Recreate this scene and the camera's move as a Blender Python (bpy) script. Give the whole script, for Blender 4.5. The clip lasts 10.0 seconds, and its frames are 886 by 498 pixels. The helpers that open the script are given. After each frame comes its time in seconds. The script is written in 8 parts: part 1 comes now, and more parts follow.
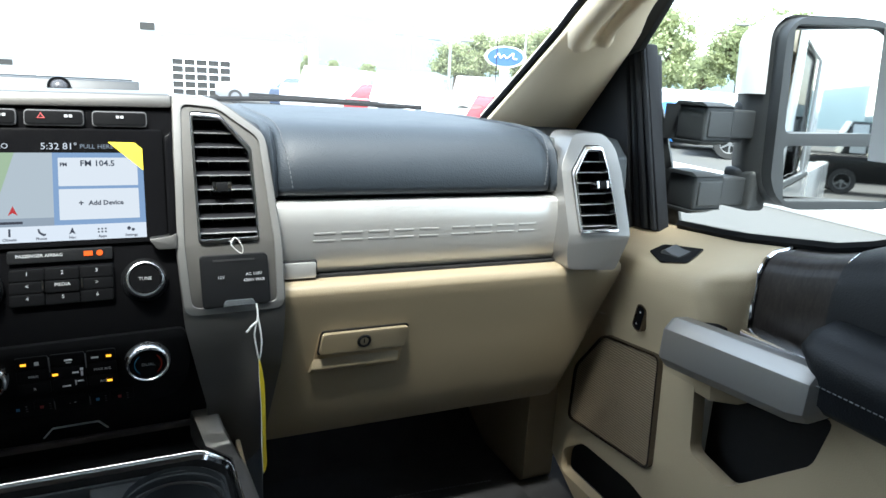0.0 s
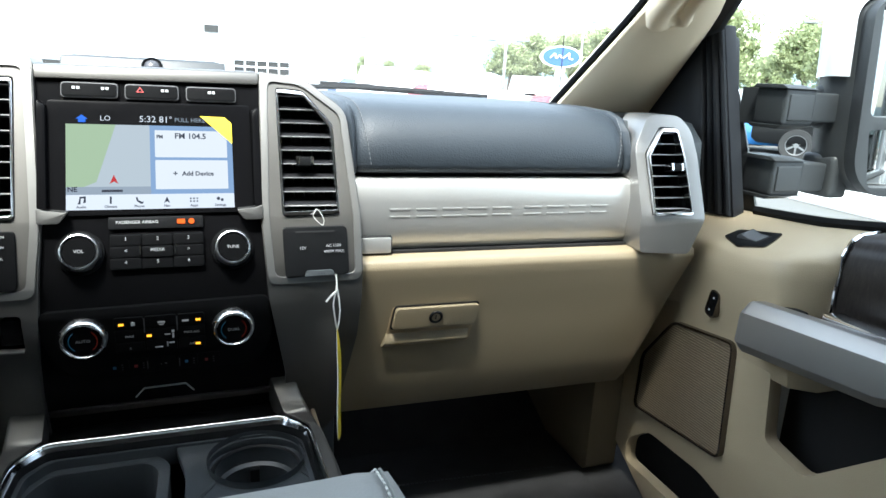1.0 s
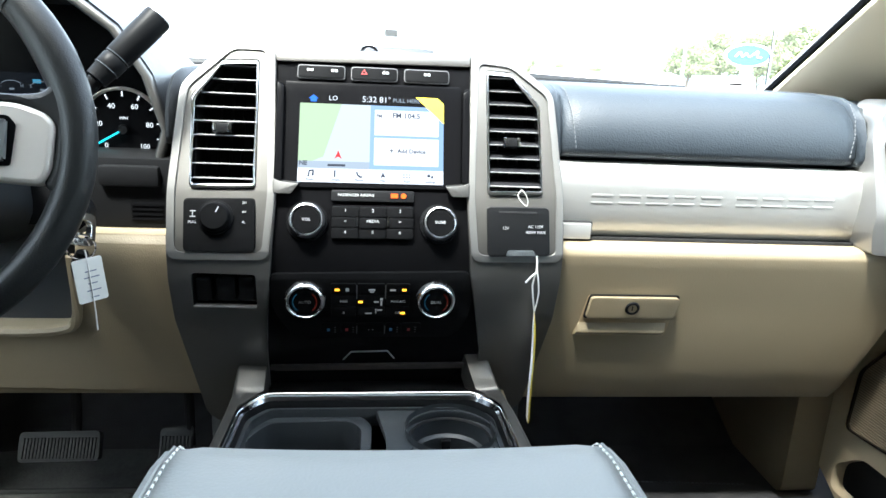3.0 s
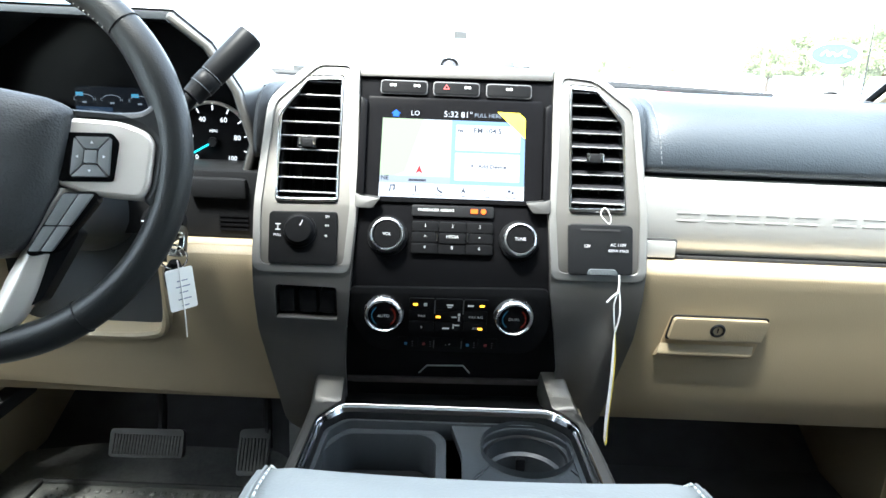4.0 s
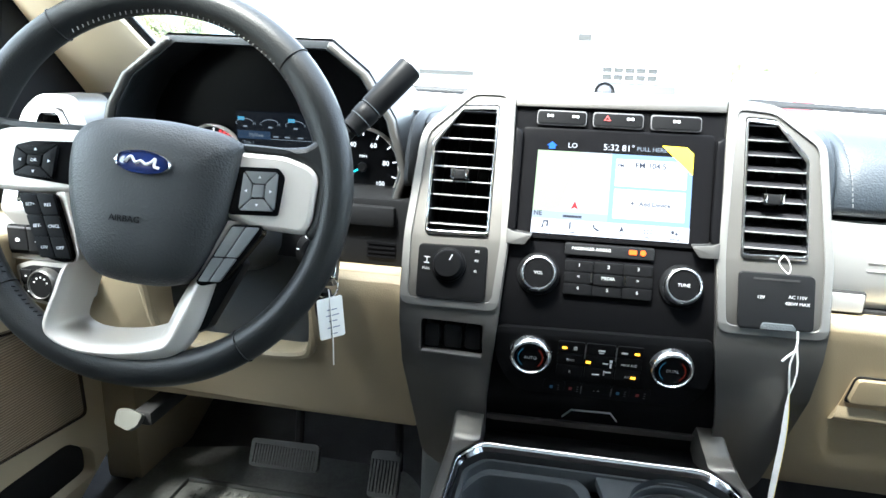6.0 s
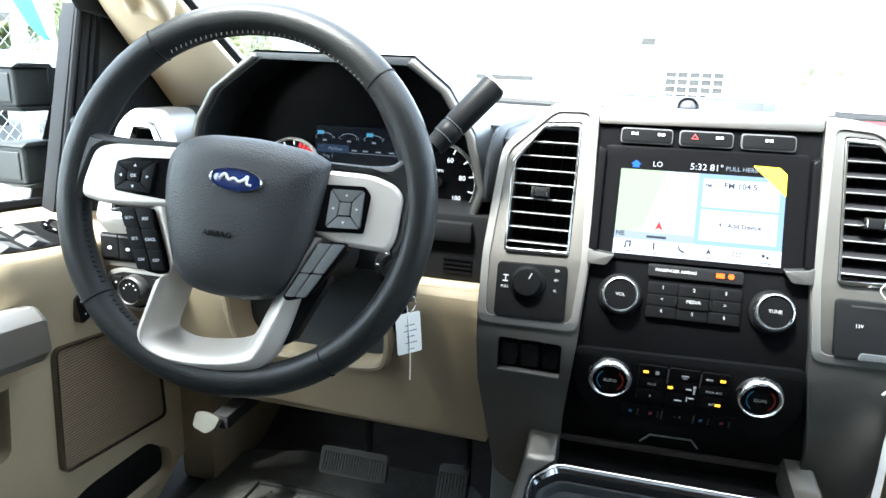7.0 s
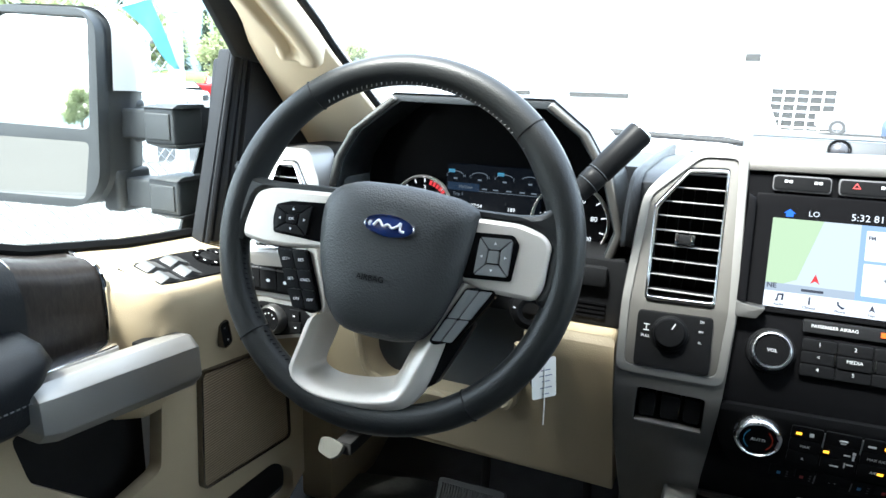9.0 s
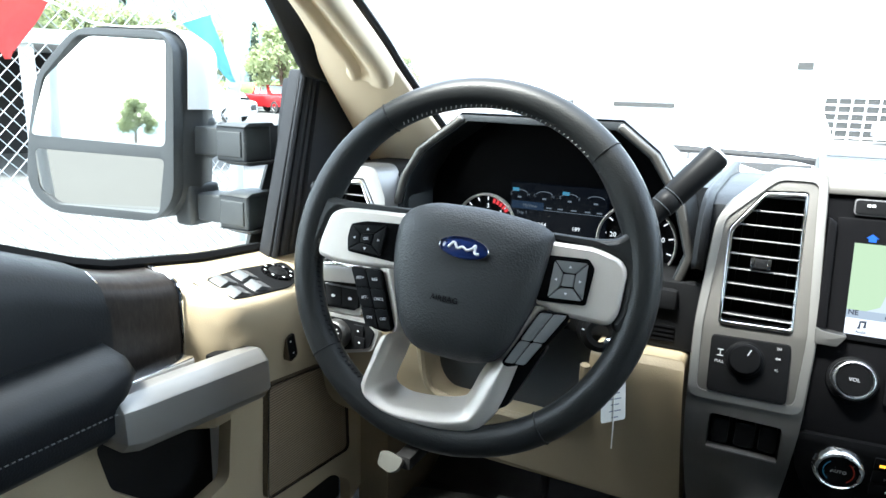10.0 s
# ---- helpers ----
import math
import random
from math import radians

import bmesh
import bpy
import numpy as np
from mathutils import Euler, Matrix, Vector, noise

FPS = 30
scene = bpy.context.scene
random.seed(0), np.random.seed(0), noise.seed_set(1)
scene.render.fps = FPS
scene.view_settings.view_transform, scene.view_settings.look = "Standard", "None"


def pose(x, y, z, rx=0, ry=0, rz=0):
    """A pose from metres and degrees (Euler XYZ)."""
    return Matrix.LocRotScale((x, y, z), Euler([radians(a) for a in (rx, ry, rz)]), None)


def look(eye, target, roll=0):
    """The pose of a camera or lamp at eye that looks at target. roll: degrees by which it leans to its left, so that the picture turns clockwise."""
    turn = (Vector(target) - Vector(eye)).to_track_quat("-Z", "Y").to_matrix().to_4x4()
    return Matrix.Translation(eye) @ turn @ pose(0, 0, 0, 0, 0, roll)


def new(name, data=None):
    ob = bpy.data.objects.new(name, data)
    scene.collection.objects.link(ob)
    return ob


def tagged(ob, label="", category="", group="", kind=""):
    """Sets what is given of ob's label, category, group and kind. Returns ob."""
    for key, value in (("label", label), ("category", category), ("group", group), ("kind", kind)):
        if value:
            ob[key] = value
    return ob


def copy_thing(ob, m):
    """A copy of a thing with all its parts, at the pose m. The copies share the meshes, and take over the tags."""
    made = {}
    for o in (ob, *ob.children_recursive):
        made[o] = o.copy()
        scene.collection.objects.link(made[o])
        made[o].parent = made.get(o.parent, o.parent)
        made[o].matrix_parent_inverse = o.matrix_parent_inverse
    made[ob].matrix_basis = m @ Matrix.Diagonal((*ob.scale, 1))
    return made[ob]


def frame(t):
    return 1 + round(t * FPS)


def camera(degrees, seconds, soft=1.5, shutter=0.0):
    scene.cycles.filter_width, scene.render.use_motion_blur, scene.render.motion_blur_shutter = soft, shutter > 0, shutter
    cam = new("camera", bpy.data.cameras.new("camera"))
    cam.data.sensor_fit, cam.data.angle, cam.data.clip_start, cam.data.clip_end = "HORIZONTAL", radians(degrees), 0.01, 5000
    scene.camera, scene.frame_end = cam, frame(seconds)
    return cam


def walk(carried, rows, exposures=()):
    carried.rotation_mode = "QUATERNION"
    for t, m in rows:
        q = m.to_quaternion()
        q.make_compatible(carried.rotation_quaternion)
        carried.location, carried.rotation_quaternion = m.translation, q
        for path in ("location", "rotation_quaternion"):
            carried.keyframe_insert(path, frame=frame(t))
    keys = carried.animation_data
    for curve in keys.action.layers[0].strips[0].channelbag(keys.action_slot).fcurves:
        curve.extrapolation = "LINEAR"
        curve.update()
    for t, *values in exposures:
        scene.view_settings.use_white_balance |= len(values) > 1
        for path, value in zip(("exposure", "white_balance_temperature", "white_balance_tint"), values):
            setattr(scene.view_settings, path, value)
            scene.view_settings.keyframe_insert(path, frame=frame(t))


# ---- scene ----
cam = camera(67.8, 10.0)
PATH = [
    (0, (0.090, -0.755, 1.649), (0.894, 1.008, 1.155), 3.2),
    (0.5, (0.068, -0.759, 1.633), (0.815, 1.029, 1.137), 3.2),
    (1, (0.058, -0.761, 1.620), (0.718, 1.059, 1.120), 3.1),
    (1.5, (0.044, -0.760, 1.607), (0.603, 1.093, 1.101), 3.1),
    (2, (0.032, -0.759, 1.599), (0.466, 1.125, 1.086), 3.0),
    (2.5, (0.020, -0.756, 1.595), (0.330, 1.151, 1.078), 2.9),
    (3, (0.009, -0.754, 1.594), (0.201, 1.168, 1.075), 2.7),
    (4.5, (-0.018, -0.737, 1.619), (-0.101, 1.191, 1.094), 2.4),
    (5, (-0.030, -0.729, 1.625), (-0.189, 1.194, 1.098), 2.5),
    (5.5, (-0.044, -0.720, 1.630), (-0.294, 1.194, 1.103), 2.4),
    (6, (-0.057, -0.709, 1.638), (-0.399, 1.189, 1.108), 2.3),
    (7.5, (-0.099, -0.710, 1.659), (-0.676, 1.134, 1.143), 2.1),
    (8, (-0.112, -0.716, 1.669), (-0.753, 1.110, 1.163), 2.0),
    (8.5, (-0.128, -0.722, 1.674), (-0.827, 1.085, 1.179), 1.9),
    (9, (-0.143, -0.727, 1.680), (-0.902, 1.060, 1.197), 1.8),
    (9.5, (-0.159, -0.735, 1.686), (-0.978, 1.028, 1.215), 1.7),
    (10, (-0.173, -0.744, 1.693), (-1.046, 0.996, 1.233), 1.7),
]
walk(cam, [(t, look(eye, target, roll)) for t, eye, target, roll in PATH],
     exposures=[(t, e, 6200, 3) for t, e in ((0, 2.90), (1, 3.05), (2, 3.34), (3, 3.88), (5, 4.36), (7.5, 4.10), (10, 3.68))])


# world and light: bright hazy day, the sun high over the driver's side
world = bpy.data.worlds.new("world")
scene.world = world
world.use_nodes = True
wn = world.node_tree.nodes
sky = wn.new("ShaderNodeTexSky")
sky.sky_type = 'NISHITA'
sky.sun_disc = False
SUN_ELEV, SUN_AZ = 64.0, -148.0
sky.sun_elevation, sky.sun_rotation = radians(SUN_ELEV), radians(SUN_AZ)
sky.air_density, sky.dust_density, sky.ozone_density = 1.0, 2.2, 1.0
wn["Background"].inputs["Strength"].default_value = 0.15
haze = wn.new("ShaderNodeHueSaturation")  # thin high cloud takes colour out of the sky
haze.inputs["Saturation"].default_value = 0.5
world.node_tree.links.new(sky.outputs[0], haze.inputs["Color"])
world.node_tree.links.new(haze.outputs[0], wn["Background"].inputs["Color"])
sun = new("sun", bpy.data.lights.new("sun", 'SUN'))
sun.data.energy, sun.data.angle, sun.data.color = 1.2, radians(10.0), (1.0, 0.96, 0.91)
sa, se = radians(SUN_AZ), radians(SUN_ELEV)
sun.matrix_world = look((0, 0, 0), (-math.sin(sa) * math.cos(se), -math.cos(sa) * math.cos(se), -math.sin(se)))


# ---- small helpers ----
def mat(name, col, rough=0.5, metal=0.0, grain=0.0, gscale=500.0, var=0.12, vscale=9.0, rvar=0.1, coat=0.0, kind="noise", emit=0.0, fine=0.0, spec=0.5):
    m = bpy.data.materials.new(name)
    m.use_nodes = True
    nt = m.node_tree
    n, l = nt.nodes, nt.links
    b = n["Principled BSDF"]
    b.inputs["Metallic"].default_value = metal
    b.inputs["Coat Weight"].default_value = coat
    b.inputs["Specular IOR Level"].default_value = spec
    b.inputs["Coat Roughness"].default_value = 0.08
    tc = n.new("ShaderNodeTexCoord")
    nz = n.new("ShaderNodeTexNoise")
    nz.inputs["Scale"].default_value, nz.inputs["Detail"].default_value = vscale, 5.0
    l.new(tc.outputs["Object"], nz.inputs["Vector"])
    mx = n.new("ShaderNodeMix")
    mx.data_type = 'RGBA'
    mx.inputs["A"].default_value = (*[c * (1 - var) for c in col], 1)
    mx.inputs["B"].default_value = (*[min(1, c * (1 + var)) for c in col], 1)
    l.new(nz.outputs["Fac"], mx.inputs["Factor"])
    colour = mx.outputs["Result"]
    if fine:
        n3 = n.new("ShaderNodeTexNoise")
        n3.inputs["Scale"].default_value, n3.inputs["Detail"].default_value = gscale * 0.6, 3.0
        l.new(tc.outputs["Object"], n3.inputs["Vector"])
        rmp = n.new("ShaderNodeMapRange")
        rmp.inputs["To Min"].default_value, rmp.inputs["To Max"].default_value = 1 - fine, 1 + fine
        l.new(n3.outputs["Fac"], rmp.inputs["Value"])
        mm = n.new("ShaderNodeMix")
        mm.data_type, mm.blend_type = 'RGBA', 'MULTIPLY'
        mm.inputs["Factor"].default_value = 1.0
        l.new(colour, mm.inputs["A"])
        l.new(rmp.outputs[0], mm.inputs["B"])
        colour = mm.outputs["Result"]
    l.new(colour, b.inputs["Base Color"])
    rm = n.new("ShaderNodeMapRange")
    rm.inputs["To Min"].default_value, rm.inputs["To Max"].default_value = max(0.02, rough * (1 - rvar)), min(1, rough * (1 + rvar))
    n2 = n.new("ShaderNodeTexNoise")
    n2.inputs["Scale"].default_value = vscale * 4
    l.new(tc.outputs["Object"], n2.inputs["Vector"])
    l.new(n2.outputs["Fac"], rm.inputs["Value"])
    l.new(rm.outputs[0], b.inputs["Roughness"])
    if grain:
        if kind == "leather":
            g = n.new("ShaderNodeTexVoronoi")
            g.feature = 'SMOOTH_F1'
            out = g.outputs["Distance"]
        else:
            g = n.new("ShaderNodeTexNoise")
            g.inputs["Detail"].default_value = 2.0
            out = g.outputs["Fac"]
        g.inputs["Scale"].default_value = gscale
        l.new(tc.outputs["Object"], g.inputs["Vector"])
        bp = n.new("ShaderNodeBump")
        bp.inputs["Strength"].default_value, bp.inputs["Distance"].default_value = grain, 0.0006
        l.new(out, bp.inputs["Height"])
        l.new(bp.outputs[0], b.inputs["Normal"])
    if emit:
        l.new(colour, b.inputs["Emission Color"])
        b.inputs["Emission Strength"].default_value = emit
    return m


def glow(name, col, strength=1.0):
    m = bpy.data.materials.new(name)
    m.use_nodes = True
    b = m.node_tree.nodes["Principled BSDF"]
    b.inputs["Base Color"].default_value = (0.004, 0.004, 0.004, 1)
    b.inputs["Roughness"].default_value = 0.25
    b.inputs["Specular IOR Level"].default_value = 0.06
    b.inputs["Emission Color"].default_value = (*col, 1)
    b.inputs["Emission Strength"].default_value = strength * 0.165
    return m


def pane(name, tint=(0.95, 0.97, 0.96), gloss=0.025, veil=0.0):
    m = bpy.data.materials.new(name)
    m.use_nodes = True
    n, l = m.node_tree.nodes, m.node_tree.links
    n.remove(n["Principled BSDF"])
    t, g, mx, lw = (n.new("ShaderNode" + k) for k in ("BsdfTransparent", "BsdfGlossy", "MixShader", "LayerWeight"))
    t.inputs["Color"].default_value = (*tint, 1)
    g.inputs["Roughness"].default_value = 0.02
    lw.inputs["Blend"].default_value = gloss
    l.new(lw.outputs["Fresnel"], mx.inputs["Fac"])
    l.new(t.outputs[0], mx.inputs[1])
    l.new(g.outputs[0], mx.inputs[2])
    out = mx.outputs[0]
    if veil:  # a translucent share lays a pale veil over the view
        d, m2 = n.new("ShaderNodeBsdfTranslucent"), n.new("ShaderNodeMixShader")
        d.inputs["Color"].default_value = (0.9, 0.92, 0.92, 1)
        m2.inputs["Fac"].default_value = veil
        l.new(out, m2.inputs[1])
        l.new(d.outputs[0], m2.inputs[2])
        out = m2.outputs[0]
    l.new(out, n["Material Output"].inputs["Surface"])
    return m


def thing(name, base, label, category, group="", kind=""):
    ob = new(name)
    ob.location = base
    ob.empty_display_size = 0.05
    return tagged(ob, label, category, group, kind)


def part(name, bm, material, parent=None, label="", smooth=40, at=None):
    """Link a bmesh as one mesh object under a thing (an Empty) or under a part."""
    if at is not None:
        bm.transform(at)
    me = bpy.data.meshes.new(name)
    bmesh.ops.recalc_face_normals(bm, faces=bm.faces)
    bm.to_mesh(me)
    bm.free()
    if smooth:
        me.polygons.foreach_set("use_smooth", [True] * len(me.polygons))
        me.set_sharp_from_angle(angle=radians(smooth))
    me.materials.append(material)
    ob = new(name, me)
    if parent is not None:
        ob.parent = parent
        if parent.type == 'EMPTY':
            ob.matrix_parent_inverse = Matrix.Translation(-parent.location)
    if label:
        tagged(ob, label)
    return ob


def sharp_edges(bm, angle=25):
    return [e for e in bm.edges if len(e.link_faces) == 2 and e.calc_face_angle(0) > radians(angle)]


def bev(bm, w, seg=2, angle=25):
    if w:
        bmesh.ops.recalc_face_normals(bm, faces=bm.faces)
        bmesh.ops.bevel(bm, geom=sharp_edges(bm, angle), offset=w, segments=seg, affect='EDGES', clamp_overlap=True, profile=0.6)
    return bm


def box(x0, x1, y0, y1, z0, z1, w=0.0, seg=2):
    bm = bmesh.new()
    bmesh.ops.create_cube(bm, size=1.0)
    for v in bm.verts:
        v.co = ((x0 + x1) / 2 + v.co.x * (x1 - x0), (y0 + y1) / 2 + v.co.y * (y1 - y0), (z0 + z1) / 2 + v.co.z * (z1 - z0))
    return bev(bm, w, seg)


def rounded(pts, r, n=4):
    """The 2D polygon pts with its corners rounded to about r (one value or one for each corner)."""
    out = []
    k = len(pts)
    for i in range(k):
        p, a, b = Vector(pts[i]), Vector(pts[i - 1]), Vector(pts[(i + 1) % k])
        q = r[i] if isinstance(r, (list, tuple)) else r
        if q <= 0:
            out.append(tuple(p))
            continue
        da, db = (a - p), (b - p)
        d = min(q, da.length * 0.48, db.length * 0.48)
        s, e = p + da.normalized() * d, p + db.normalized() * d
        for j in range(n + 1):
            t = j / n
            out.append(tuple(s * (1 - t) ** 2 + p * 2 * t * (1 - t) + e * t ** 2))
    return out


def plate(outer, holes=(), d0=0.0, d1=0.01, w=0.0, seg=2):
    """A plate in the x-z plane from depth y = d0 (front) to d1, with holes through it."""
    from mathutils.geometry import tessellate_polygon
    loops = [list(outer)] + [list(h) for h in holes]
    tris = tessellate_polygon([[Vector((p[0], p[1], 0)) for p in lp] for lp in loops])
    flat = [p for lp in loops for p in lp]
    bm = bmesh.new()
    f = [bm.verts.new((p[0], d0, p[1])) for p in flat]
    b = [bm.verts.new((p[0], d1, p[1])) for p in flat]
    for t in tris:
        if len(set(t)) == 3:
            for vs in ([f[i] for i in t], [b[i] for i in reversed(t)]):
                try:
                    bm.faces.new(vs)
                except ValueError:
                    pass
    s = 0
    for lp in loops:
        k = len(lp)
        for i in range(k):
            j = (i + 1) % k
            bm.faces.new((f[s + i], f[s + j], b[s + j], b[s + i]))
        s += k
    return bev(bm, w, seg, 50)


def slice_z(bm, levels):
    for z in levels:
        bmesh.ops.bisect_plane(bm, geom=bm.verts[:] + bm.edges[:] + bm.faces[:], plane_co=(0, 0, z), plane_no=(0, 0, 1), dist=1e-6)
    return bm


def loft(rings, closed=True, caps=True):
    """A skin over rings of points of equal count."""
    bm = bmesh.new()
    vs = [[bm.verts.new(p) for p in r] for r in rings]
    k = len(rings[0])
    for a, b in zip(vs, vs[1:]):
        for i in range(k if closed else k - 1):
            j = (i + 1) % k
            bm.faces.new((a[i], a[j], b[j], b[i]))
    if caps and closed:
        bm.faces.new(vs[0])
        bm.faces.new(list(reversed(vs[-1])))
    return bm


def along_x(profile, xs, w=0.0, seg=2):
    """A closed (y, z) profile swept along x. xs: list of x, or of functions of z."""
    rings = [[((x(z) if callable(x) else x), y, z) for y, z in profile] for x in xs]
    return bev(loft(rings), w, seg, 35)


def along_y(profile, ys, w=0.0):
    """A closed (x, z) profile swept along y."""
    return bev(loft([[(x, y, z) for x, z in profile] for y in ys]), w, 2, 35)


def smooth_path(pts, n=6):
    """A Catmull-Rom curve through pts."""
    p = [Vector(q) for q in pts]
    p = [2 * p[0] - p[1]] + p + [2 * p[-1] - p[-2]]
    out = []
    for i in range(1, len(p) - 2):
        for j in range(n):
            t = j / n
            a, b, c, d = p[i - 1], p[i], p[i + 1], p[i + 2]
            out.append(0.5 * (2 * b + (c - a) * t + (2 * a - 5 * b + 4 * c - d) * t * t + (3 * b - a - 3 * c + d) * t ** 3))
    out.append(p[-2])
    return out


def tube(path, r, n=8, closed=False):
    path = [Vector(p) for p in path]
    k = len(path)
    bm = bmesh.new()
    rings = []
    up = Vector((0.03, 0.02, 1))
    for i in range(k):
        a = path[(i - 1) % k] if closed or i else path[0]
        b = path[(i + 1) % k] if closed or i < k - 1 else path[-1]
        t = (b - a).normalized()
        s = t.cross(up)
        if s.length < 0.05:
            s = t.cross(Vector((1, 0, 0)))
        s.normalize()
        u = s.cross(t)
        q = r(i / max(1, k - 1)) if callable(r) else r
        rings.append([bm.verts.new(path[i] + q * (s * math.cos(2 * math.pi * j / n) + u * math.sin(2 * math.pi * j / n))) for j in range(n)])
    for i in range(k if closed else k - 1):
        a, b = rings[i], rings[(i + 1) % k]
        for j in range(n):
            bm.faces.new((a[j], a[(j + 1) % n], b[(j + 1) % n], b[j]))
    if not closed:
        bm.faces.new(rings[0])
        bm.faces.new(list(reversed(rings[-1])))
    return bm


def turned(profile, n=32, at=None, cap=True):
    """Turned about the local y axis; profile: (radius, y) from front to back."""
    bm = bmesh.new()
    rings = []
    for r, y in profile:
        if r < 1e-5:
            rings.append([bm.verts.new((0, y, 0))])
        else:
            rings.append([bm.verts.new((r * math.cos(2 * math.pi * j / n), y, r * math.sin(2 * math.pi * j / n))) for j in range(n)])
    for a, b in zip(rings, rings[1:]):
        for j in range(n):
            k = (j + 1) % n
            if len(a) == 1:
                bm.faces.new((a[0], b[j], b[k]))
            elif len(b) == 1:
                bm.faces.new((a[j], a[k], b[0]))
            else:
                bm.faces.new((a[j], a[k], b[k], b[j]))
    if at is not None:
        bm.transform(at)
    return bm


def add(bm, other):
    me = bpy.data.meshes.new("tmp")
    other.to_mesh(me)
    other.free()
    bm.from_mesh(me)
    bpy.data.meshes.remove(me)
    return bm


def word(text, size, depth=0.0003, align='CENTER', bold=0.0):
    """Letters of the built-in font in the x-z plane, facing -y, centred."""
    cu = bpy.data.curves.new("word", 'FONT')
    cu.body, cu.size, cu.extrude, cu.offset = text, size, depth / 2, bold
    cu.align_x, cu.align_y = align, 'CENTER'
    cu.resolution_u = 2
    ob = bpy.data.objects.new("word", cu)
    scene.collection.objects.link(ob)
    me = bpy.data.meshes.new_from_object(ob.evaluated_get(bpy.context.evaluated_depsgraph_get()))
    bm = bmesh.new()
    bm.from_mesh(me)
    bpy.data.objects.remove(ob)
    bpy.data.curves.remove(cu)
    bpy.data.meshes.remove(me)
    bm.transform(pose(0, 0, 0, 90))
    return bm


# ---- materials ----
# one tan in two copies: dash darkened for shade, doors lightened for window light
M_TAN = mat("shaded_tan_plastic", (0.288, 0.235, 0.153), 0.5, grain=0.35, gscale=700, var=0.05, vscale=3, kind="leather")
M_TANDOOR = mat("lit_tan_door_plastic", (0.43, 0.355, 0.237), 0.45, grain=0.35, gscale=700, var=0.05, vscale=3, kind="leather")
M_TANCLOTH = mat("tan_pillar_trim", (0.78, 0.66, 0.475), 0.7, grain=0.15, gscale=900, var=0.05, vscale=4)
M_LEATHER = mat("black_dash_leather", (0.026, 0.034, 0.043), 0.54, spec=0.4, grain=0.7, gscale=520, var=0.15, vscale=6, kind="leather")
M_BOLSTER = mat("door_and_shaded_dash_leather", (0.010, 0.0115, 0.0135), 0.5, grain=0.35, gscale=520, var=0.15, vscale=6, kind="leather", spec=0.26)
M_WHEEL = mat("black_wheel_leather", (0.0175, 0.0186, 0.0188), 0.40, grain=0.35, gscale=700, var=0.15, vscale=10, kind="leather", spec=0.3)
M_GRAIN = mat("black_grained_plastic", (0.055, 0.062, 0.065), 0.45, grain=0.8, gscale=560, var=0.12, vscale=10, kind="leather")
M_BLACK = mat("black_plastic", (0.009, 0.0093, 0.0099), 0.42, spec=0.07, var=0.15, vscale=14, grain=0.05, gscale=900)
M_GLOSS = mat("black_gloss_plastic", (0.0045, 0.0045, 0.005), 0.22, spec=0.04, var=0.1, vscale=14, rvar=0.3)
M_TRAY = mat("grey_tray_plastic", (0.026, 0.030, 0.033), 0.42, grain=0.3, gscale=700, var=0.1, kind="leather")
M_SLAT = mat("vent_slat_plastic", (0.015, 0.015, 0.017), 0.42, spec=0.15, var=0.1)
M_SLATEDGE = mat("vent_slat_silver_edge", (0.30, 0.30, 0.295), 0.42, metal=0.3, var=0.05)
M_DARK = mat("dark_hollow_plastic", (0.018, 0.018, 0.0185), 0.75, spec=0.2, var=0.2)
M_SATIN = mat("satin_silver_paint", (0.50, 0.50, 0.485), 0.36, metal=0.6, var=0.03, vscale=4, grain=0.03, gscale=1500)
# silver of columns and arms, darkened in colour for the shade on them
M_COLUMN = mat("shaded_silver_paint", (0.138, 0.133, 0.124), 0.40, metal=0.80, var=0.03, vscale=4, grain=0.03, gscale=1500)
M_DKSILVER = mat("dark_silver_paint", (0.085, 0.084, 0.081), 0.42, metal=0.8, var=0.03, vscale=4)
M_BEZEL = mat("satin_bezel_silver", (0.32, 0.314, 0.30), 0.38, metal=0.65, var=0.03, vscale=4, grain=0.03, gscale=1500)
# lighter copy of the column silver paints its lit upper edges and lip
M_MID = mat("lit_edge_silver_paint", (0.24, 0.236, 0.226), 0.36, metal=0.72, var=0.03, vscale=4, grain=0.03, gscale=1500)
M_SATINW = mat("satin_wheel_silver", (0.62, 0.575, 0.52), 0.45, metal=0.35, var=0.03, vscale=6, grain=0.02, gscale=1500)
M_CHROME = mat("chrome", (0.85, 0.86, 0.88), 0.10, metal=1.0, var=0.02, rvar=0.4)
M_BRUSHED = mat("satin_chrome", (0.66, 0.67, 0.68), 0.28, metal=1.0, var=0.03, rvar=0.4)
M_GREYLEATHER = mat("grey_armrest_leather", (0.262, 0.266, 0.250), 0.5, grain=0.3, gscale=480, var=0.08, vscale=5, kind="leather")
M_CARPET = mat("black_carpet", (0.045, 0.045, 0.046), 0.95, grain=0.9, gscale=380, var=0.4, vscale=25)
M_RUBBER = mat("black_rubber", (0.045, 0.048, 0.048), 0.55, spec=0.3, grain=0.3, gscale=300, var=0.2, vscale=20)
M_STITCH = mat("grey_thread", (0.12, 0.124, 0.13), 0.8)
M_WHITE = mat("white_print", (0.75, 0.76, 0.78), 0.5, var=0.02)
M_PRINT = mat("grey_print", (0.46, 0.465, 0.47), 0.6, spec=0.1, var=0.02)
M_PAPER = mat("white_paper", (0.82, 0.81, 0.76), 0.7, var=0.04, vscale=40)
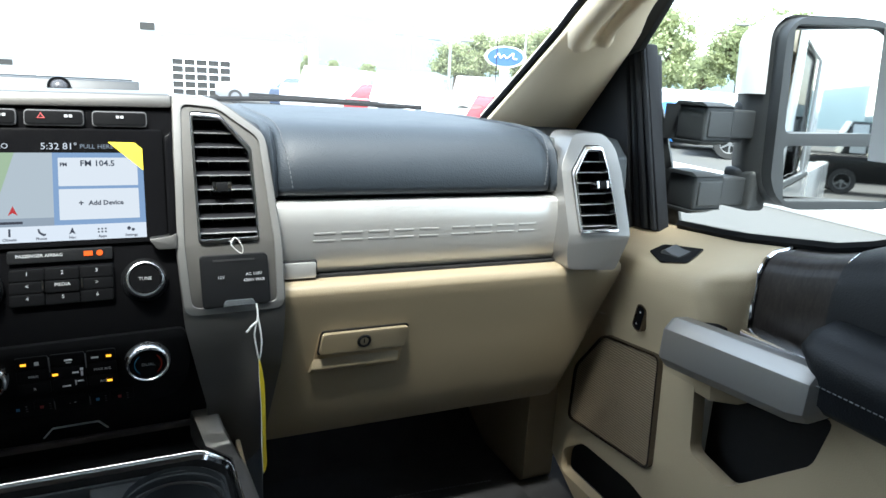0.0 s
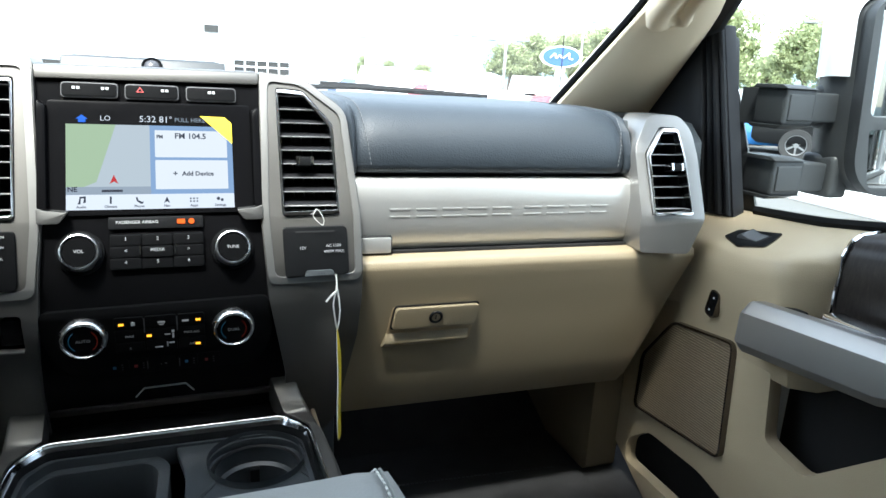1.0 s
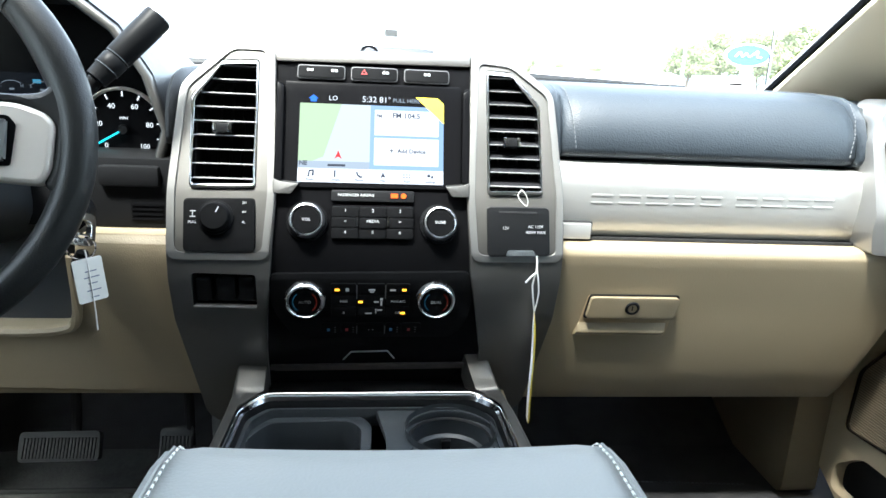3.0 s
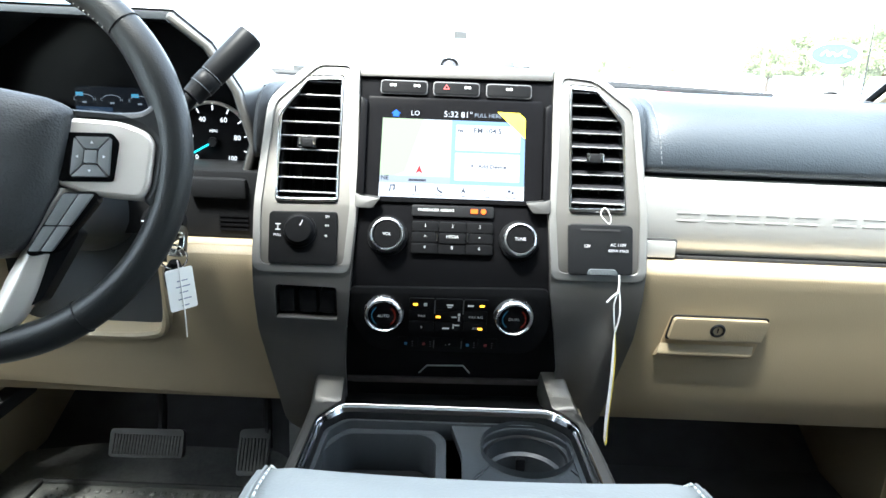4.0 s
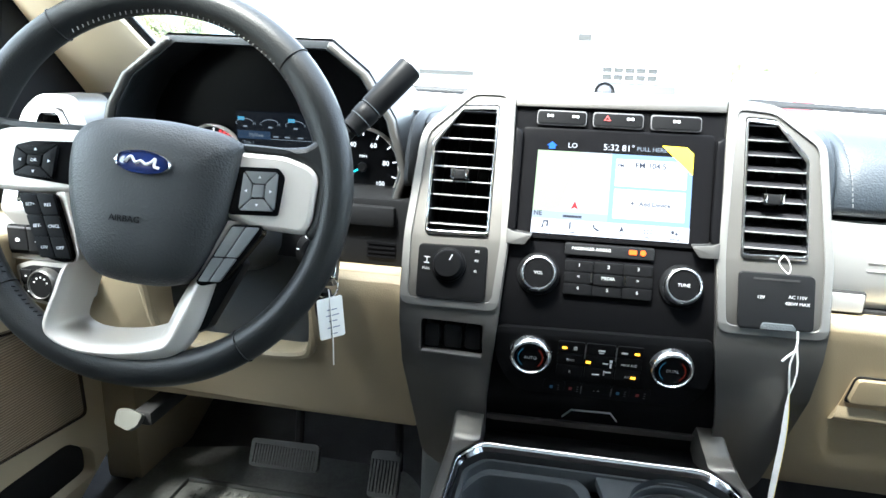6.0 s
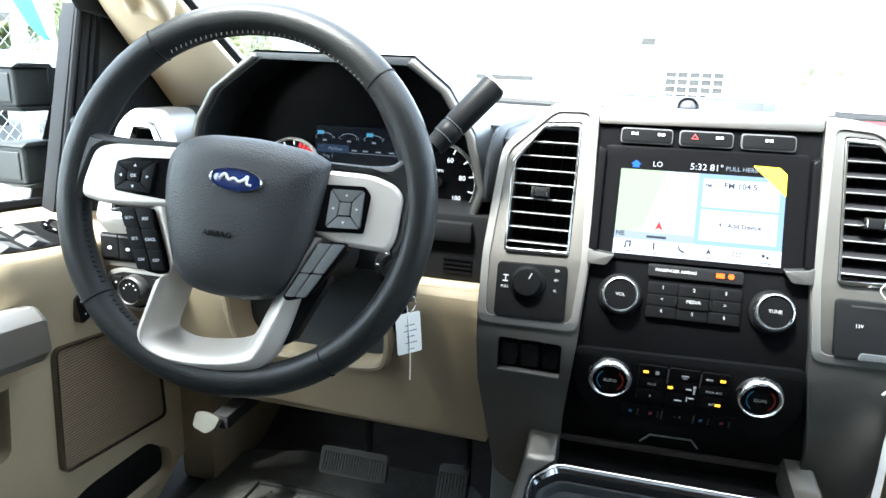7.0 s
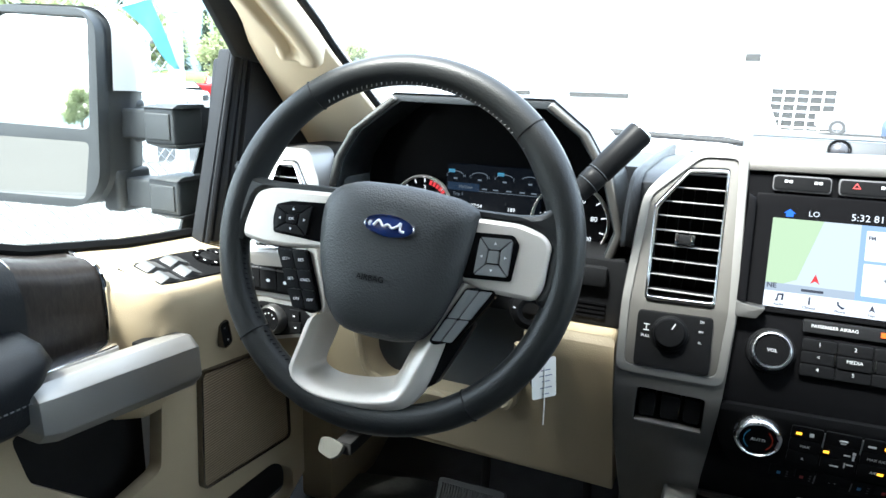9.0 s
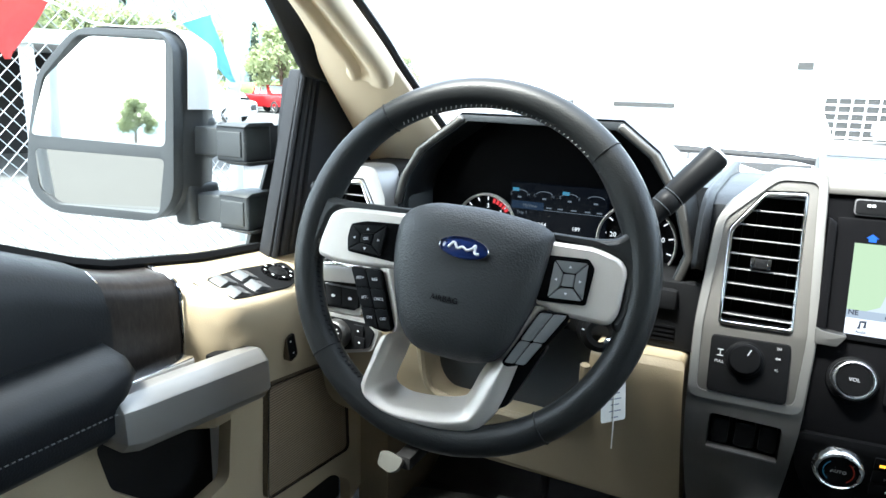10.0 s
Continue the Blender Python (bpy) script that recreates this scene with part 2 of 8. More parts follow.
M_HEADLINER = mat("headliner_cloth", (0.48, 0.45, 0.39), 0.9, grain=0.3, gscale=600, var=0.05)
M_PAINT = mat("white_car_paint", (0.80, 0.81, 0.81), 0.25, var=0.01, coat=0.6)
M_ASPHALT = mat("asphalt", (0.085, 0.084, 0.08), 0.9, grain=0.8, gscale=60, var=0.25, vscale=0.4, fine=0.2)
M_GLASS = pane("clear_glass")
# glare over the windscreen is built in as a faint translucent veil
M_SCREEN = pane("glare_veiled_windscreen_glass", veil=0.020)
# unseen rear panes, tinted darker than privacy glass to cut light from behind
M_PRIVACY = pane("overdark_privacy_glass", (0.09, 0.095, 0.095))
M_SWITCH = mat("satin_grey_switch", (0.085, 0.088, 0.09), 0.40, metal=0.2, var=0.08)
M_KEY = mat("matt_black_key", (0.0055, 0.0056, 0.006), 0.5, spec=0.03, var=0.1)


# ---- the truck's shell ----
CX = -0.013  # the cab's middle


def sx(s, x):
    return CX + s * x


floor = part("floor", box(-0.88, 0.86, -2.1, 0.62, 0.86, 0.90), M_CARPET)
tagged(floor, "black carpeted floor of the truck cab", "floor", kind="structure")
fire = along_x([(0.36, 0.90), (0.62, 1.02), (0.66, 1.50), (0.72, 1.50), (0.72, 0.86), (0.36, 0.86)], [-0.88, 0.86])
firewall = part("wall_front", fire, M_CARPET)
tagged(firewall, "dark carpeted firewall behind the pedals", "wall", kind="structure")
rear = plate([(-0.9, 0.86), (0.88, 0.86), (0.80, 1.95), (-0.82, 1.95)], [[(-0.65, 1.50), (0.63, 1.50), (0.60, 1.82), (-0.62, 1.82)]], -2.12, -2.06)
tagged(part("wall_rear", rear, M_CARPET), "dark carpeted rear wall of the cab with a window", "wall", kind="structure")
rwin = part("window_2", plate([(-0.67, 1.48), (0.65, 1.48), (0.62, 1.84), (-0.64, 1.84)], [], -2.14, -2.135), M_PRIVACY)
tagged(rwin, "dark tinted rear window of the cab", "window", kind="structure")
roof = along_x([(-2.12, 1.955), (-0.27, 1.935), (-0.21, 1.935), (-0.24, 1.985), (-1.1, 2.02), (-2.12, 2.0)], [-0.82, 0.80])
tagged(part("ceiling", roof, M_HEADLINER), "tan cloth headliner under the cab roof", "ceiling", kind="structure")
for i, s in enumerate((-1, 1)):
    side = plate([(-2.12, 0.86), (-0.72, 0.86), (-0.72, 1.95), (-2.12, 1.95)], [[(-1.85, 1.46), (-0.98, 1.46), (-0.98, 1.86), (-1.80, 1.86)]], 0.0, 0.10)
    side.transform(Matrix.Rotation(radians(90), 4, 'Z'))  # the plate's x becomes y
    side.transform(Matrix.Translation((sx(s, 0.93) + (0.1 if s < 0 else 0.0), 0, 0)))
    tagged(part("wall_left" if s < 0 else "wall_right", side, M_TANCLOTH), "tan side wall of the rear cab with a window", "wall", kind="structure")
    rg = plate([(-1.87, 1.44), (-0.96, 1.44), (-0.96, 1.88), (-1.82, 1.88)], [], 0.0, 0.004)
    rg.transform(Matrix.Rotation(radians(90), 4, 'Z'))
    rg.transform(Matrix.Translation((sx(s, 0.98), 0, 0)))
    tagged(part("window_%d" % (i + 3), rg, M_PRIVACY), "dark tinted rear side window", "window", kind="structure")
    # roof rail over the front door
    rail = tube(smooth_path([(sx(s, 0.80), -0.70, 1.945), (sx(s, 0.79), -0.35, 1.945), (sx(s, 0.775), -0.2, 1.90)]), 0.05, 8)
    tagged(part("trim", rail, M_TANCLOTH), "tan cloth roof rail above the door", "trim", kind="structure")

    # windscreen pillar with its assist handle
    pil = thing("pillar", (sx(s, 0.72), 0.2, 1.6), "tan cloth-covered windscreen pillar with a grab handle", "pillar", "windscreen pillars", "structure")
    inner = [(0.668, 0.345, 1.565), (0.660, 0.10, 1.712), (0.652, 0.0, 1.772), (0.632, -0.30, 1.935)]
    outer = [(0.835, 0.30, 1.56), (0.795, 0.10, 1.715), (0.760, 0.0, 1.788), (0.720, -0.30, 1.965)]
    rings = []
    for a, b in zip(smooth_path(inner, 5), smooth_path(outer, 5)):
        ring = []
        for t in (0, 0.12, 0.3, 0.5, 0.7, 0.88, 1):
            p = a.lerp(b, t)
            bulge = 0.028 * math.sin(math.pi * t) ** 0.7
            ring.append((sx(s, p.x - bulge * 0.3), p.y - bulge * 0.9, p.z - bulge * 0.1))
        c = a.lerp(b, 0.5)
        ring += [(sx(s, b.x + 0.01), b.y + 0.05, b.z + 0.03), (sx(s, a.x + 0.02), a.y + 0.045, a.z + 0.025)]
        rings.append(ring)
    part("pillar_trim", loft(rings), M_TANCLOTH, pil)
    hp = [(0.668, 0.050, 1.708), (0.650, 0.02, 1.726), (0.646, -0.04, 1.764), (0.642, -0.14, 1.822), (0.640, -0.24, 1.875), (0.650, -0.27, 1.905)]
    grip = [(-0.036, 0.0), (-0.034, 0.018), (-0.024, 0.027), (-0.010, 0.026), (0.000, 0.019), (0.006, 0.006), (0.018, 0.003), (0.026, 0.012), (0.034, 0.013), (0.042, 0.0)]
    lid_ = [0.0, 0.018, 0.024, 0.024, 0.023, 0.022, 0.020, 0.017, 0.013, 0.0]  # the closed ends beside the scoop
    hpp = smooth_path(hp, 6)
    rings = []
    for k, p in enumerate(hpp):
        t = k / (len(hpp) - 1)
        e = min(t, 1 - t)
        shut, low = max(0.0, 1 - e / 0.12), min(1.0, 0.15 + e / 0.06)
        rings.append([(sx(s, p.x + 0.008 + u - 0.30 * d_), p.y - 0.002 - 0.50 * d_, p.z - 0.80 * d_) for u, d_ in ((u * (0.80 + 0.20 * low), (d0 + (d1 - d0) * shut) * low - 0.004) for (u, d0), d1 in zip(grip, lid_))])
    part("grab_handle", loft(rings), M_TANCLOTH, pil, smooth=60)
    seal = tube([(sx(s, p.x - 0.006), p.y + 0.012, p.z + 0.004) for p in smooth_path(inner, 6)], 0.006, 6)
    part("rubber_seal", seal, M_BLACK, pil)

# windscreen, cowl, wipers, bonnet
ws = loft([[(sx(1, x), 0.76 - 0.10 * abs(x / 0.8) ** 2, 1.555) for x in np.linspace(-0.80, 0.80, 13)],
           [(sx(1, x * 0.80), -0.23 - 0.05 * abs(x / 0.8) ** 2, 1.955) for x in np.linspace(-0.80, 0.80, 13)]], closed=False)
wscreen = part("window_1", ws, M_SCREEN)
wscreen.visible_shadow = False
if wscreen.data.polygons[0].normal.z > 0:
    wscreen.data.flip_normals()  # the cabin side is the front
tagged(wscreen, "clear raked windscreen of the truck", "window", kind="structure")
cowl = along_x([(0.68, 1.535), (0.72, 1.545), (0.88, 1.525), (0.98, 1.49), (0.98, 1.44), (0.68, 1.44)], [-0.80, -0.4, 0, 0.4, 0.78], 0.006)
ct = thing("cowl", (0, 0.8, 1.5), "black plastic cowl below the windscreen", "cowl", kind="structure")
part("cowl_panel", cowl, M_BLACK, ct)
for x0, x1 in ((-0.70, -0.05), (0.12, 0.70)):
    w_ = thing("wiper", ((x0 + x1) / 2, 0.74, 1.57), "black windscreen wiper resting on the cowl", "wiper", "wipers")
    part("blade", tube(smooth_path([(x0, 0.735, 1.583), ((x0 + x1) / 2, 0.765, 1.590), (x1, 0.755, 1.583)]), 0.006, 6), M_BLACK, w_)
    part("arm", tube([(x0 + 0.18, 0.77, 1.594), (x1 - 0.1, 0.80, 1.585), (x1 + 0.02, 0.85, 1.56)], 0.008, 6), M_BLACK, w_)
bon = []
for y, z, hw in ((0.95, 1.485, 0.82), (1.4, 1.475, 0.83), (1.9, 1.45, 0.82), (2.2, 1.40, 0.80), (2.3, 1.30, 0.78), (2.32, 1.0, 0.78)):
    bon.append([(CX + hw * u, y, z + (0.028 if 0.25 < abs(u) < 0.75 else 0.0) - 0.12 * max(0, abs(u) - 0.8) * 5) for u in np.linspace(-1, 1, 17)])
bo = part("bonnet", loft(bon, closed=False), M_PAINT)
tagged(bo, "white painted bonnet of the truck", "bonnet", kind="structure")

# whip aerial on the wing beside the bonnet
ae = thing("aerial", (0.91, 0.80, 1.42), "thin black whip aerial on the front wing", "aerial")
part("aerial_base", turned([(0.0, -0.05), (0.008, -0.05), (0.016, -0.01), (0.02, 0.02)], 14), M_BLACK, ae, at=pose(0.921, 0.80, 1.42, -90))
part("whip", tube([(0.921, 0.80, 1.44), (0.921, 0.80, 1.64), (0.919, 0.80, 1.825)], lambda t: 0.0022 - 0.0013 * t, 6), M_BLACK, ae)

# ---- dashboard ----
dash = thing("dashboard", (0, 0.3, 1.1), "tan and black dashboard with a stitched leather pad and silver trim", "dashboard")
base_prof = [(0.125, 1.50), (0.13, 1.57), (0.16, 1.579), (0.40, 1.578), (0.68, 1.56), (0.68, 1.40), (0.14, 1.40)]
# dash top takes the darker leather, its shade put into the colour
part("dash_top", along_x(base_prof, [-0.252, 0, 0.4, 0.79], 0.004), M_BOLSTER, dash)
part("dash_top", along_x(base_prof, [-0.80, -0.72, -0.672], 0.004), M_BOLSTER, dash)
part("dash_top", along_x([(max(0.21, y), z) for y, z in base_prof], [-0.672, -0.45, -0.252]), M_BOLSTER, dash)
pad_prof = [(0.085, 1.495), (0.071, 1.499), (0.067, 1.508), (0.072, 1.535), (0.084, 1.558), (0.105, 1.576), (0.135, 1.584), (0.20, 1.587), (0.40, 1.587), (0.655, 1.583), (0.66, 1.52), (0.12, 1.494)]
px = [0.236, 0.242, 0.262, 0.30, 0.36, 0.44, 0.52, 0.585, 0.615, 0.632, 0.640]
rings = []
for i, x in enumerate(px):
    e = 0.010 if i in (0, len(px) - 1) else (0.003 if i in (1, len(px) - 2) else 0.0)
    rings.append([(x, y + e * (1 if y < 0.4 else -1), z - e * (1 if z > 1.55 else 0)) for y, z in pad_prof])
pad = part("leather_pad", loft(rings), M_LEATHER, dash, "black stitched leather pad", 60)


def stitches(path, parent, r=0.0007, step=0.006, gap=0.35, material=M_STITCH):
    """A row of single stitches along a path."""
    p = [Vector(q) for q in path]
    bm = bmesh.new()
    run, lengths = 0.0, [0.0]
    for a, b in zip(p, p[1:]):
        run += (b - a).length
        lengths.append(run)

    def at(d):
        for i in range(len(p) - 1):
            if d <= lengths[i + 1]:
                t = (d - lengths[i]) / max(1e-9, lengths[i + 1] - lengths[i])
                return p[i].lerp(p[i + 1], t)
        return p[-1]
    d = 0.0
    while d + step * (1 - gap) < run:
        add(bm, tube([at(d), at(d + step * (1 - gap))], r, 5))
        d += step
    return part("stitching", bm, material, parent)


for x0, lean in ((0.255, -0.012), (0.622, 0.016)):
    for dx in (0.0, 0.007):
        line = [(x0 + dx + lean * (z - 1.5) / 0.085, y - 0.0012, z + 0.0006) for y, z in pad_prof[2:8]] + [(x0 + dx + lean * 1.05, 0.5, 1.5882)]
        if dx == 0.0:
            stitches(line, pad)
# welts beside the stitched pad; the driver's one is darkened for shade
for x0, x1 in ((-0.2505, -0.2385), (0.226, 0.237), (0.639, 0.655)):
    part("pad_edge", loft([[(x, y + 0.006 * k, z - 0.003 * k) for y, z in pad_prof] for x, k in ((x0, 1), ((x0 + x1) / 2, 0.0), (x1, 1))]), M_BOLSTER if x0 < 0 else M_LEATHER, dash, smooth=70)
end_prof = [(0.10, 1.40), (0.085, 1.50), (0.09, 1.545), (0.12, 1.572), (0.2, 1.578), (0.45, 1.57), (0.5, 1.4)]
part("dash_end", along_x(end_prof, [0.655, 0.70, 0.79], 0.004), M_GRAIN, dash)
part("dash_end", along_x([(y + 0.02, z - 0.005) for y, z in end_prof], [-0.80, -0.74, -0.66], 0.004), M_GRAIN, dash)

sil_prof = [(0.085, 1.491), (0.068, 1.489), (0.0635, 1.484), (0.060, 1.46), (0.062, 1.43), (0.068, 1.405), (0.074, 1.394), (0.09, 1.391)]
sil = part("silver_panel", along_x(sil_prof, [0.224, 0.24, 0.3, 0.4, 0.5, 0.6, 0.645, 0.653]), M_SATIN, dash, "satin silver trim panel with raised lettering shapes", 60)


def sil_y(z):
    return float(np.interp(z, [1.394, 1.405, 1.43, 1.46, 1.484], [0.074, 0.068, 0.062, 0.060, 0.0635]))


# the raised name is drawn as plain strokes
for k in range(9):
    x0, w_ = (0.279 + k * 0.0366, 0.0285) if k < 5 else (0.474 + (k - 5) * 0.0360, 0.0275)
    for z0, z1 in ((1.4390, 1.4415), (1.4485, 1.4515)):
        z0, z1 = z0 + 0.006 * (x0 - 0.279), z1 + 0.006 * (x0 - 0.279)
        y = sil_y((z0 + z1) / 2)
        part("raised_stroke", box(x0, x0 + w_, y - 0.0007, y + 0.002, z0, z1, 0.0007, 2), M_SATIN, sil)
part("pocket_gap", box(0.227, 0.2838, 0.0590, 0.085, 1.3905, 1.4150, 0.002), M_DARK, dash)
part("pocket_cover", box(0.228, 0.2822, 0.0565, 0.085, 1.392, 1.4135, 0.003), M_SATIN, dash)
part("trim_seam", box(0.226, 0.654, 0.066, 0.09, 1.3885, 1.3925), M_DARK, dash)

tan_prof = [(0.10, 1.389), (0.052, 1.3885), (0.042, 1.385), (0.038, 1.376), (0.042, 1.358), (0.055, 1.315), (0.063, 1.28), (0.072, 1.24), (0.082, 1.20), (0.094, 1.16), (0.106, 1.14), (0.14, 1.128), (0.30, 1.14), (0.30, 1.389)]


def right_end(z):
    return 0.766 - 0.068 * (1.39 - z) / 0.25


def tan_y(z):
    return float(np.interp(z, [q[1] for q in tan_prof[10:2:-1]], [q[0] for q in tan_prof[10:2:-1]]))


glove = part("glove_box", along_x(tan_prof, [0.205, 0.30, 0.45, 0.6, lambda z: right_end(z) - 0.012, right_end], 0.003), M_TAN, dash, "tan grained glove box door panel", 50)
# latch: dark seam, recess, handle, lock
seam = plate(rounded([(0.287, 1.318), (0.413, 1.318), (0.404, 1.254), (0.277, 1.254)], 0.006), [], 0, 0.004)
for v in seam.verts:
    v.co.y += tan_y(v.co.z) - 0.0012
part("latch_recess", seam, mat("tan_recess", (0.40, 0.30, 0.18), 0.5, grain=0.2, gscale=700), glove)
gap_ = plate(rounded([(0.2875, 1.3185), (0.4130, 1.3185), (0.4078, 1.2815), (0.2835, 1.2815)], 0.006), [], -0.0022, 0.002)
for v in gap_.verts:
    v.co.y += tan_y(v.co.z)
part("latch_gap", gap_, M_DARK, glove)
hnd = plate(rounded([(0.2895, 1.316), (0.4105, 1.316), (0.406, 1.284), (0.286, 1.284)], 0.005), [], -0.010, 0.002, 0.003)
for v in hnd.verts:
    v.co.y += tan_y(v.co.z)
part("latch_handle", hnd, M_TAN, glove)
lip = loft([[(x + e * (1.28 - z), tan_y(z) + d, z) for d, z in ((0.0005, 1.279), (-0.0030, 1.2705), (-0.0072, 1.2640), (-0.0078, 1.2600), (-0.004, 1.2565), (0.001, 1.2545))] for x, e in ((0.2815, -0.30), (0.2900, -0.30), (0.3960, -0.25), (0.4040, -0.25))])
part("recess_lip", lip, M_TAN, glove, smooth=60)
LKM = pose(0.3465, tan_y(1.3005) - 0.0104, 1.3005, -math.degrees(math.atan((tan_y(1.31) - tan_y(1.29)) / 0.02)))
lk = part("lock", turned([(0.0062, -0.0004), (0.0072, -0.0016), (0.0090, -0.0014), (0.0102, 0.0006), (0.0102, 0.004)], 28, LKM), M_BLACK, glove, "black lock ring", 60)
part("lock_face", turned([(0, 0.0004), (0.0064, 0.0004), (0.0066, 0.004)], 24, LKM), M_DARK, lk)
part("key_slot", box(-0.0007, 0.0007, -0.0001, 0.001, -0.0034, 0.0034), M_BLACK, lk, at=LKM)

# driver's knee panel with the column's cut-out
dk = thing("knee_panel", (-0.46, 0.2, 1.1), "tan grained knee panel under the steering column", "panel")


def knee_y(z):
    return float(np.interp(z, [1.13, 1.15, 1.20, 1.30, 1.37, 1.385], [0.125, 0.102, 0.085, 0.055, 0.045, 0.055]))


kp = plate(rounded([(-0.242, 1.386), (-0.355, 1.386), (-0.362, 1.272), (-0.392, 1.254), (-0.58, 1.254), (-0.60, 1.28), (-0.607, 1.385), (-0.62, 1.47), (-0.80, 1.47), (-0.80, 1.18), (-0.70, 1.165), (-0.232, 1.150)],
                   [0.01, 0.01, 0.02, 0.02, 0.02, 0.02, 0.01, 0.01, 0.01, 0.03, 0.02, 0.004]), [], 0.0, 0.06, 0.006)
slice_z(kp, [1.16, 1.18, 1.20, 1.23, 1.27, 1.31, 1.35, 1.375])
for v in kp.verts:
    v.co.y += knee_y(v.co.z)
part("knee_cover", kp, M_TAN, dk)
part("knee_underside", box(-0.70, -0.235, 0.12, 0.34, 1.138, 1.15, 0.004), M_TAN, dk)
rim = tube(smooth_path([(-0.360, knee_y(1.36) - 0.002, 1.36), (-0.366, knee_y(1.28) - 0.003, 1.278), (-0.395, knee_y(1.256) - 0.003, 1.2555), (-0.49, knee_y(1.252) - 0.003, 1.2525), (-0.575, knee_y(1.256) - 0.003, 1.256), (-0.598, knee_y(1.28) - 0.003, 1.285), (-0.604, knee_y(1.36) - 0.002, 1.36)]), 0.0065, 8)
part("opening_lip", rim, M_TAN, dk)
part("column_well", box(-0.62, -0.34, 0.11, 0.14, 1.24, 1.40), M_TRAY, dk)
# dark band with a small grille between stack and column
db = thing("lower_cluster_panel", (-0.3, 0.12, 1.39), "black plastic panel with a small grille below the cluster", "panel")
part("panel_body", box(-0.66, -0.228, 0.085, 0.30, 1.386, 1.475, 0.006), M_BLACK, db)
for k in range(4):
    part("grille_slot", box(-0.300, -0.262, 0.0825, 0.09, 1.3975 + k * 0.006, 1.4005 + k * 0.006), M_GLOSS, db)

# ---- centre stack ----
ZS = (1.0, 1.15, 1.23, 1.30, 1.35, 1.385, 1.45, 1.62, 1.9)
YS = (0.12, 0.065, 0.035, 0.008, 0.000, 0.004, 0.030, 0.105, 0.20)


def stk(x, z):
    return float(np.interp(z, ZS, YS)) + 0.035 * x


def stk_tilt(z):
    return -math.degrees(math.atan((stk(0, z + 0.01) - stk(0, z - 0.01)) / 0.02))


def on_stack(bm):
    slice_z(bm, (1.18, 1.205, 1.23, 1.265, 1.30, 1.325, 1.35, 1.368, 1.385, 1.40, 1.425, 1.45, 1.50, 1.56))
    for v in bm.verts:
        v.co.y += stk(v.co.x, v.co.z)
    return bm


def spot(x, z, d=0.0):
    """The pose of a point on the stack's face, d in front of it (minus: towards the viewer)."""
    return pose(x, stk(x, z), z, stk_tilt(z), 0, 2.0) @ Matrix.Translation((0, d, 0))


def wider(poly, d=0.0014):
    c_ = Vector((sum(p[0] for p in poly) / len(poly), sum(p[1] for p in poly) / len(poly)))
    return [tuple(Vector(p) + (Vector(p) - c_).normalized() * d) for p in poly]


stack = thing("center_stack", (0, 0.1, 1.1), "black centre stack with touch screen, knobs and silver side columns", "center stack")
LV = [(-0.213, 1.553), (-0.181, 1.595), (-0.139, 1.597), (-0.1365, 1.454), (-0.2095, 1.453)]
RV = [(0.205, 1.556), (0.170, 1.595), (0.138, 1.597), (0.139, 1.452), (0.207, 1.453)]
TBC = rounded([(-0.205, 1.359), (-0.133, 1.357), (-0.133, 1.314), (-0.206, 1.316)], 0.004, 2)
LB = [(-0.121, 1.619), (-0.173, 1.619), (-0.228, 1.568), (-0.235, 1.45), (-0.232, 1.39), (-0.228, 1.30), (-0.212, 1.145), (-0.188, 1.12), (-0.13, 1.13), (-0.127, 1.25), (-0.117, 1.36), (-0.1125, 1.45)]
RB = [(0.119, 1.616), (0.171, 1.612), (0.224, 1.574), (0.234, 1.45), (0.233, 1.39), (0.228, 1.30), (0.210, 1.155), (0.19, 1.13), (0.14, 1.13), (0.141, 1.245), (0.119, 1.36), (0.1135, 1.45)]
rr = [0.006, 0.012, 0.016, 0.02, 0.01, 0.01, 0.01, 0.01, 0.004, 0.004, 0.004, 0.004]
column = {}


def inset(poly, d):
    """The polygon moved inwards by d, edge by edge."""
    area = sum(a[0] * b[1] - b[0] * a[1] for a, b in zip(poly, poly[1:] + poly[:1]))
    out, k = [], len(poly)
    for i in range(k):
        p, a, b = Vector(poly[i]), Vector(poly[i - 1]), Vector(poly[(i + 1) % k])
        u, v = (p - a).normalized(), (b - p).normalized()
        nu, nv = Vector((-u.y, u.x)), Vector((-v.y, v.x))
        q = (nu + nv).normalized()
        out.append(tuple(p + q * (d if area > 0 else -d) / max(0.4, q.dot(nu))))
    return out


for name, out, holes in (("left_column", LB, [rounded(wider(LV), 0.004, 2), TBC]), ("right_column", RB, [rounded(wider(RV), 0.004, 2)])):
    column[name] = part("side_column", on_stack(plate(rounded(out, rr, 3), holes, -0.006, 0.05, 0.0075, 4)), M_COLUMN, stack, "satin silver side column", 35)
    foot = [(-0.2312, 1.374), (-0.1172, 1.374)] if out[0][0] < 0 else [(0.2318, 1.374), (0.1182, 1.374)]
    upper = out[:4] + foot + out[11:]
    upper = inset(upper, 0.0012)
    part("column_edge", on_stack(plate(rounded(upper, 0.012, 4), [rounded(inset(upper, 0.0082), 0.009, 4)], -0.0088, 0.0, 0.0036, 4)), M_MID, column[name], "satin silver rim", 60)
part("stack_cap", on_stack(plate([(-0.1215, 1.5975), (0.1185, 1.6005), (0.1185, 1.6160), (-0.1215, 1.6130)], [], -0.004, 0.10, 0.004)), M_COLUMN, stack)
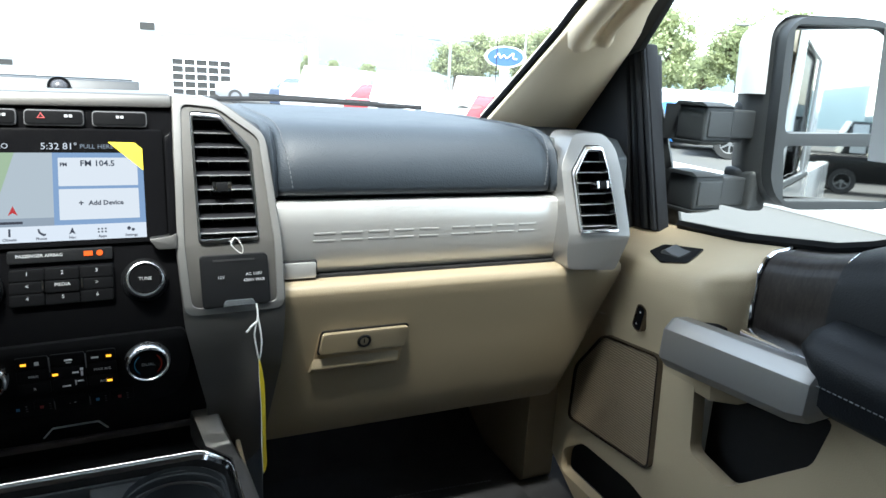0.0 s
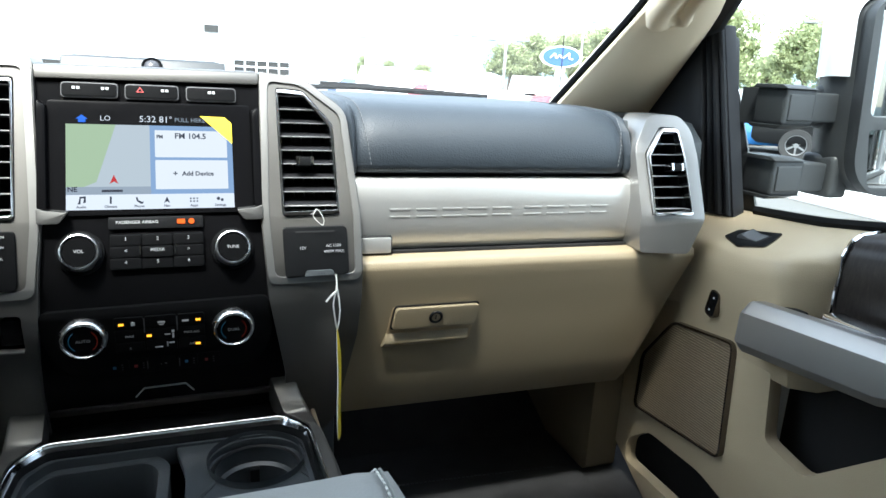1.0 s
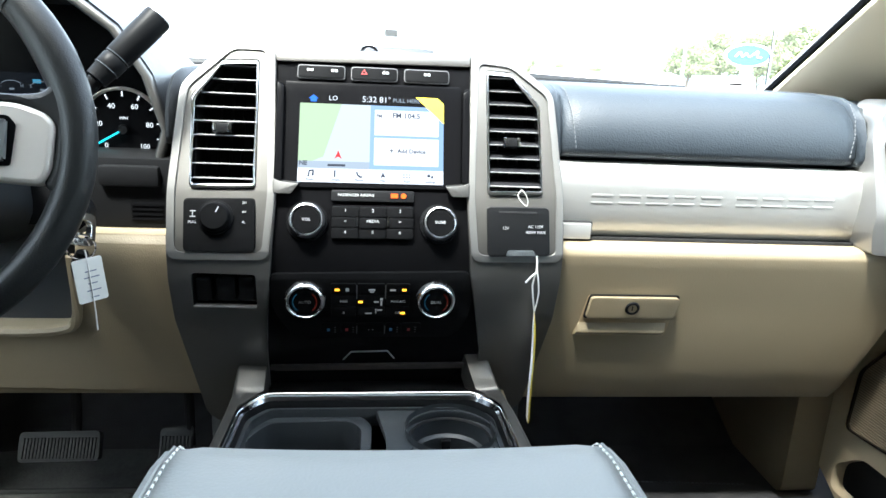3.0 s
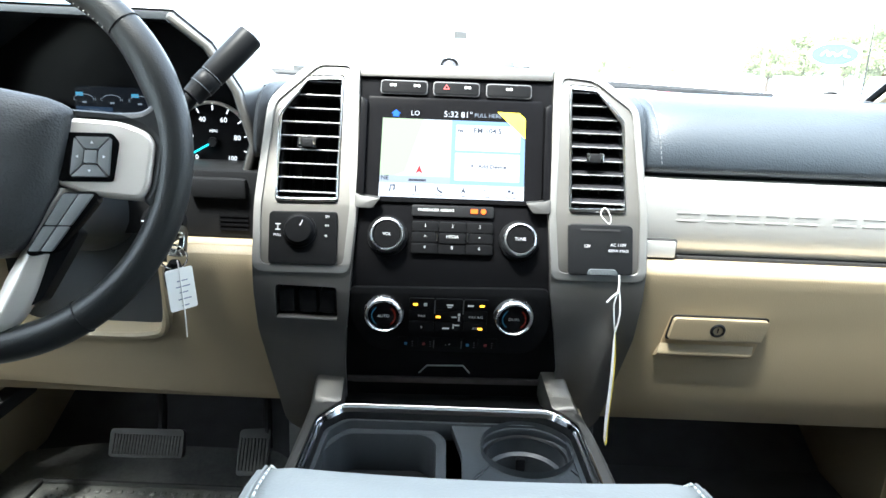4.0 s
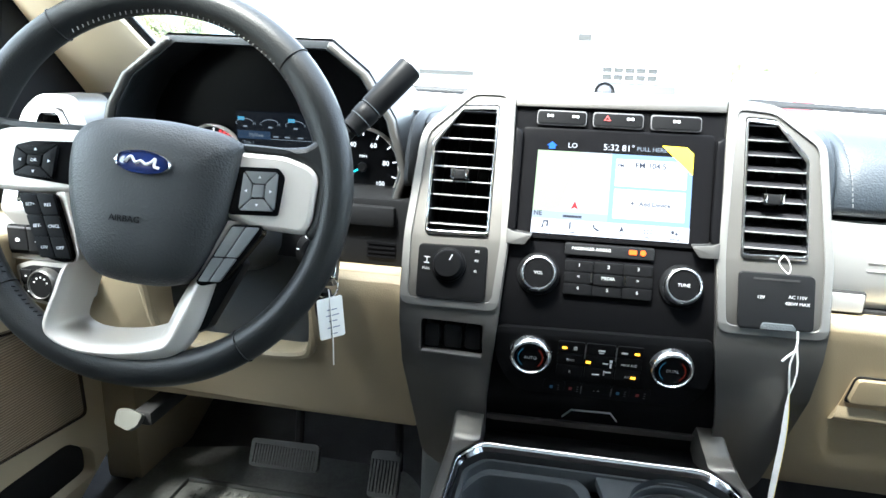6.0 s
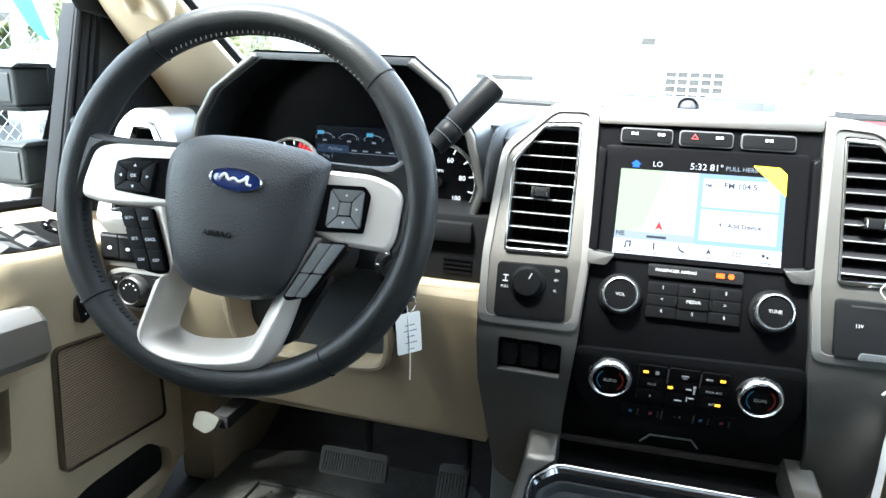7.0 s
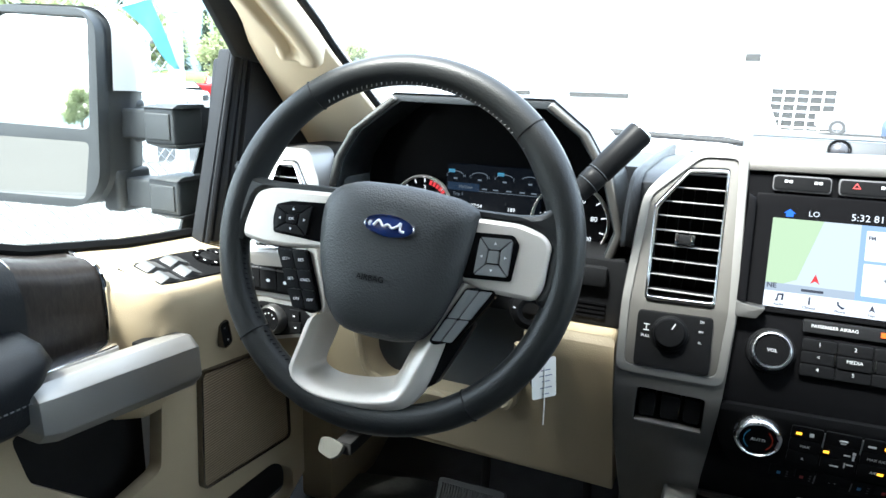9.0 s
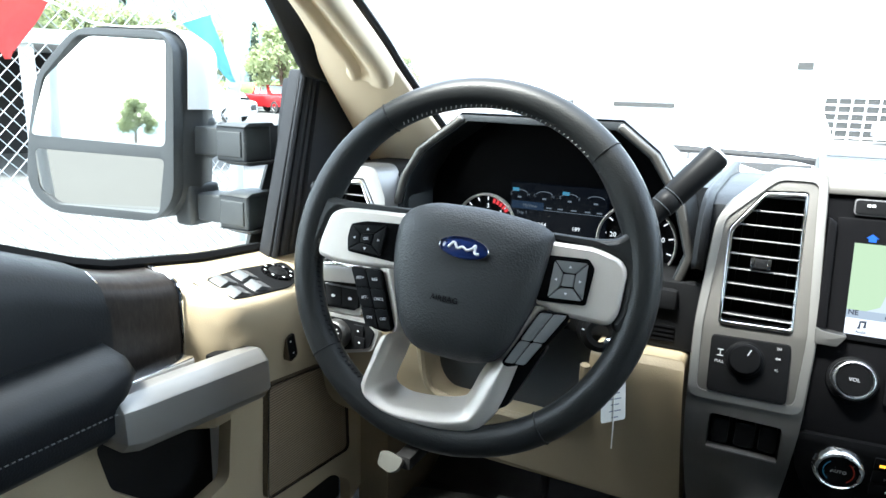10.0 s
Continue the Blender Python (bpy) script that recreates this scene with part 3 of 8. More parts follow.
face = part("stack_face", on_stack(plate([(-0.119, 1.600), (0.118, 1.603), (0.114, 1.45), (0.120, 1.36), (0.142, 1.25), (0.142, 1.19), (-0.13, 1.19), (-0.128, 1.25), (-0.118, 1.36), (-0.113, 1.45)], [], 0.003, 0.04)), M_GLOSS, stack, "gloss black stack face")


def span(poly, z):
    xs = []
    for (x0, z0), (x1, z1) in zip(poly, poly[1:] + poly[:1]):
        if (z0 - z) * (z1 - z) < 0:
            xs.append(x0 + (x1 - x0) * (z - z0) / (z1 - z0))
    return min(xs), max(xs)


def grow(poly, d):
    c = Vector((sum(p[0] for p in poly) / len(poly), sum(p[1] for p in poly) / len(poly)))
    return [((Vector(p) - c) * (1 + d / (Vector(p) - c).length))[:] for p in poly], c


def vent(parent, poly, f, n, tab, tilt, deep=0.05):
    """An air vent: dark box, chrome surround, slats and the sliding tab. f(x, z): the depth of the face."""
    g, c = grow(poly, -0.0045)
    inner = [(p[0] + c.x, p[1] + c.y) for p in g]
    zz = sorted({p[1] for p in poly})
    bm = plate(rounded(poly, 0.004, 2), [rounded(inner, 0.003, 2)], -0.0095, 0.012, 0.0020, 3)
    slice_z(bm, np.linspace(zz[0], zz[-1], 7)[1:-1])
    for v in bm.verts:
        v.co.y += f(v.co.x, v.co.z)
    part("vent_surround", bm, M_CHROME, parent, "thin chrome vent surround")
    out_ = wider(poly, 0.004)
    bm = plate(out_, [], deep - 0.004, deep)
    add(bm, plate(out_, [inner], 0.002, deep))
    for v in bm.verts:
        v.co.y += f(v.co.x, v.co.z)
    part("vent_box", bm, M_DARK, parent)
    z0, z1 = zz[0], zz[-1]
    for k in range(n):
        z = z0 + (z1 - z0) * (k + 0.6) / (n + 0.1)
        a, b = span(inner, z)
        bm = box(a, b, -0.002, 0.024, -0.0008, 0.0008, 0.0007, 2)
        edge = [all(v.co.y < 0.0 for v in q.verts) for q in bm.faces]
        bm.transform(Matrix.Translation((0, f((a + b) / 2, z), z)) @ pose(0, 0, 0, tilt))
        sl = part("slat", bm, M_SLAT, parent)
        sl.data.materials.append(M_SLATEDGE)
        sl.data.polygons.foreach_set("material_index", [1 if q else 0 for q in edge])
    for k in range(5):
        x = span(inner, (z0 + z1) / 2)[0] + (span(inner, (z0 + z1) / 2)[1] - span(inner, (z0 + z1) / 2)[0]) * (k + 0.5) / 5
        zt = z1 - 0.03
        bm = box(x - 0.0008, x + 0.0008, 0.024, 0.040, z0 + 0.002, zt)
        for v in bm.verts:
            v.co.y += f(x, v.co.z)
        part("rear_vane", bm, M_BLACK, parent)
    x, z = tab
    bm = box(-0.0085, 0.0085, -0.013, 0.006, -0.0055, 0.0055, 0.002, 2)
    kn = part("tab", bm, M_BLACK, parent, at=Matrix.Translation((x, f(x, z), z)) @ pose(0, 0, 0, -15))
    for e in (-1, 1):
        part("tab_chrome", box(e * 0.0085 - 0.0022, e * 0.0085 + 0.0022, -0.0145, 0.004, -0.0058, 0.0058, 0.0015, 2), M_CHROME, kn, at=Matrix.Translation((x, f(x, z), z)) @ pose(0, 0, 0, -15))


vent(column["left_column"], LV, stk, 9, (-0.176, 1.517), -9)
vent(column["right_column"], RV, stk, 9, (0.168, 1.511), 12)

# touch screen
part("display_frame", on_stack(plate(rounded([(-0.108, 1.575), (0.106, 1.576), (0.106, 1.456), (-0.108, 1.455)], 0.004), [], -0.001, 0.01, 0.0015)), M_GLOSS, stack)
for s in (-1, 1):
    ft = [(s * 0.116, 1.4655), (s * 0.1085, 1.4625), (s * 0.0865, 1.4605), (s * 0.095, 1.4495), (s * 0.1155, 1.4495)]
    part("display_foot", on_stack(plate(rounded(ft, 0.002, 2), [], -0.012, 0.004, 0.002)), M_DKSILVER, stack)
    part("display_side", on_stack(plate([(s * 0.1165, 1.575), (s * 0.108, 1.570), (s * 0.1065, 1.464), (s * 0.116, 1.464)], [], -0.010, 0.004, 0.002)), M_GLOSS, stack)
SL, SR, SB, ST = -0.0895, 0.0845, 1.461, 1.562


def on_screen(u0, u1, v0, v1, d, material, name="screen_area", r=0.0, pts=None):
    """A flat lit area of the screen; u, v run from 0 to 1 from its lower left corner."""
    P = pts or [(u0, v1), (u1, v1), (u1, v0), (u0, v0)]
    P = [(SL + (SR - SL) * u, SB + (ST - SB) * v) for u, v in P]
    bm = plate(rounded(P, r, 3) if r else P, [], -0.0015 - d, -0.0012 - d)
    for v in bm.verts:
        v.co.y += stk(v.co.x, v.co.z)
    return part(name, bm, material, screen)


def screen_text(text, u, v, size, material, d=0.0007, align='CENTER', bold=0.0):
    x, z = SL + (SR - SL) * u, SB + (ST - SB) * v
    return part("screen_text", word(text, size, 0.0001, align, bold), material, screen, smooth=0, at=spot(x, z, -0.0017 - d))


E_WHITE = glow("lit_white", (0.78, 0.82, 0.93), 0.80)
E_CARD = glow("lit_card", (0.80, 0.83, 0.92), 0.78)
E_BLUE = glow("lit_pale_blue", (0.36, 0.54, 0.88), 0.55)
E_GREEN = glow("lit_map_green", (0.52, 0.68, 0.47), 0.60)
E_MAP = glow("lit_map_grey", (0.62, 0.69, 0.78), 0.62)
E_GREY = glow("lit_strip_grey", (0.36, 0.42, 0.52), 0.7)
E_RED = glow("lit_red", (0.55, 0.04, 0.05), 0.8)
E_SKY = glow("lit_home_blue", (0.03, 0.16, 0.75), 0.9)
E_AMBER = glow("lit_amber", (1.0, 0.42, 0.03), 1.6)
E_ORANGE = glow("lit_orange", (1.0, 0.14, 0.02), 1.3)
E_ICON = mat("dark_icon", (0.015, 0.017, 0.025), 0.6, spec=0.05)
M_YELLOW = mat("yellow_film", (0.72, 0.55, 0.02), 0.35, var=0.05)
bm = plate([(SL, ST), (SR, ST), (SR, SB), (SL, SB)], [], -0.0015, 0.003)
for v in bm.verts:
    v.co.y += stk(v.co.x, v.co.z)
screen = part("screen", bm, M_GLOSS, stack, "lit touch screen with map and radio cards")
on_screen(0, 0.485, 0.155, 0.885, 0.0002, E_MAP)
on_screen(0, 0, 0, 0, 0.0004, E_GREEN, pts=[(0.0, 0.885), (0.285, 0.885), (0.17, 0.285), (0.10, 0.235), (0.0, 0.235)])
on_screen(0, 0.485, 0.155, 0.235, 0.0004, E_GREY)
on_screen(0.485, 1.0, 0.155, 0.885, 0.0002, E_BLUE)
on_screen(0.515, 0.965, 0.545, 0.835, 0.0004, E_CARD, r=0.001)
on_screen(0.515, 0.965, 0.205, 0.515, 0.0004, E_CARD, r=0.001)
on_screen(0, 1, 0.0, 0.155, 0.0003, E_WHITE)
on_screen(0, 0, 0, 0, 0.0006, M_YELLOW, "peel_tab", pts=[(0.80, 1.0), (0.955, 0.995), (1.0, 0.93), (1.0, 0.70)])
screen_text("LO", 0.225, 0.94, 0.0085, E_WHITE)
screen_text("5:32", 0.475, 0.94, 0.0105, E_WHITE)
screen_text("81°", 0.585, 0.94, 0.0105, E_WHITE)
screen_text("PULL HERE", 0.735, 0.94, 0.0070, E_GREY)
screen_text("FM 104.5", 0.735, 0.765, 0.0092, E_ICON, bold=0.00022)
screen_text("FM", 0.545, 0.755, 0.0055, E_ICON, bold=0.00022)
screen_text("Add Device", 0.775, 0.36, 0.0072, E_ICON, bold=0.00022)
screen_text("+", 0.635, 0.36, 0.009, E_ICON, bold=0.00022)
screen_text("NE", 0.035, 0.20, 0.0075, E_ICON, bold=0.00022)
on_screen(0.20, 0.32, 0.18, 0.205, 0.0006, E_ICON, "screen_bar")
on_screen(0, 0, 0, 0, 0.0006, E_RED, "map_arrow", pts=[(0.27, 0.36), (0.245, 0.265), (0.27, 0.29), (0.295, 0.265)])
on_screen(0, 0, 0, 0, 0.0006, E_SKY, "home_icon", pts=[(0.09, 0.985), (0.055, 0.94), (0.07, 0.94), (0.07, 0.905), (0.112, 0.905), (0.112, 0.94), (0.125, 0.94)])
for u, t in ((0.085, "Audio"), (0.25, "Climate"), (0.415, "Phone"), (0.58, "Nav"), (0.745, "Apps"), (0.91, "Settings")):
    screen_text(t, u, 0.022, 0.0040, E_ICON, bold=0.0001)
for u in (0.725, 0.745, 0.765):
    for v_ in (0.075, 0.105):
        on_screen(u - 0.005, u + 0.005, v_ - 0.008, v_ + 0.008, 0.0005, E_ICON, "app_dot")
on_screen(0, 0, 0, 0, 0.0005, E_ICON, "nav_icon", pts=[(0.58, 0.13), (0.562, 0.06), (0.58, 0.078), (0.598, 0.06)])
on_screen(0.245, 0.256, 0.06, 0.135, 0.0005, E_ICON, "climate_icon")
on_screen(0, 0, 0, 0, 0.0005, E_ICON, "phone_icon", pts=[(0.395, 0.125), (0.405, 0.125), (0.41, 0.095), (0.43, 0.075), (0.44, 0.08), (0.438, 0.06), (0.425, 0.055), (0.40, 0.085)])
on_screen(0, 0, 0, 0, 0.0005, E_ICON, "note_icon", pts=[(0.075, 0.135), (0.11, 0.14), (0.11, 0.075), (0.095, 0.07), (0.10, 0.12), (0.082, 0.118), (0.08, 0.06), (0.062, 0.06), (0.07, 0.08)])
for du, dv, rad in ((0.898, 0.10, 0.013), (0.922, 0.085, 0.011)):
    on_screen(0, 0, 0, 0, 0.0005, E_ICON, "gear_icon", pts=[(du + (rad if k % 2 else rad * 0.7) * math.cos(k * math.pi / 8), dv + 1.72 * (rad if k % 2 else rad * 0.7) * math.sin(k * math.pi / 8)) for k in range(16)])


def knob(x, z, text, r=0.0205, marks=False):
    r = 0.0232 if marks else r
    k = part("knob", turned([(0, -0.0135), (r * 0.76, -0.0135), (r * 0.80, -0.0125), (r * 0.84, -0.007)], 40), M_KEY, stack, "round black knob with a chrome ring", at=spot(x, z))
    part("knob_ring", turned([(r * 0.79, -0.0110), (r * 0.81, -0.0140), (r * 0.85, -0.0152), (r * 0.91, -0.0148), (r * 0.97, -0.0128), (r * 1.01, -0.0090), (r * 1.02, 0.002)], 48), M_BRUSHED, k, at=spot(x, z))
    part("knob_collar", turned([(r, -0.003), (r * 1.16, -0.002), (r * 1.18, 0.004)], 40), M_KEY, k, at=spot(x, z))
    part("knob_text", word(text, 0.0052, 0.0002), M_PRINT, k, smooth=0, at=spot(x, z, -0.0138))
    if marks:
        for sgn, m_ in ((-1, glow("lit_cool", (0.1, 0.5, 0.9), 0.05)), (1, glow("lit_warm", (0.8, 0.08, 0.05), 0.05))):
            arc = [(sgn * r * 0.6 * math.cos(a), 0, r * 0.6 * math.sin(a)) for a in np.linspace(-0.9, 0.9, 8)]
            part("temperature_mark", tube(arc, 0.0005, 5), m_, k, at=spot(x, z, -0.0136))


knob(-0.0765, 1.417, "VOL")
knob(0.080, 1.416, "TUNE")
knob(-0.0775, 1.3275, "AUTO", marks=True)
knob(0.078, 1.3275, "DUAL", marks=True)


def stack_button(x0, x1, z0, z1, text="", size=0.005, d=0.003, material=M_KEY, r=0.002, ink=M_PRINT, parent=None, glyph=None):
    b = part("button", on_stack(plate(rounded([(x0, z1), (x1, z1), (x1, z0), (x0, z0)], r, 2), [], -d, 0.006, 0.0008)), material, parent or stack)
    if text:
        part("button_text", word(text, size, 0.0002), ink, b, smooth=0, at=spot((x0 + x1) / 2, (z0 + z1) / 2, -d - 0.0003))
    return b


def bar_mark(x, z, w, h, material, d=0.0035, parent=None, name="mark"):
    part(name, box(-w / 2, w / 2, -0.0003, 0.0003, -h / 2, h / 2), material, parent or stack, at=spot(x, z, -d))


M_RIM = mat("grey_button_rim", (0.07, 0.07, 0.073), 0.5, spec=0.3)
# three button pods above the screen
for x0, x1, marks in ((-0.094, -0.037, ((-0.079, E_RED), (-0.050, None))), (-0.030, 0.027, ((-0.014, E_RED), (0.012, None))), (0.035, 0.091, ((0.063, None),))):
    rim_ = part("button_pod", on_stack(plate(rounded([(x0, 1.595), (x1, 1.595), (x1, 1.5785), (x0, 1.5785)], 0.004, 3), [], -0.004, 0.006, 0.001)), M_RIM, stack)
    part("pod_face", on_stack(plate(rounded([(x0 + 0.001, 1.594), (x1 - 0.001, 1.594), (x1 - 0.001, 1.580), (x0 + 0.001, 1.580)], 0.0035, 3), [], -0.0052, 0.006, 0.0008)), M_KEY, rim_)
    for k, (x, red) in enumerate(marks):
        if red and x > -0.03:
            tri = plate([(0, 0.0035), (-0.004, -0.003), (0.004, -0.003)], [[(0, 0.0018), (0.0026, -0.0021), (-0.0026, -0.0021)]], -0.0001, 0.0002)
            part("hazard_mark", tri, mat("red_print", (0.35, 0.02, 0.02), 0.5), rim_, smooth=0, at=spot(x, 1.587, -0.0055))
        else:
            for dx in (-0.0022, 0.0022):
                part("symbol", box(dx - 0.0016, dx + 0.0016, -0.0002, 0.0002, -0.0015, 0.0015), M_PRINT, rim_, at=spot(x, 1.587, -0.0055))
# airbag lamp bar
ab = part("airbag_bar", on_stack(plate(rounded([(-0.049, 1.4525), (0.049, 1.4525), (0.049, 1.4405), (-0.049, 1.4405)], 0.002, 2), [], -0.002, 0.004, 0.0006)), M_BLACK, stack)
part("bar_text", word("PASSENGER AIRBAG", 0.0048, 0.0002), M_PRINT, ab, smooth=0, at=spot(-0.020, 1.4466, -0.0024))
bar_mark(0.0255, 1.4466, 0.0085, 0.0052, E_ORANGE, 0.0026, ab, "warning_lamp")
part("warning_lamp", turned([(0, -0.0003), (0.0032, -0.0003), (0.0032, 0.0003)], 16), E_ORANGE, ab, at=spot(0.0365, 1.4466, -0.0026))
# media keys
mk = part("media_block", on_stack(plate(rounded([(-0.0485, 1.4355), (0.0495, 1.4355), (0.0495, 1.3985), (-0.0485, 1.3985)], 0.004, 3), [], -0.002, 0.004, 0.001)), M_GLOSS, stack)
for r_, row in enumerate((("1", "2", "3"), ("<", "MEDIA", ">"), ("4", "5", "6"))):
    z1 = 1.4345 - r_ * 0.012
    for c_, t in enumerate(row):
        x0 = -0.0475 + c_ * 0.0323
        mid = r_ == 1 and c_ == 1
        stack_button(x0, x0 + 0.0312, z1 - 0.0110, z1, t, 0.0055 if len(t) == 1 else 0.0050, 0.0055 if mid else 0.0038, parent=mk)
for x in (-0.0175, 0.0185):
    bar_mark(x, 1.417, 0.0015, 0.0105, M_CHROME, 0.0058, mk, "key_edge")
# climate panel
cp = part("climate_panel", on_stack(plate(rounded([(-0.1185, 1.3575), (0.1185, 1.3615), (0.124, 1.312), (0.107, 1.270), (-0.094, 1.271), (-0.1185, 1.318)], [0.008, 0.008, 0.02, 0.02, 0.02, 0.02]), [], -0.004, 0.008, 0.002)), M_KEY, stack)
for c_, (x0, x1) in enumerate(((-0.047, -0.0175), (-0.0155, 0.0165), (0.0185, 0.0465))):
    for r_ in range(3):
        z1 = 1.3475 - r_ * 0.0153
        if c_ == 1 and r_ > 0:
            z1 -= 0.0
        b = stack_button(x0, x1, z1 - 0.0145, z1, (("", "MAX", "R"), ("", "", ""), ("", "MAX A/C", "A/C"))[c_][r_], 0.0042, 0.0065, parent=cp)
for x, z in ((-0.040, 1.3405), (-0.0125, 1.3245), (0.0395, 1.3405), (0.0385, 1.3095)):
    bar_mark(x, z, 0.0052, 0.0026, E_AMBER, 0.0071, cp, "status_lamp")
for x, z, w_, h_ in ((-0.028, 1.3405, 0.004, 0.004), (0.001, 1.3405, 0.0075, 0.0018), (0.001, 1.3378, 0.005, 0.0012), (0.026, 1.3402, 0.007, 0.002), (0.0065, 1.3245, 0.006, 0.0014), (0.0125, 1.328, 0.003, 0.003), (0.0125, 1.3225, 0.002, 0.006), (-0.003, 1.309, 0.008, 0.0013), (0.006, 1.312, 0.0013, 0.006), (0.0105, 1.3135, 0.006, 0.0013)):
    bar_mark(x, z, w_, h_, M_PRINT, 0.0069, cp, "symbol")
for k, (x0, x1, ink) in enumerate(((-0.060, -0.036, (0.1, 0.4, 0.8)), (-0.035, -0.017, (0.6, 0.05, 0.05)), (-0.0155, 0.0165, None), (0.0185, 0.037, (0.1, 0.4, 0.8)), (0.038, 0.0615, (0.6, 0.05, 0.05)))):
    b = stack_button(x0, x1, 1.2785, 1.2935, "" if ink else "-  +", 0.005, 0.0062, parent=cp)
    if ink:
        bar_mark((x0 + x1) / 2 - 0.003, 1.286, 0.0035, 0.004, mat("tinted_symbol", tuple(0.35 * c for c in ink), 0.5), 0.0066, cp, "symbol")
        for j in range(3):
            bar_mark((x0 + x1) / 2 + 0.005, 1.2825 + 0.0035 * j, 0.002, 0.0008, M_RIM, 0.0066, cp, "symbol")
for x in (-0.0168, 0.0172):
    bar_mark(x, 1.3375, 0.0012, 0.018, M_RIM, 0.0068, cp, "key_edge")
    bar_mark(x, 1.286, 0.0012, 0.013, M_RIM, 0.0068, cp, "key_edge")
# bin lid mark, wood strip
ws2 = plate(rounded([(-0.121, 1.2225), (0.134, 1.2235), (0.135, 1.2145), (-0.122, 1.2135)], 0.002, 2), [], -0.0005, 0.005, 0.0008)
part("wood_strip", on_stack(ws2), mat("brown_wood_veneer", (0.050, 0.036, 0.028), 0.4, var=0.8, vscale=40, fine=0.5, gscale=300, coat=0.2), stack, "dark brown wood strip")
tr = plate([(-0.035, 1.231), (-0.0245, 1.2445), (0.022, 1.2455), (0.0315, 1.2325), (0.0300, 1.2325), (0.0215, 1.2443), (-0.024, 1.2433), (-0.0335, 1.231)], [], 0.0, 0.003)
part("lid_outline", on_stack(tr), M_SATIN, stack)

# four-wheel-drive selector
fw = part("drive_selector", on_stack(plate(rounded([(-0.2145, 1.4415), (-0.1355, 1.4425), (-0.1335, 1.385), (-0.212, 1.385)], 0.005), [], -0.0105, 0.01, 0.002)), M_KEY, column["left_column"])
part("selector_knob", turned([(0, -0.0165), (0.0145, -0.0165), (0.0162, -0.0150), (0.0175, -0.0095), (0.0198, -0.0085), (0.0200, 0.0)], 36), M_KEY, fw, at=spot(-0.1785, 1.418, -0.004))
part("pointer", box(-0.0005, 0.0005, -0.0209, -0.0200, 0.005, 0.012), M_PRINT, fw, at=spot(-0.1785, 1.418) @ pose(0, 0, 0, 0, 25, 0))
for t, dz in (("2H", 0.016), ("4H", 0.006), ("4L", -0.005)):
    part("selector_text", word(t, 0.0040, 0.0002), M_PRINT, fw, smooth=0, at=spot(-0.147, 1.418 + dz, -0.0112))
part("selector_text", word("PULL", 0.0042, 0.0002), M_PRINT, fw, smooth=0, at=spot(-0.2035, 1.4125, -0.0112))
for dz, w_ in ((0.012, 0.006), (0.006, 0.006)):
    part("axle_symbol", box(-w_ / 2, w_ / 2, -0.0002, 0.0002, -0.0005, 0.0005), M_PRINT, fw, at=spot(-0.2035, 1.4125 + dz, -0.0112))
part("axle_symbol", box(-0.0004, 0.0004, -0.0002, 0.0002, -0.003, 0.003), M_PRINT, fw, at=spot(-0.2035, 1.4215, -0.0112))
# trailer brake recess
rc = part("brake_control_recess", on_stack(plate(TBC, [], 0.020, 0.024)), M_DARK, column["left_column"])
add_ = plate(TBC, [[(p[0] * 0.985 - 0.0025, p[1] * 0.999 + 0.0013) for p in TBC]], -0.002, 0.022)
part("recess_wall", on_stack(add_), M_BLACK, rc)
for x, w_ in ((-0.193, 0.017), (-0.168, 0.020), (-0.145, 0.017)):
    part("brake_slider", on_stack(plate(rounded([(x - w_ / 2, 1.352), (x + w_ / 2, 1.352), (x + w_ / 2, 1.322), (x - w_ / 2, 1.322)], 0.003, 2), [], -0.001, 0.022, 0.003)), M_BLACK, rc)
part("recess_lip", on_stack(plate([(-0.2045, 1.3185), (-0.134, 1.3165), (-0.134, 1.3140), (-0.205, 1.3160)], [], -0.0085, 0.004, 0.001)), M_MID, rc)
# power outlet cover
oc = part("outlet_cover", on_stack(plate(rounded([(0.1375, 1.4385), (0.2145, 1.4385), (0.2145, 1.3845), (0.1385, 1.3825)], 0.005), [], -0.0115, 0.008, 0.0025)), M_BLACK, column["right_column"], "black power outlet cover")
part("cover_slot", on_stack(plate([(0.152, 1.4345), (0.199, 1.4345), (0.199, 1.4325), (0.152, 1.4325)], [], -0.012, 0.0)), M_DARK, oc)
part("cover_lip", on_stack(plate(rounded([(0.163, 1.3905), (0.194, 1.3905), (0.197, 1.3845), (0.160, 1.3840)], 0.002, 2), [], -0.015, 0.0, 0.001)), M_GRAIN, oc)
part("outlet_text", word("12V", 0.0050, 0.0002), M_PRINT, oc, smooth=0, at=spot(0.1595, 1.411, -0.0123))
part("outlet_text", word("AC 110V", 0.0050, 0.0002), M_PRINT, oc, smooth=0, at=spot(0.1965, 1.413, -0.0123))
part("outlet_text", word("400W MAX", 0.0050, 0.0002), M_PRINT, oc, smooth=0, at=spot(0.1965, 1.4065, -0.0123))
# sensor on the tray behind the stack
tray = thing("dash_tray", (-0.01, 0.3, 1.58), "grey rubber-lined tray on the dash top", "tray")
part("tray_body", along_x([(0.255, 1.575), (0.262, 1.606), (0.275, 1.6245), (0.285, 1.6250), (0.36, 1.6235), (0.36, 1.575)], [-0.125, 0.0, 0.084], 0.002), M_TRAY, tray)
part("tray_mat", box(-0.115, 0.075, 0.295, 0.35, 1.624, 1.6262, 0.0006), M_RUBBER, tray)
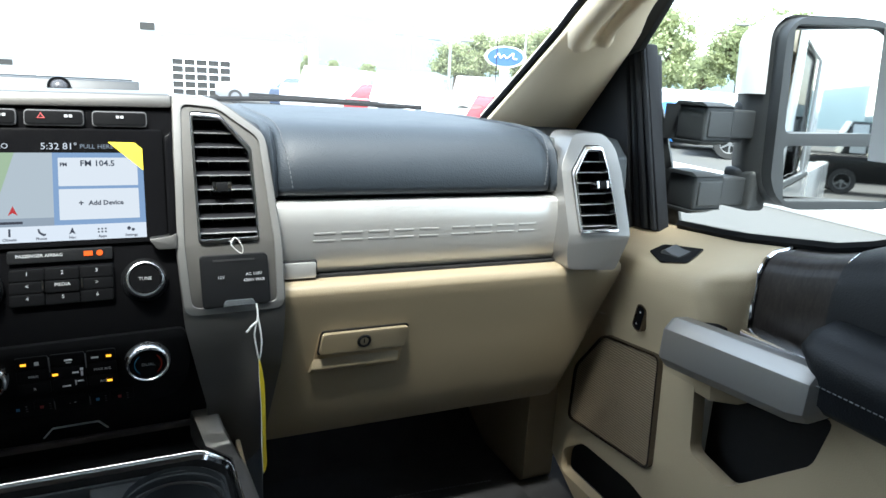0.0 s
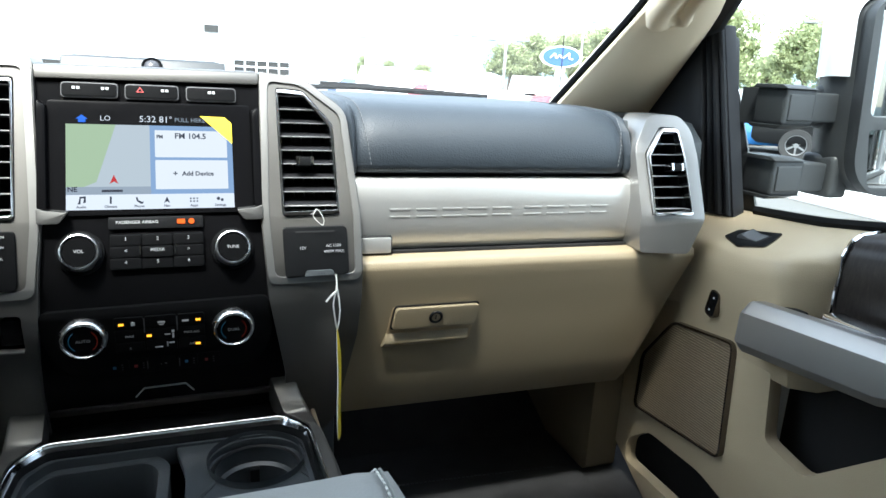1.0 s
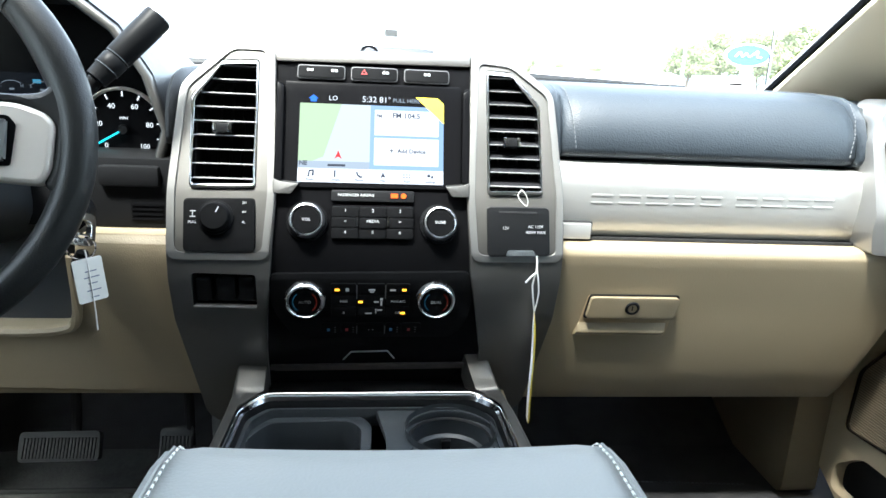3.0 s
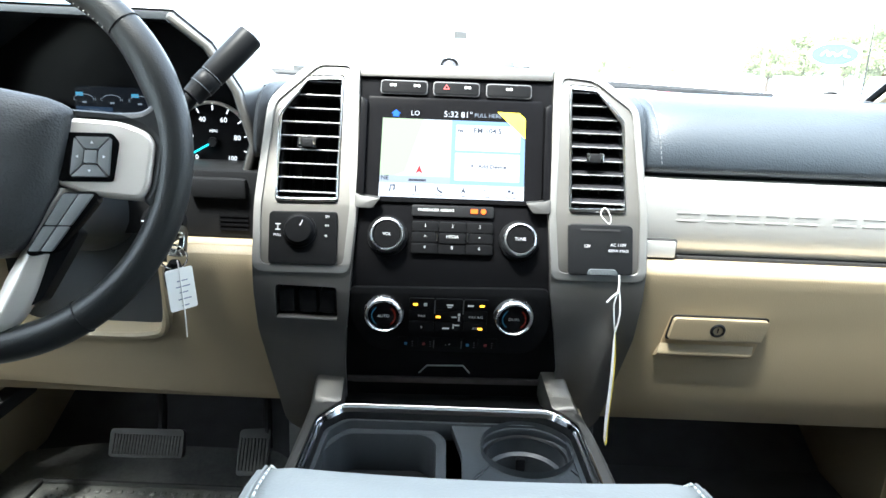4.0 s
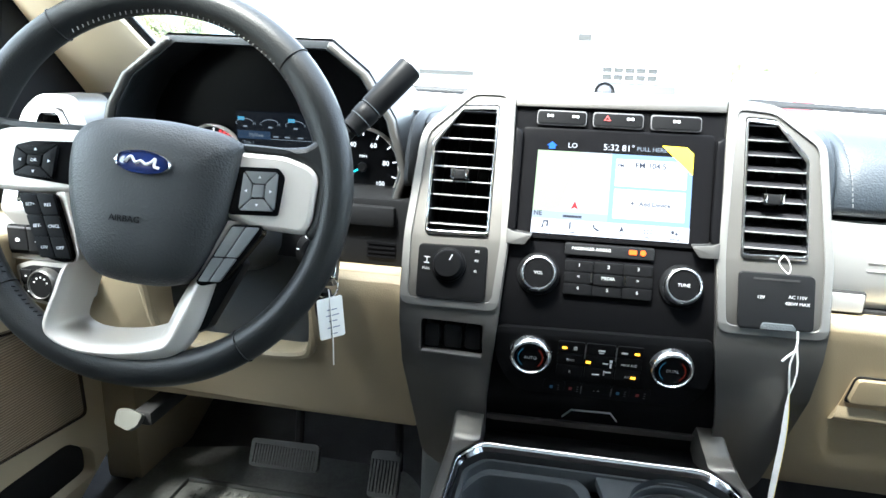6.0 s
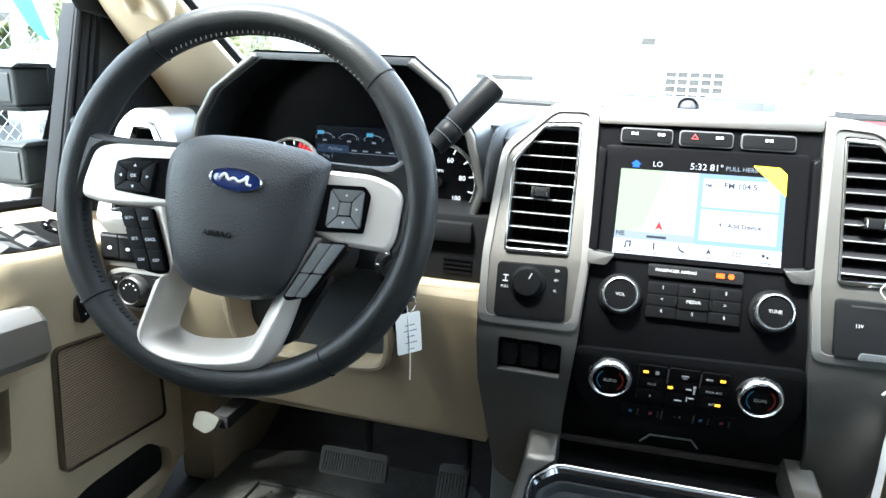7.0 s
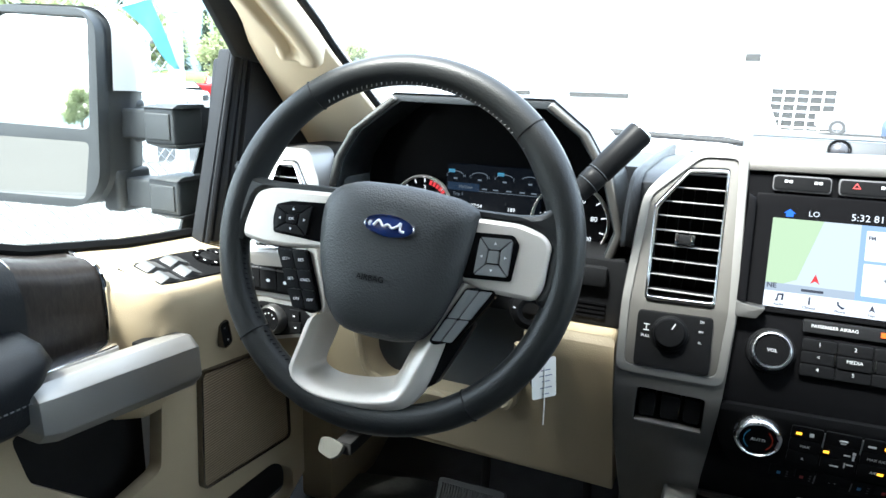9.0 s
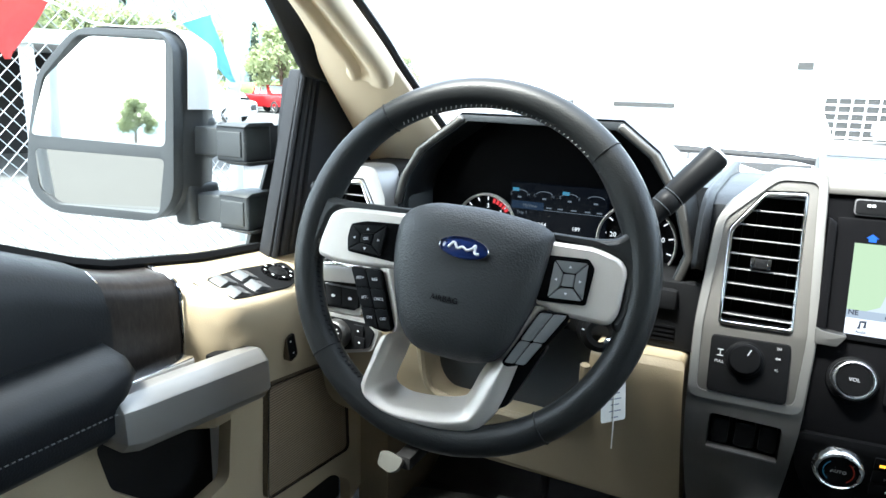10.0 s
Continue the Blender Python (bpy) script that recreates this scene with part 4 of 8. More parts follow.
sn = part("sensor_ring", turned([(0.0115, -0.0015), (0.0125, -0.0030), (0.0140, -0.0015), (0.0140, 0.004)], 28), M_BLACK, tray, at=pose(-0.012, 0.2655, 1.6145, -32))
part("sensor", turned([(0, -0.006), (0.006, -0.005), (0.010, -0.002), (0.0116, 0.002)], 24), mat("smoked_sensor_lens", (0.05, 0.05, 0.055), 0.2, var=0.1), sn, "round sunlight sensor", at=pose(-0.012, 0.2655, 1.6145, -32))

# ---- corner air vents ----
def pv_y(x, z):
    return float(np.interp(z, [1.38, 1.44, 1.53, 1.585], [0.026, 0.020, 0.052, 0.082])) - 0.25 * (x - 0.69)


def corner_vent(s, chin):
    """The silver air vent at a dash end; chin: the height of its lower edge."""
    fl = (lambda p: p) if s > 0 else (lambda p: (2 * CX - p[0], p[1]))
    opening = [fl(p) for p in ((0.661, 1.529), (0.689, 1.566), (0.713, 1.566), (0.721, 1.447), (0.664, 1.444))]
    outline = [fl(p) for p in ((0.676, 1.584), (0.722, 1.585), (0.736, 1.565), (0.741, 1.44), (0.727, chin), (0.655, chin), (0.648, chin + 0.03), (0.646, 1.536))]
    f = pv_y if s > 0 else (lambda x, z: pv_y(2 * CX - x, z))
    pv = thing("side_air_vent", (sx(s, 0.71), 0.05, 1.38), "satin silver corner air vent at the dash end", "air vent", "corner air vents")
    bm = plate(rounded(outline, [0.012, 0.01, 0.01, 0.012, 0.006, 0.006, 0.008, 0.012], 4), [rounded(wider(opening), 0.003, 2)], -0.004, 0.055, 0.007, 4)
    slice_z(bm, (1.41, 1.44, 1.485, 1.53, 1.56))
    for v in bm.verts:
        v.co.y += f(v.co.x, v.co.z)
    bezel = part("vent_bezel", bm, M_BEZEL, pv, smooth=35)
    vent(bezel, opening, f, 8, fl((0.700, 1.510)), -6)


corner_vent(1, 1.386)
corner_vent(-1, 1.420)


# ---- instrument cluster ----
cl = thing("instrument_cluster", (-0.46, 0.15, 1.46), "hooded black instrument cluster with silver-edged sides and lit gauges", "instrument cluster")
CO = [(-0.676, 1.53), (-0.664, 1.575), (-0.638, 1.616), (-0.572, 1.665), (-0.350, 1.664), (-0.303, 1.628), (-0.268, 1.573), (-0.250, 1.505), (-0.262, 1.468), (-0.286, 1.462), (-0.66, 1.462)]
g, c = grow(CO, -0.013)
CI = [(p[0] + c.x, p[1] + c.y) for p in g]


def hood_y(x, z):
    return float(np.interp(z, [1.46, 1.55, 1.665], [0.105, 0.098, 0.100]))


bm = plate(CO, [CI], -0.004, 0.09, 0.003)
for v in bm.verts:
    v.co.y += hood_y(v.co.x, v.co.z)
hood = part("hood", bm, M_TRAY, cl, smooth=35)
# the hood runs back over the dash top
back = []
for y, k in ((0.098, 1.0), (0.17, 1.0), (0.30, 0.93), (0.46, 0.75)):
    back.append([(c.x + (x - c.x) * (1.0 - (1 - k) * 0.4), y, 1.46 + (z - 1.46) * (k if k < 1 else 1.0)) for x, z in CO[:9]])
part("hood_top", loft([[(x, y, z + 0.003) for x, y, z in r] for r in back], closed=False), M_TRAY, cl, smooth=50)
for pts in ([CO[4], CO[5], CO[6], CO[7], CO[8]], [CO[3], CO[2], CO[1], CO[0]]):
    inn = []
    for p in pts:
        d = Vector((c.x - p[0], c.y - p[1])).normalized() * 0.010
        inn.append((p[0] + d.x, p[1] + d.y))
    bm = plate(list(pts) + inn[::-1], [], -0.012, 0.008, 0.004, 3)
    slice_z(bm, (1.50, 1.55, 1.60, 1.64))
    for v in bm.verts:
        v.co.y += hood_y(v.co.x, v.co.z)
    part("silver_edge", bm, M_COLUMN, cl)
part("back_plate", plate(CI, [], 0.185, 0.19), M_GLOSS, cl)
well = plate(CO, [CI], 0.10, 0.186)
part("cluster_well", well, M_BLACK, cl)
part("lower_lip", box(-0.335, -0.262, 0.075, 0.13, 1.440, 1.466, 0.006), M_BLACK, cl)
E_DIAL = glow("lit_dial_white", (0.78, 0.82, 0.88), 0.8)
E_CYAN = glow("lit_needle_cyan", (0.05, 0.75, 0.95), 0.9)
E_PANEL = glow("lit_panel_blue", (0.0018, 0.003, 0.006), 0.5)
E_TEAL = glow("lit_teal", (0.08, 0.34, 0.55), 0.38)
E_DIM = glow("lit_dim", (0.45, 0.55, 0.68), 0.16)


def gauge(x, z, r, labels, a0, a1, needle):
    g_ = part("gauge", turned([(0, 0), (r * 0.96, 0.0), (r * 0.97, -0.006), (r, -0.008), (r * 1.04, 0.0)], 48), M_GLOSS, cl, at=pose(x, 0.178, z))
    part("gauge_ring", turned([(r * 0.95, -0.004), (r * 0.965, -0.0095), (r * 0.99, -0.0115), (r * 1.02, -0.0095), (r * 1.035, -0.003)], 48), M_SATINW, g_, at=pose(x, 0.178, z))
    n = (len(labels) - 1) * 2
    for k in range(n + 1):
        a = radians(a0 + (a1 - a0) * k / n)
        tick = box(r * 0.80, r * 0.92, -0.0003, 0.0003, -0.0008, 0.0008)
        part("tick", tick, E_DIAL, g_, smooth=0, at=pose(x, 0.1765, z) @ Matrix.Rotation(-a, 4, 'Y'))
        if k % 2 == 0:
            part("dial_number", word(labels[k // 2], 0.0098 if len(labels[k // 2]) < 3 else 0.009, 0.0002), E_DIAL, g_, smooth=0, at=pose(x + r * 0.62 * math.cos(a), 0.1765, z + r * 0.62 * math.sin(a)))
    a = radians(needle)
    part("needle", box(0.0, r * 0.80, -0.001, 0.001, -0.0011, 0.0011), E_CYAN, g_, smooth=0, at=pose(x, 0.172, z) @ Matrix.Rotation(-a, 4, 'Y'))
    part("needle_hub", turned([(0, -0.003), (0.006, -0.003), (0.007, 0.001)], 20), M_BLACK, g_, at=pose(x, 0.172, z))
    return g_


sp = gauge(-0.335, 1.500, 0.054, ("0", "20", "40", "60", "80", "100"), 222, -42, 210)
part("dial_text", word("MPH", 0.0055, 0.0002), E_DIAL, sp, smooth=0, at=pose(-0.335, 0.1765, 1.5145))
ta = gauge(-0.560, 1.498, 0.048, ("0", "1", "2", "3", "4", "5", "6"), 222, -42, 222)
for a in np.linspace(40, 75, 5):
    part("red_zone", box(0.036, 0.043, -0.0003, 0.0003, -0.002, 0.002), E_RED, ta, smooth=0, at=pose(-0.560, 0.176, 1.498) @ Matrix.Rotation(-radians(a), 4, 'Y'))
ds = part("info_display", box(-0.522, -0.378, 0.172, 0.184, 1.462, 1.568), E_PANEL, cl, "lit blue-black information display")
for k, x in enumerate((-0.508, -0.470, -0.432, -0.394)):
    arc = [(x + 0.013 * math.cos(a), 0.1712, 1.552 + 0.006 * math.sin(a)) for a in np.linspace(0.4, math.pi - 0.4, 7)]
    part("small_gauge", tube(arc, 0.0005, 4), E_DIM, ds)
    if k in (0, 2):
        part("level_bar", box(x - 0.011, x - 0.001, 0.1710, 0.1716, 1.5555, 1.5605), E_TEAL, ds)
    part("gauge_symbol", box(x - 0.003, x + 0.003, 0.1712, 0.1716, 1.546, 1.5485), E_DIM, ds)
for t, x in (("L", -0.521), ("H", -0.494), ("C", -0.484), ("H", -0.457), ("E", -0.446), ("F", -0.418)):
    part("display_text", word(t, 0.006, 0.0002), E_DIM, ds, smooth=0, at=pose(x, 0.1712, 1.5515))
part("menu_strip", box(-0.520, -0.470, 0.1712, 0.1716, 1.530, 1.5415), glow("lit_menu_blue", (0.015, 0.03, 0.06), 0.5), ds)
part("display_text", word("MyView", 0.0068, 0.0002), E_DIM, ds, smooth=0, at=pose(-0.491, 0.1708, 1.5355))
part("display_text", word("Trip 1", 0.0068, 0.0002), E_DIM, ds, smooth=0, at=pose(-0.503, 0.1708, 1.5245))
part("menu_line", box(-0.470, -0.380, 0.1712, 0.1716, 1.5305, 1.5312), E_DIM, ds)
for x in (-0.462, -0.445, -0.425, -0.405, -0.388):
    part("menu_symbol", box(x - 0.004, x + 0.004, 0.1712, 0.1716, 1.5335, 1.5355), E_DIM, ds)
part("display_text", word("189", 0.0082, 0.0002), E_DIAL, ds, smooth=0, at=pose(-0.420, 0.1710, 1.508))
part("display_text", word("2.0", 0.0082, 0.0002), E_DIAL, ds, smooth=0, at=pose(-0.420, 0.1710, 1.494))
part("display_text", word("00:27:54", 0.0078, 0.0002), E_DIAL, ds, smooth=0, at=pose(-0.478, 0.1710, 1.509))

# ---- steering wheel ----
M_THREAD = mat("grey_thread_of_wheel", (0.46, 0.46, 0.46), 0.8)
WH = pose(-0.4583, -0.1258, 1.5164, 0, 0, math.degrees(0.1354)) @ pose(0, 0, 0, -math.degrees(0.2811))
wheel = thing("steering_wheel", (-0.4583, -0.1258, 1.5164), "black leather steering wheel with satin silver spokes and buttons", "steering wheel")
bm = bmesh.new()
NR, NT = 120, 14
rings = []
for i in range(NR):
    a = 2 * math.pi * i / NR
    deg = math.degrees(a) % 360
    fat = sum(math.exp(-((deg - q) / 15.0) ** 2) for q in (25, 155)) * 0.004
    R0, r0 = 0.202 - 0.0165, 0.0165
    ring = []
    for j in range(NT):
        b = 2 * math.pi * j / NT
        rad = r0 + (fat if math.cos(b) < 0.2 else 0.0) * (0.4 - math.cos(b)) / 1.4
        rr_ = R0 + rad * math.cos(b)
        ring.append(bm.verts.new((rr_ * math.cos(a), 1.05 * r0 * math.sin(b), rr_ * math.sin(a))))
    rings.append(ring)
for i in range(NR):
    A, B = rings[i], rings[(i + 1) % NR]
    for j in range(NT):
        bm.faces.new((A[j], A[(j + 1) % NT], B[(j + 1) % NT], B[j]))
rimp = part("rim", bm, M_WHEEL, wheel, "black leather rim", 0, at=WH)
rimp.data.polygons.foreach_set("use_smooth", [True] * len(rimp.data.polygons))
for deg in (124, 43, 217.5, 303):
    a = radians(deg)
    ring = [((0.1855 + 0.0168 * math.cos(b)) * math.cos(a), 0.0177 * math.sin(b), (0.1855 + 0.0168 * math.cos(b)) * math.sin(a)) for b in np.linspace(0, 2 * math.pi, 25)[:-1]]
    part("rim_seam", tube(ring, 0.0008, 5, True), M_DARK, rimp, at=WH)
for d0, d1 in ((22, 41), (46, 122), (176, 215), (220, 236)):
    bm = bmesh.new()
    k = 0
    for deg in np.arange(d0, d1, 1.9):
        a = radians(deg)
        p = []
        for da, off in ((-0.22, 0.14), (0.22, -0.06)):
            b = math.pi + 0.34 + off
            q = a + radians(da)
            rr_ = 0.1855 + 0.0172 * math.cos(b)
            p.append((rr_ * math.cos(q), 0.0178 * math.sin(b), rr_ * math.sin(q)))
        add(bm, tube(p, 0.0006, 5))
    part("rim_stitching", bm, M_THREAD if d0 < 130 else M_BLACK, rimp, at=WH)


def wplate(name, pts, f, b, w, material, parent, r=0.004, label="", seg=3):
    if "spoke" in name and name != "spoke_back":
        return part(name, soft_plate(pts, f, b, 0.0045, [max(q, 0.008) for q in r] if isinstance(r, list) else r), material, parent, label, 60, at=WH)
    return part(name, plate(rounded(pts, r, 3), [], -f, -b, w, seg), material, parent, label, at=WH)


def soft_plate(pts, f, b, w, r):
    """A plate in the wheel's plane whose front edge is rounded over by w."""
    lp = rounded(pts, r, 4)
    rings = [[(x, -b, z) for x, z in lp], [(x, -f + w, z) for x, z in lp]]
    for k in (1, 2, 3):
        a = k * math.pi / 6
        rings.append([(x, -f + w * (1 - math.sin(a)), z) for x, z in inset(lp, w * (1 - math.cos(a)))])
    front = inset(lp, w * 1.0)
    bm = loft(rings, caps=False)
    from mathutils.geometry import tessellate_polygon
    vs = [bm.verts.new((x, -f, z)) for x, z in front]
    bm.verts.ensure_lookup_table()
    n = len(lp)
    last = [bm.verts[i] for i in range(3 * n + n, 5 * n)]
    for i in range(n):
        j = (i + 1) % n
        bm.faces.new((last[i], last[j], vs[j], vs[i]))
    for t in tessellate_polygon([[Vector((x, z, 0)) for x, z in front]]):
        if len(set(t)) == 3:
            bm.faces.new([vs[i] for i in t])
    return bm


HUB = [(-0.059, 0.0555), (-0.0334, 0.0625), (0.0229, 0.0605), (0.0777, 0.0504), (0.0967, 0.0392), (0.0955, 0.0222), (0.0856, -0.0331), (0.0669, -0.0754), (0.0497, -0.0965), (0.0233, -0.1020), (-0.0171, -0.0987), (-0.0435, -0.0925), (-0.0605, -0.0688), (-0.0725, -0.0206), (-0.0748, 0.014), (-0.0719, 0.0407)]
hub_loop = rounded(HUB, [0.02, 0.02, 0.02, 0.012, 0.006, 0.01, 0.03, 0.03, 0.016, 0.02, 0.02, 0.016, 0.02, 0.03, 0.02, 0.012], 4)
hc = Vector((0.010, -0.014))
rings = []
for k, (sc, y) in enumerate(((0.99, 0.020), (1.0, -0.008), (0.995, -0.014), (0.98, -0.0190), (0.95, -0.0235), (0.89, -0.0290), (0.80, -0.0335), (0.66, -0.0370), (0.45, -0.0392), (0.2, -0.0402))):
    rings.append([(hc.x + (x - hc.x) * sc, y, hc.y + (z - hc.y) * sc) for x, z in hub_loop])
hub = part("airbag_pad", loft(rings), mat("black_airbag_vinyl", (0.040, 0.042, 0.043), 0.48, spec=0.35, grain=0.8, gscale=560, var=0.12, vscale=10, kind="leather"), wheel, "black grained airbag pad", 60, at=WH)
BM_ = WH @ pose(0.0106, -0.0390, 0.0150, -4, 6)
M_NAVY = mat("navy_enamel", (0.012, 0.028, 0.13), 0.15, coat=0.5, var=0.03)
bd = turned([(0, -0.0035), (0.60, -0.003), (0.84, -0.002), (0.90, -0.001), (0.90, 0.003)], 40)
bd.transform(Matrix.Diagonal((0.0278, 1, 0.0116, 1)))
badge = part("badge", bd, M_NAVY, hub, "oval navy badge with a chrome edge", at=BM_)
br = turned([(0.88, -0.0015), (0.94, -0.004), (1.0, -0.002), (1.0, 0.003)], 40)
br.transform(Matrix.Diagonal((0.0278, 1, 0.0116, 1)))
part("badge_edge", br, M_CHROME, badge, at=BM_)
swash = tube(smooth_path([(-0.016, -0.0036, -0.002), (-0.011, -0.0036, 0.004), (-0.006, -0.0036, -0.001), (-0.001, -0.0036, 0.001), (0.004, -0.0036, -0.0015), (0.009, -0.0036, 0.001), (0.012, -0.0036, 0.0045), (0.0125, -0.0036, -0.0025), (0.017, -0.0036, -0.0035)], 6), 0.0014, 6)
part("badge_script", swash, M_WHITE, badge, at=BM_)
part("airbag_mark", word("AIRBAG", 0.0085, 0.0006), M_BLACK, hub, smooth=0, at=WH @ pose(-0.004, -0.0408, -0.038, 6, 4))
part("horn_mark", box(-0.004, 0.004, -0.0003, 0.0003, -0.0015, 0.0015), M_BLACK, hub, at=WH @ pose(-0.006, -0.0372, -0.053, 6, 4))

lsp = wplate("left_spoke", [(-0.1670, -0.0079), (-0.1665, 0.0072), (-0.1555, 0.0423), (-0.1366, 0.0482), (-0.0550, 0.0470), (-0.0550, -0.0130), (-0.1083, -0.0153), (-0.1442, -0.0140)], 0.016, -0.004, 0.006, M_SATINW, wheel, [0.008, 0.004, 0.010, 0.012, 0.006, 0.006, 0.006, 0.01])
rsp = wplate("right_spoke", [(0.0850, 0.0335), (0.1394, 0.0308), (0.1620, 0.0214), (0.1695, 0.0115), (0.1651, -0.0316), (0.1574, -0.0444), (0.1126, -0.0402), (0.0800, -0.0300)], 0.016, -0.004, 0.006, M_SATINW, wheel, [0.004, 0.012, 0.012, 0.008, 0.008, 0.008, 0.006, 0.004])
# the U of the lower spokes: outer slope, crest, inner slope and the wall behind
OUTER = smooth_path([(x, 0, z) for x, z in ((-0.0920, -0.0140), (-0.0680, -0.0760), (-0.0816, -0.0902), (-0.0900, -0.1170), (-0.0972, -0.1417), (-0.0945, -0.1567), (-0.0745, -0.1695), (-0.0449, -0.1763), (-0.0049, -0.1765), (0.0285, -0.1715), (0.0440, -0.1610), (0.0578, -0.1389), (0.0700, -0.1005), (0.0780, -0.0680), (0.0960, -0.0340))], 4)
INNER = smooth_path([(x, 0, z) for x, z in ((-0.0660, -0.0140), (-0.0540, -0.0720), (-0.0645, -0.0830), (-0.0735, -0.1110), (-0.0825, -0.1390), (-0.0800, -0.1500), (-0.0640, -0.1580), (-0.0440, -0.1605), (-0.0100, -0.1590), (0.0160, -0.1535), (0.0250, -0.1462), (0.0364, -0.1193), (0.0500, -0.0930), (0.0600, -0.0680), (0.0800, -0.0340))], 4)
low_c = Vector((-0.014, 0, -0.095))
rings = []
for o, i_ in zip(OUTER, INNER):
    back = i_ + (low_c - i_) * 0.20
    section = [(o, 0.006), (o, -0.0070), (o.lerp(i_, 0.06), -0.0100), (o.lerp(i_, 0.46), -0.0158), (o.lerp(i_, 0.54), -0.0160), (o.lerp(i_, 0.62), -0.0154), (i_, -0.0085), (i_ + (back - i_) * 0.15, -0.0050), (back, 0.024), (back.lerp(o, 0.5), 0.024)]
    rings.append([(p.x, y, p.z) for p, y in section])
low = part("lower_spokes", loft(rings), M_SATINW, wheel, "satin silver lower spokes with a crest", 50, at=WH)
# dark backs of the spokes
wplate("spoke_back", [(0.045, -0.150), (0.064, -0.140), (0.098, -0.075), (0.080, -0.060)], 0.001, -0.020, 0.003, M_BLACK, wheel, 0.003)
# leather bridges from rim to spokes
for pts in ([(-0.190, 0.078), (-0.166, 0.060), (-0.132, 0.0555), (-0.058, 0.0535), (-0.058, 0.0440), (-0.1366, 0.0470), (-0.1560, 0.0410), (-0.1690, 0.0000), (-0.1680, -0.0130), (-0.190, -0.020)], [(0.088, 0.0425), (0.135, 0.0400), (0.158, 0.0420), (0.180, 0.0700), (0.194, 0.0), (0.186, -0.066), (0.168, -0.054), (0.1560, -0.0430), (0.1640, -0.0310), (0.1685, 0.0110), (0.1610, 0.0205), (0.139, 0.0300), (0.088, 0.0330)]):
    part("leather_bridge", soft_plate(pts, 0.0125, -0.008, 0.007, 0.008), M_WHEEL, wheel, smooth=60, at=WH)


def wkey(pts, text, parent, material=M_BLACK, f=0.0205, size=0.0052, r=0.002, ink=M_WHITE):
    k = wplate("key", pts, f, 0.008, 0.0012, material, parent, r, seg=2)
    if text:
        cxk, czk = sum(p[0] for p in pts) / len(pts), sum(p[1] for p in pts) / len(pts)
        part("key_text", word(text, size, 0.0002), ink, k, smooth=0, at=WH @ pose(cxk, -f - 0.0002, czk, 0, -4))
    return k


def four_way(Q, parent, material, ok, well):
    """A ring of four trapezoid keys round a centre key; Q: corners tl, tr, br, bl; well: the dark surround."""
    q = [Vector(p) for p in Q]
    c_ = sum(q, Vector((0, 0))) / 4
    wplate("key_well", well, 0.0172, 0.004, 0.001, M_GLOSS, parent, 0.003, seg=2)
    i_ = [c_ + (p - c_) * 0.36 for p in q]
    o_ = [c_ + (p - c_) * 0.97 for p in q]
    for k in range(4):
        j = (k + 1) % 4
        m_ = (o_[k] + o_[j] + i_[k] + i_[j]) / 4
        wkey([tuple(m_ + (p - m_) * 0.93) for p in (o_[k], o_[j], i_[j], i_[k])], "", parent, material, 0.0215, r=0.0015)
        tri = [tuple(m_ + Vector((math.cos(t), math.sin(t))) * 0.0018) for t in (radians(90 - 90 * k + 120 * n_) for n_ in range(3))]
        wplate("arrow", tri, 0.0218, 0.021, 0, M_WHITE, parent, 0.0)
    wkey([tuple(c_ + (p - c_) * 0.31) for p in q], ok, parent, material, 0.0225, 0.0045, 0.001)


M_KEYGREY = mat("grey_key_plastic", (0.20, 0.208, 0.21), 0.38, metal=0.3, var=0.05)
four_way([(-0.1275, 0.0290), (-0.0830, 0.0320), (-0.0870, -0.0030), (-0.1275, 0.0015)], lsp, M_BLACK, "OK", [(-0.1310, 0.0150), (-0.1285, 0.0300), (-0.1110, 0.0345), (-0.0600, 0.0350), (-0.0600, -0.0085), (-0.1290, -0.0005)])
four_way([(0.0988, 0.0150), (0.1330, 0.0150), (0.1308, -0.0243), (0.0951, -0.0246)], rsp, M_KEYGREY, "", [(0.0850, 0.0185), (0.1320, 0.0185), (0.1385, 0.0100), (0.1335, -0.0275), (0.0850, -0.0280)])
SETL = [(-0.1225, -0.0165), (-0.0860, -0.0165), (-0.0644, -0.0778), (-0.0720, -0.0830), (-0.0889, -0.0800), (-0.1000, -0.0676)]
wplate("key_well", SETL, 0.017, 0.002, 0.001, M_GLOSS, low, 0.004, seg=2)
for k, (t1, t2) in enumerate((("SET+", "RES"), ("SET-", "CNCL"), ("ON", "OFF"))):
    z1, z0 = -0.0178 - 0.0205 * k, -0.0377 - 0.0205 * k
    xl1, xl0 = -0.1208 + 0.42 * (-0.017 - z1), -0.1208 + 0.42 * (-0.017 - z0)
    xr1, xr0 = -0.0868 + 0.353 * (-0.017 - z1), -0.0868 + 0.353 * (-0.017 - z0)
    xm1, xm0 = (xl1 + xr1) / 2, (xl0 + xr0) / 2
    wkey([(xl1, z1), (xm1 - 0.0006, z1), (xm0 - 0.0006, z0), (xl0, z0)], t1, low, size=0.0043)
    wkey([(xm1 + 0.0006, z1), (xr1, z1), (xr0, z0), (xm0 + 0.0006, z0)], t2, low, size=0.0043)
MED = [(0.0895, -0.0375), (0.1190, -0.0375), (0.1190, -0.0450), (0.0840, -0.0925), (0.0620, -0.0985), (0.0565, -0.0945)]
wplate("key_well", MED, 0.017, 0.002, 0.001, M_GLOSS, low, 0.004, seg=2)
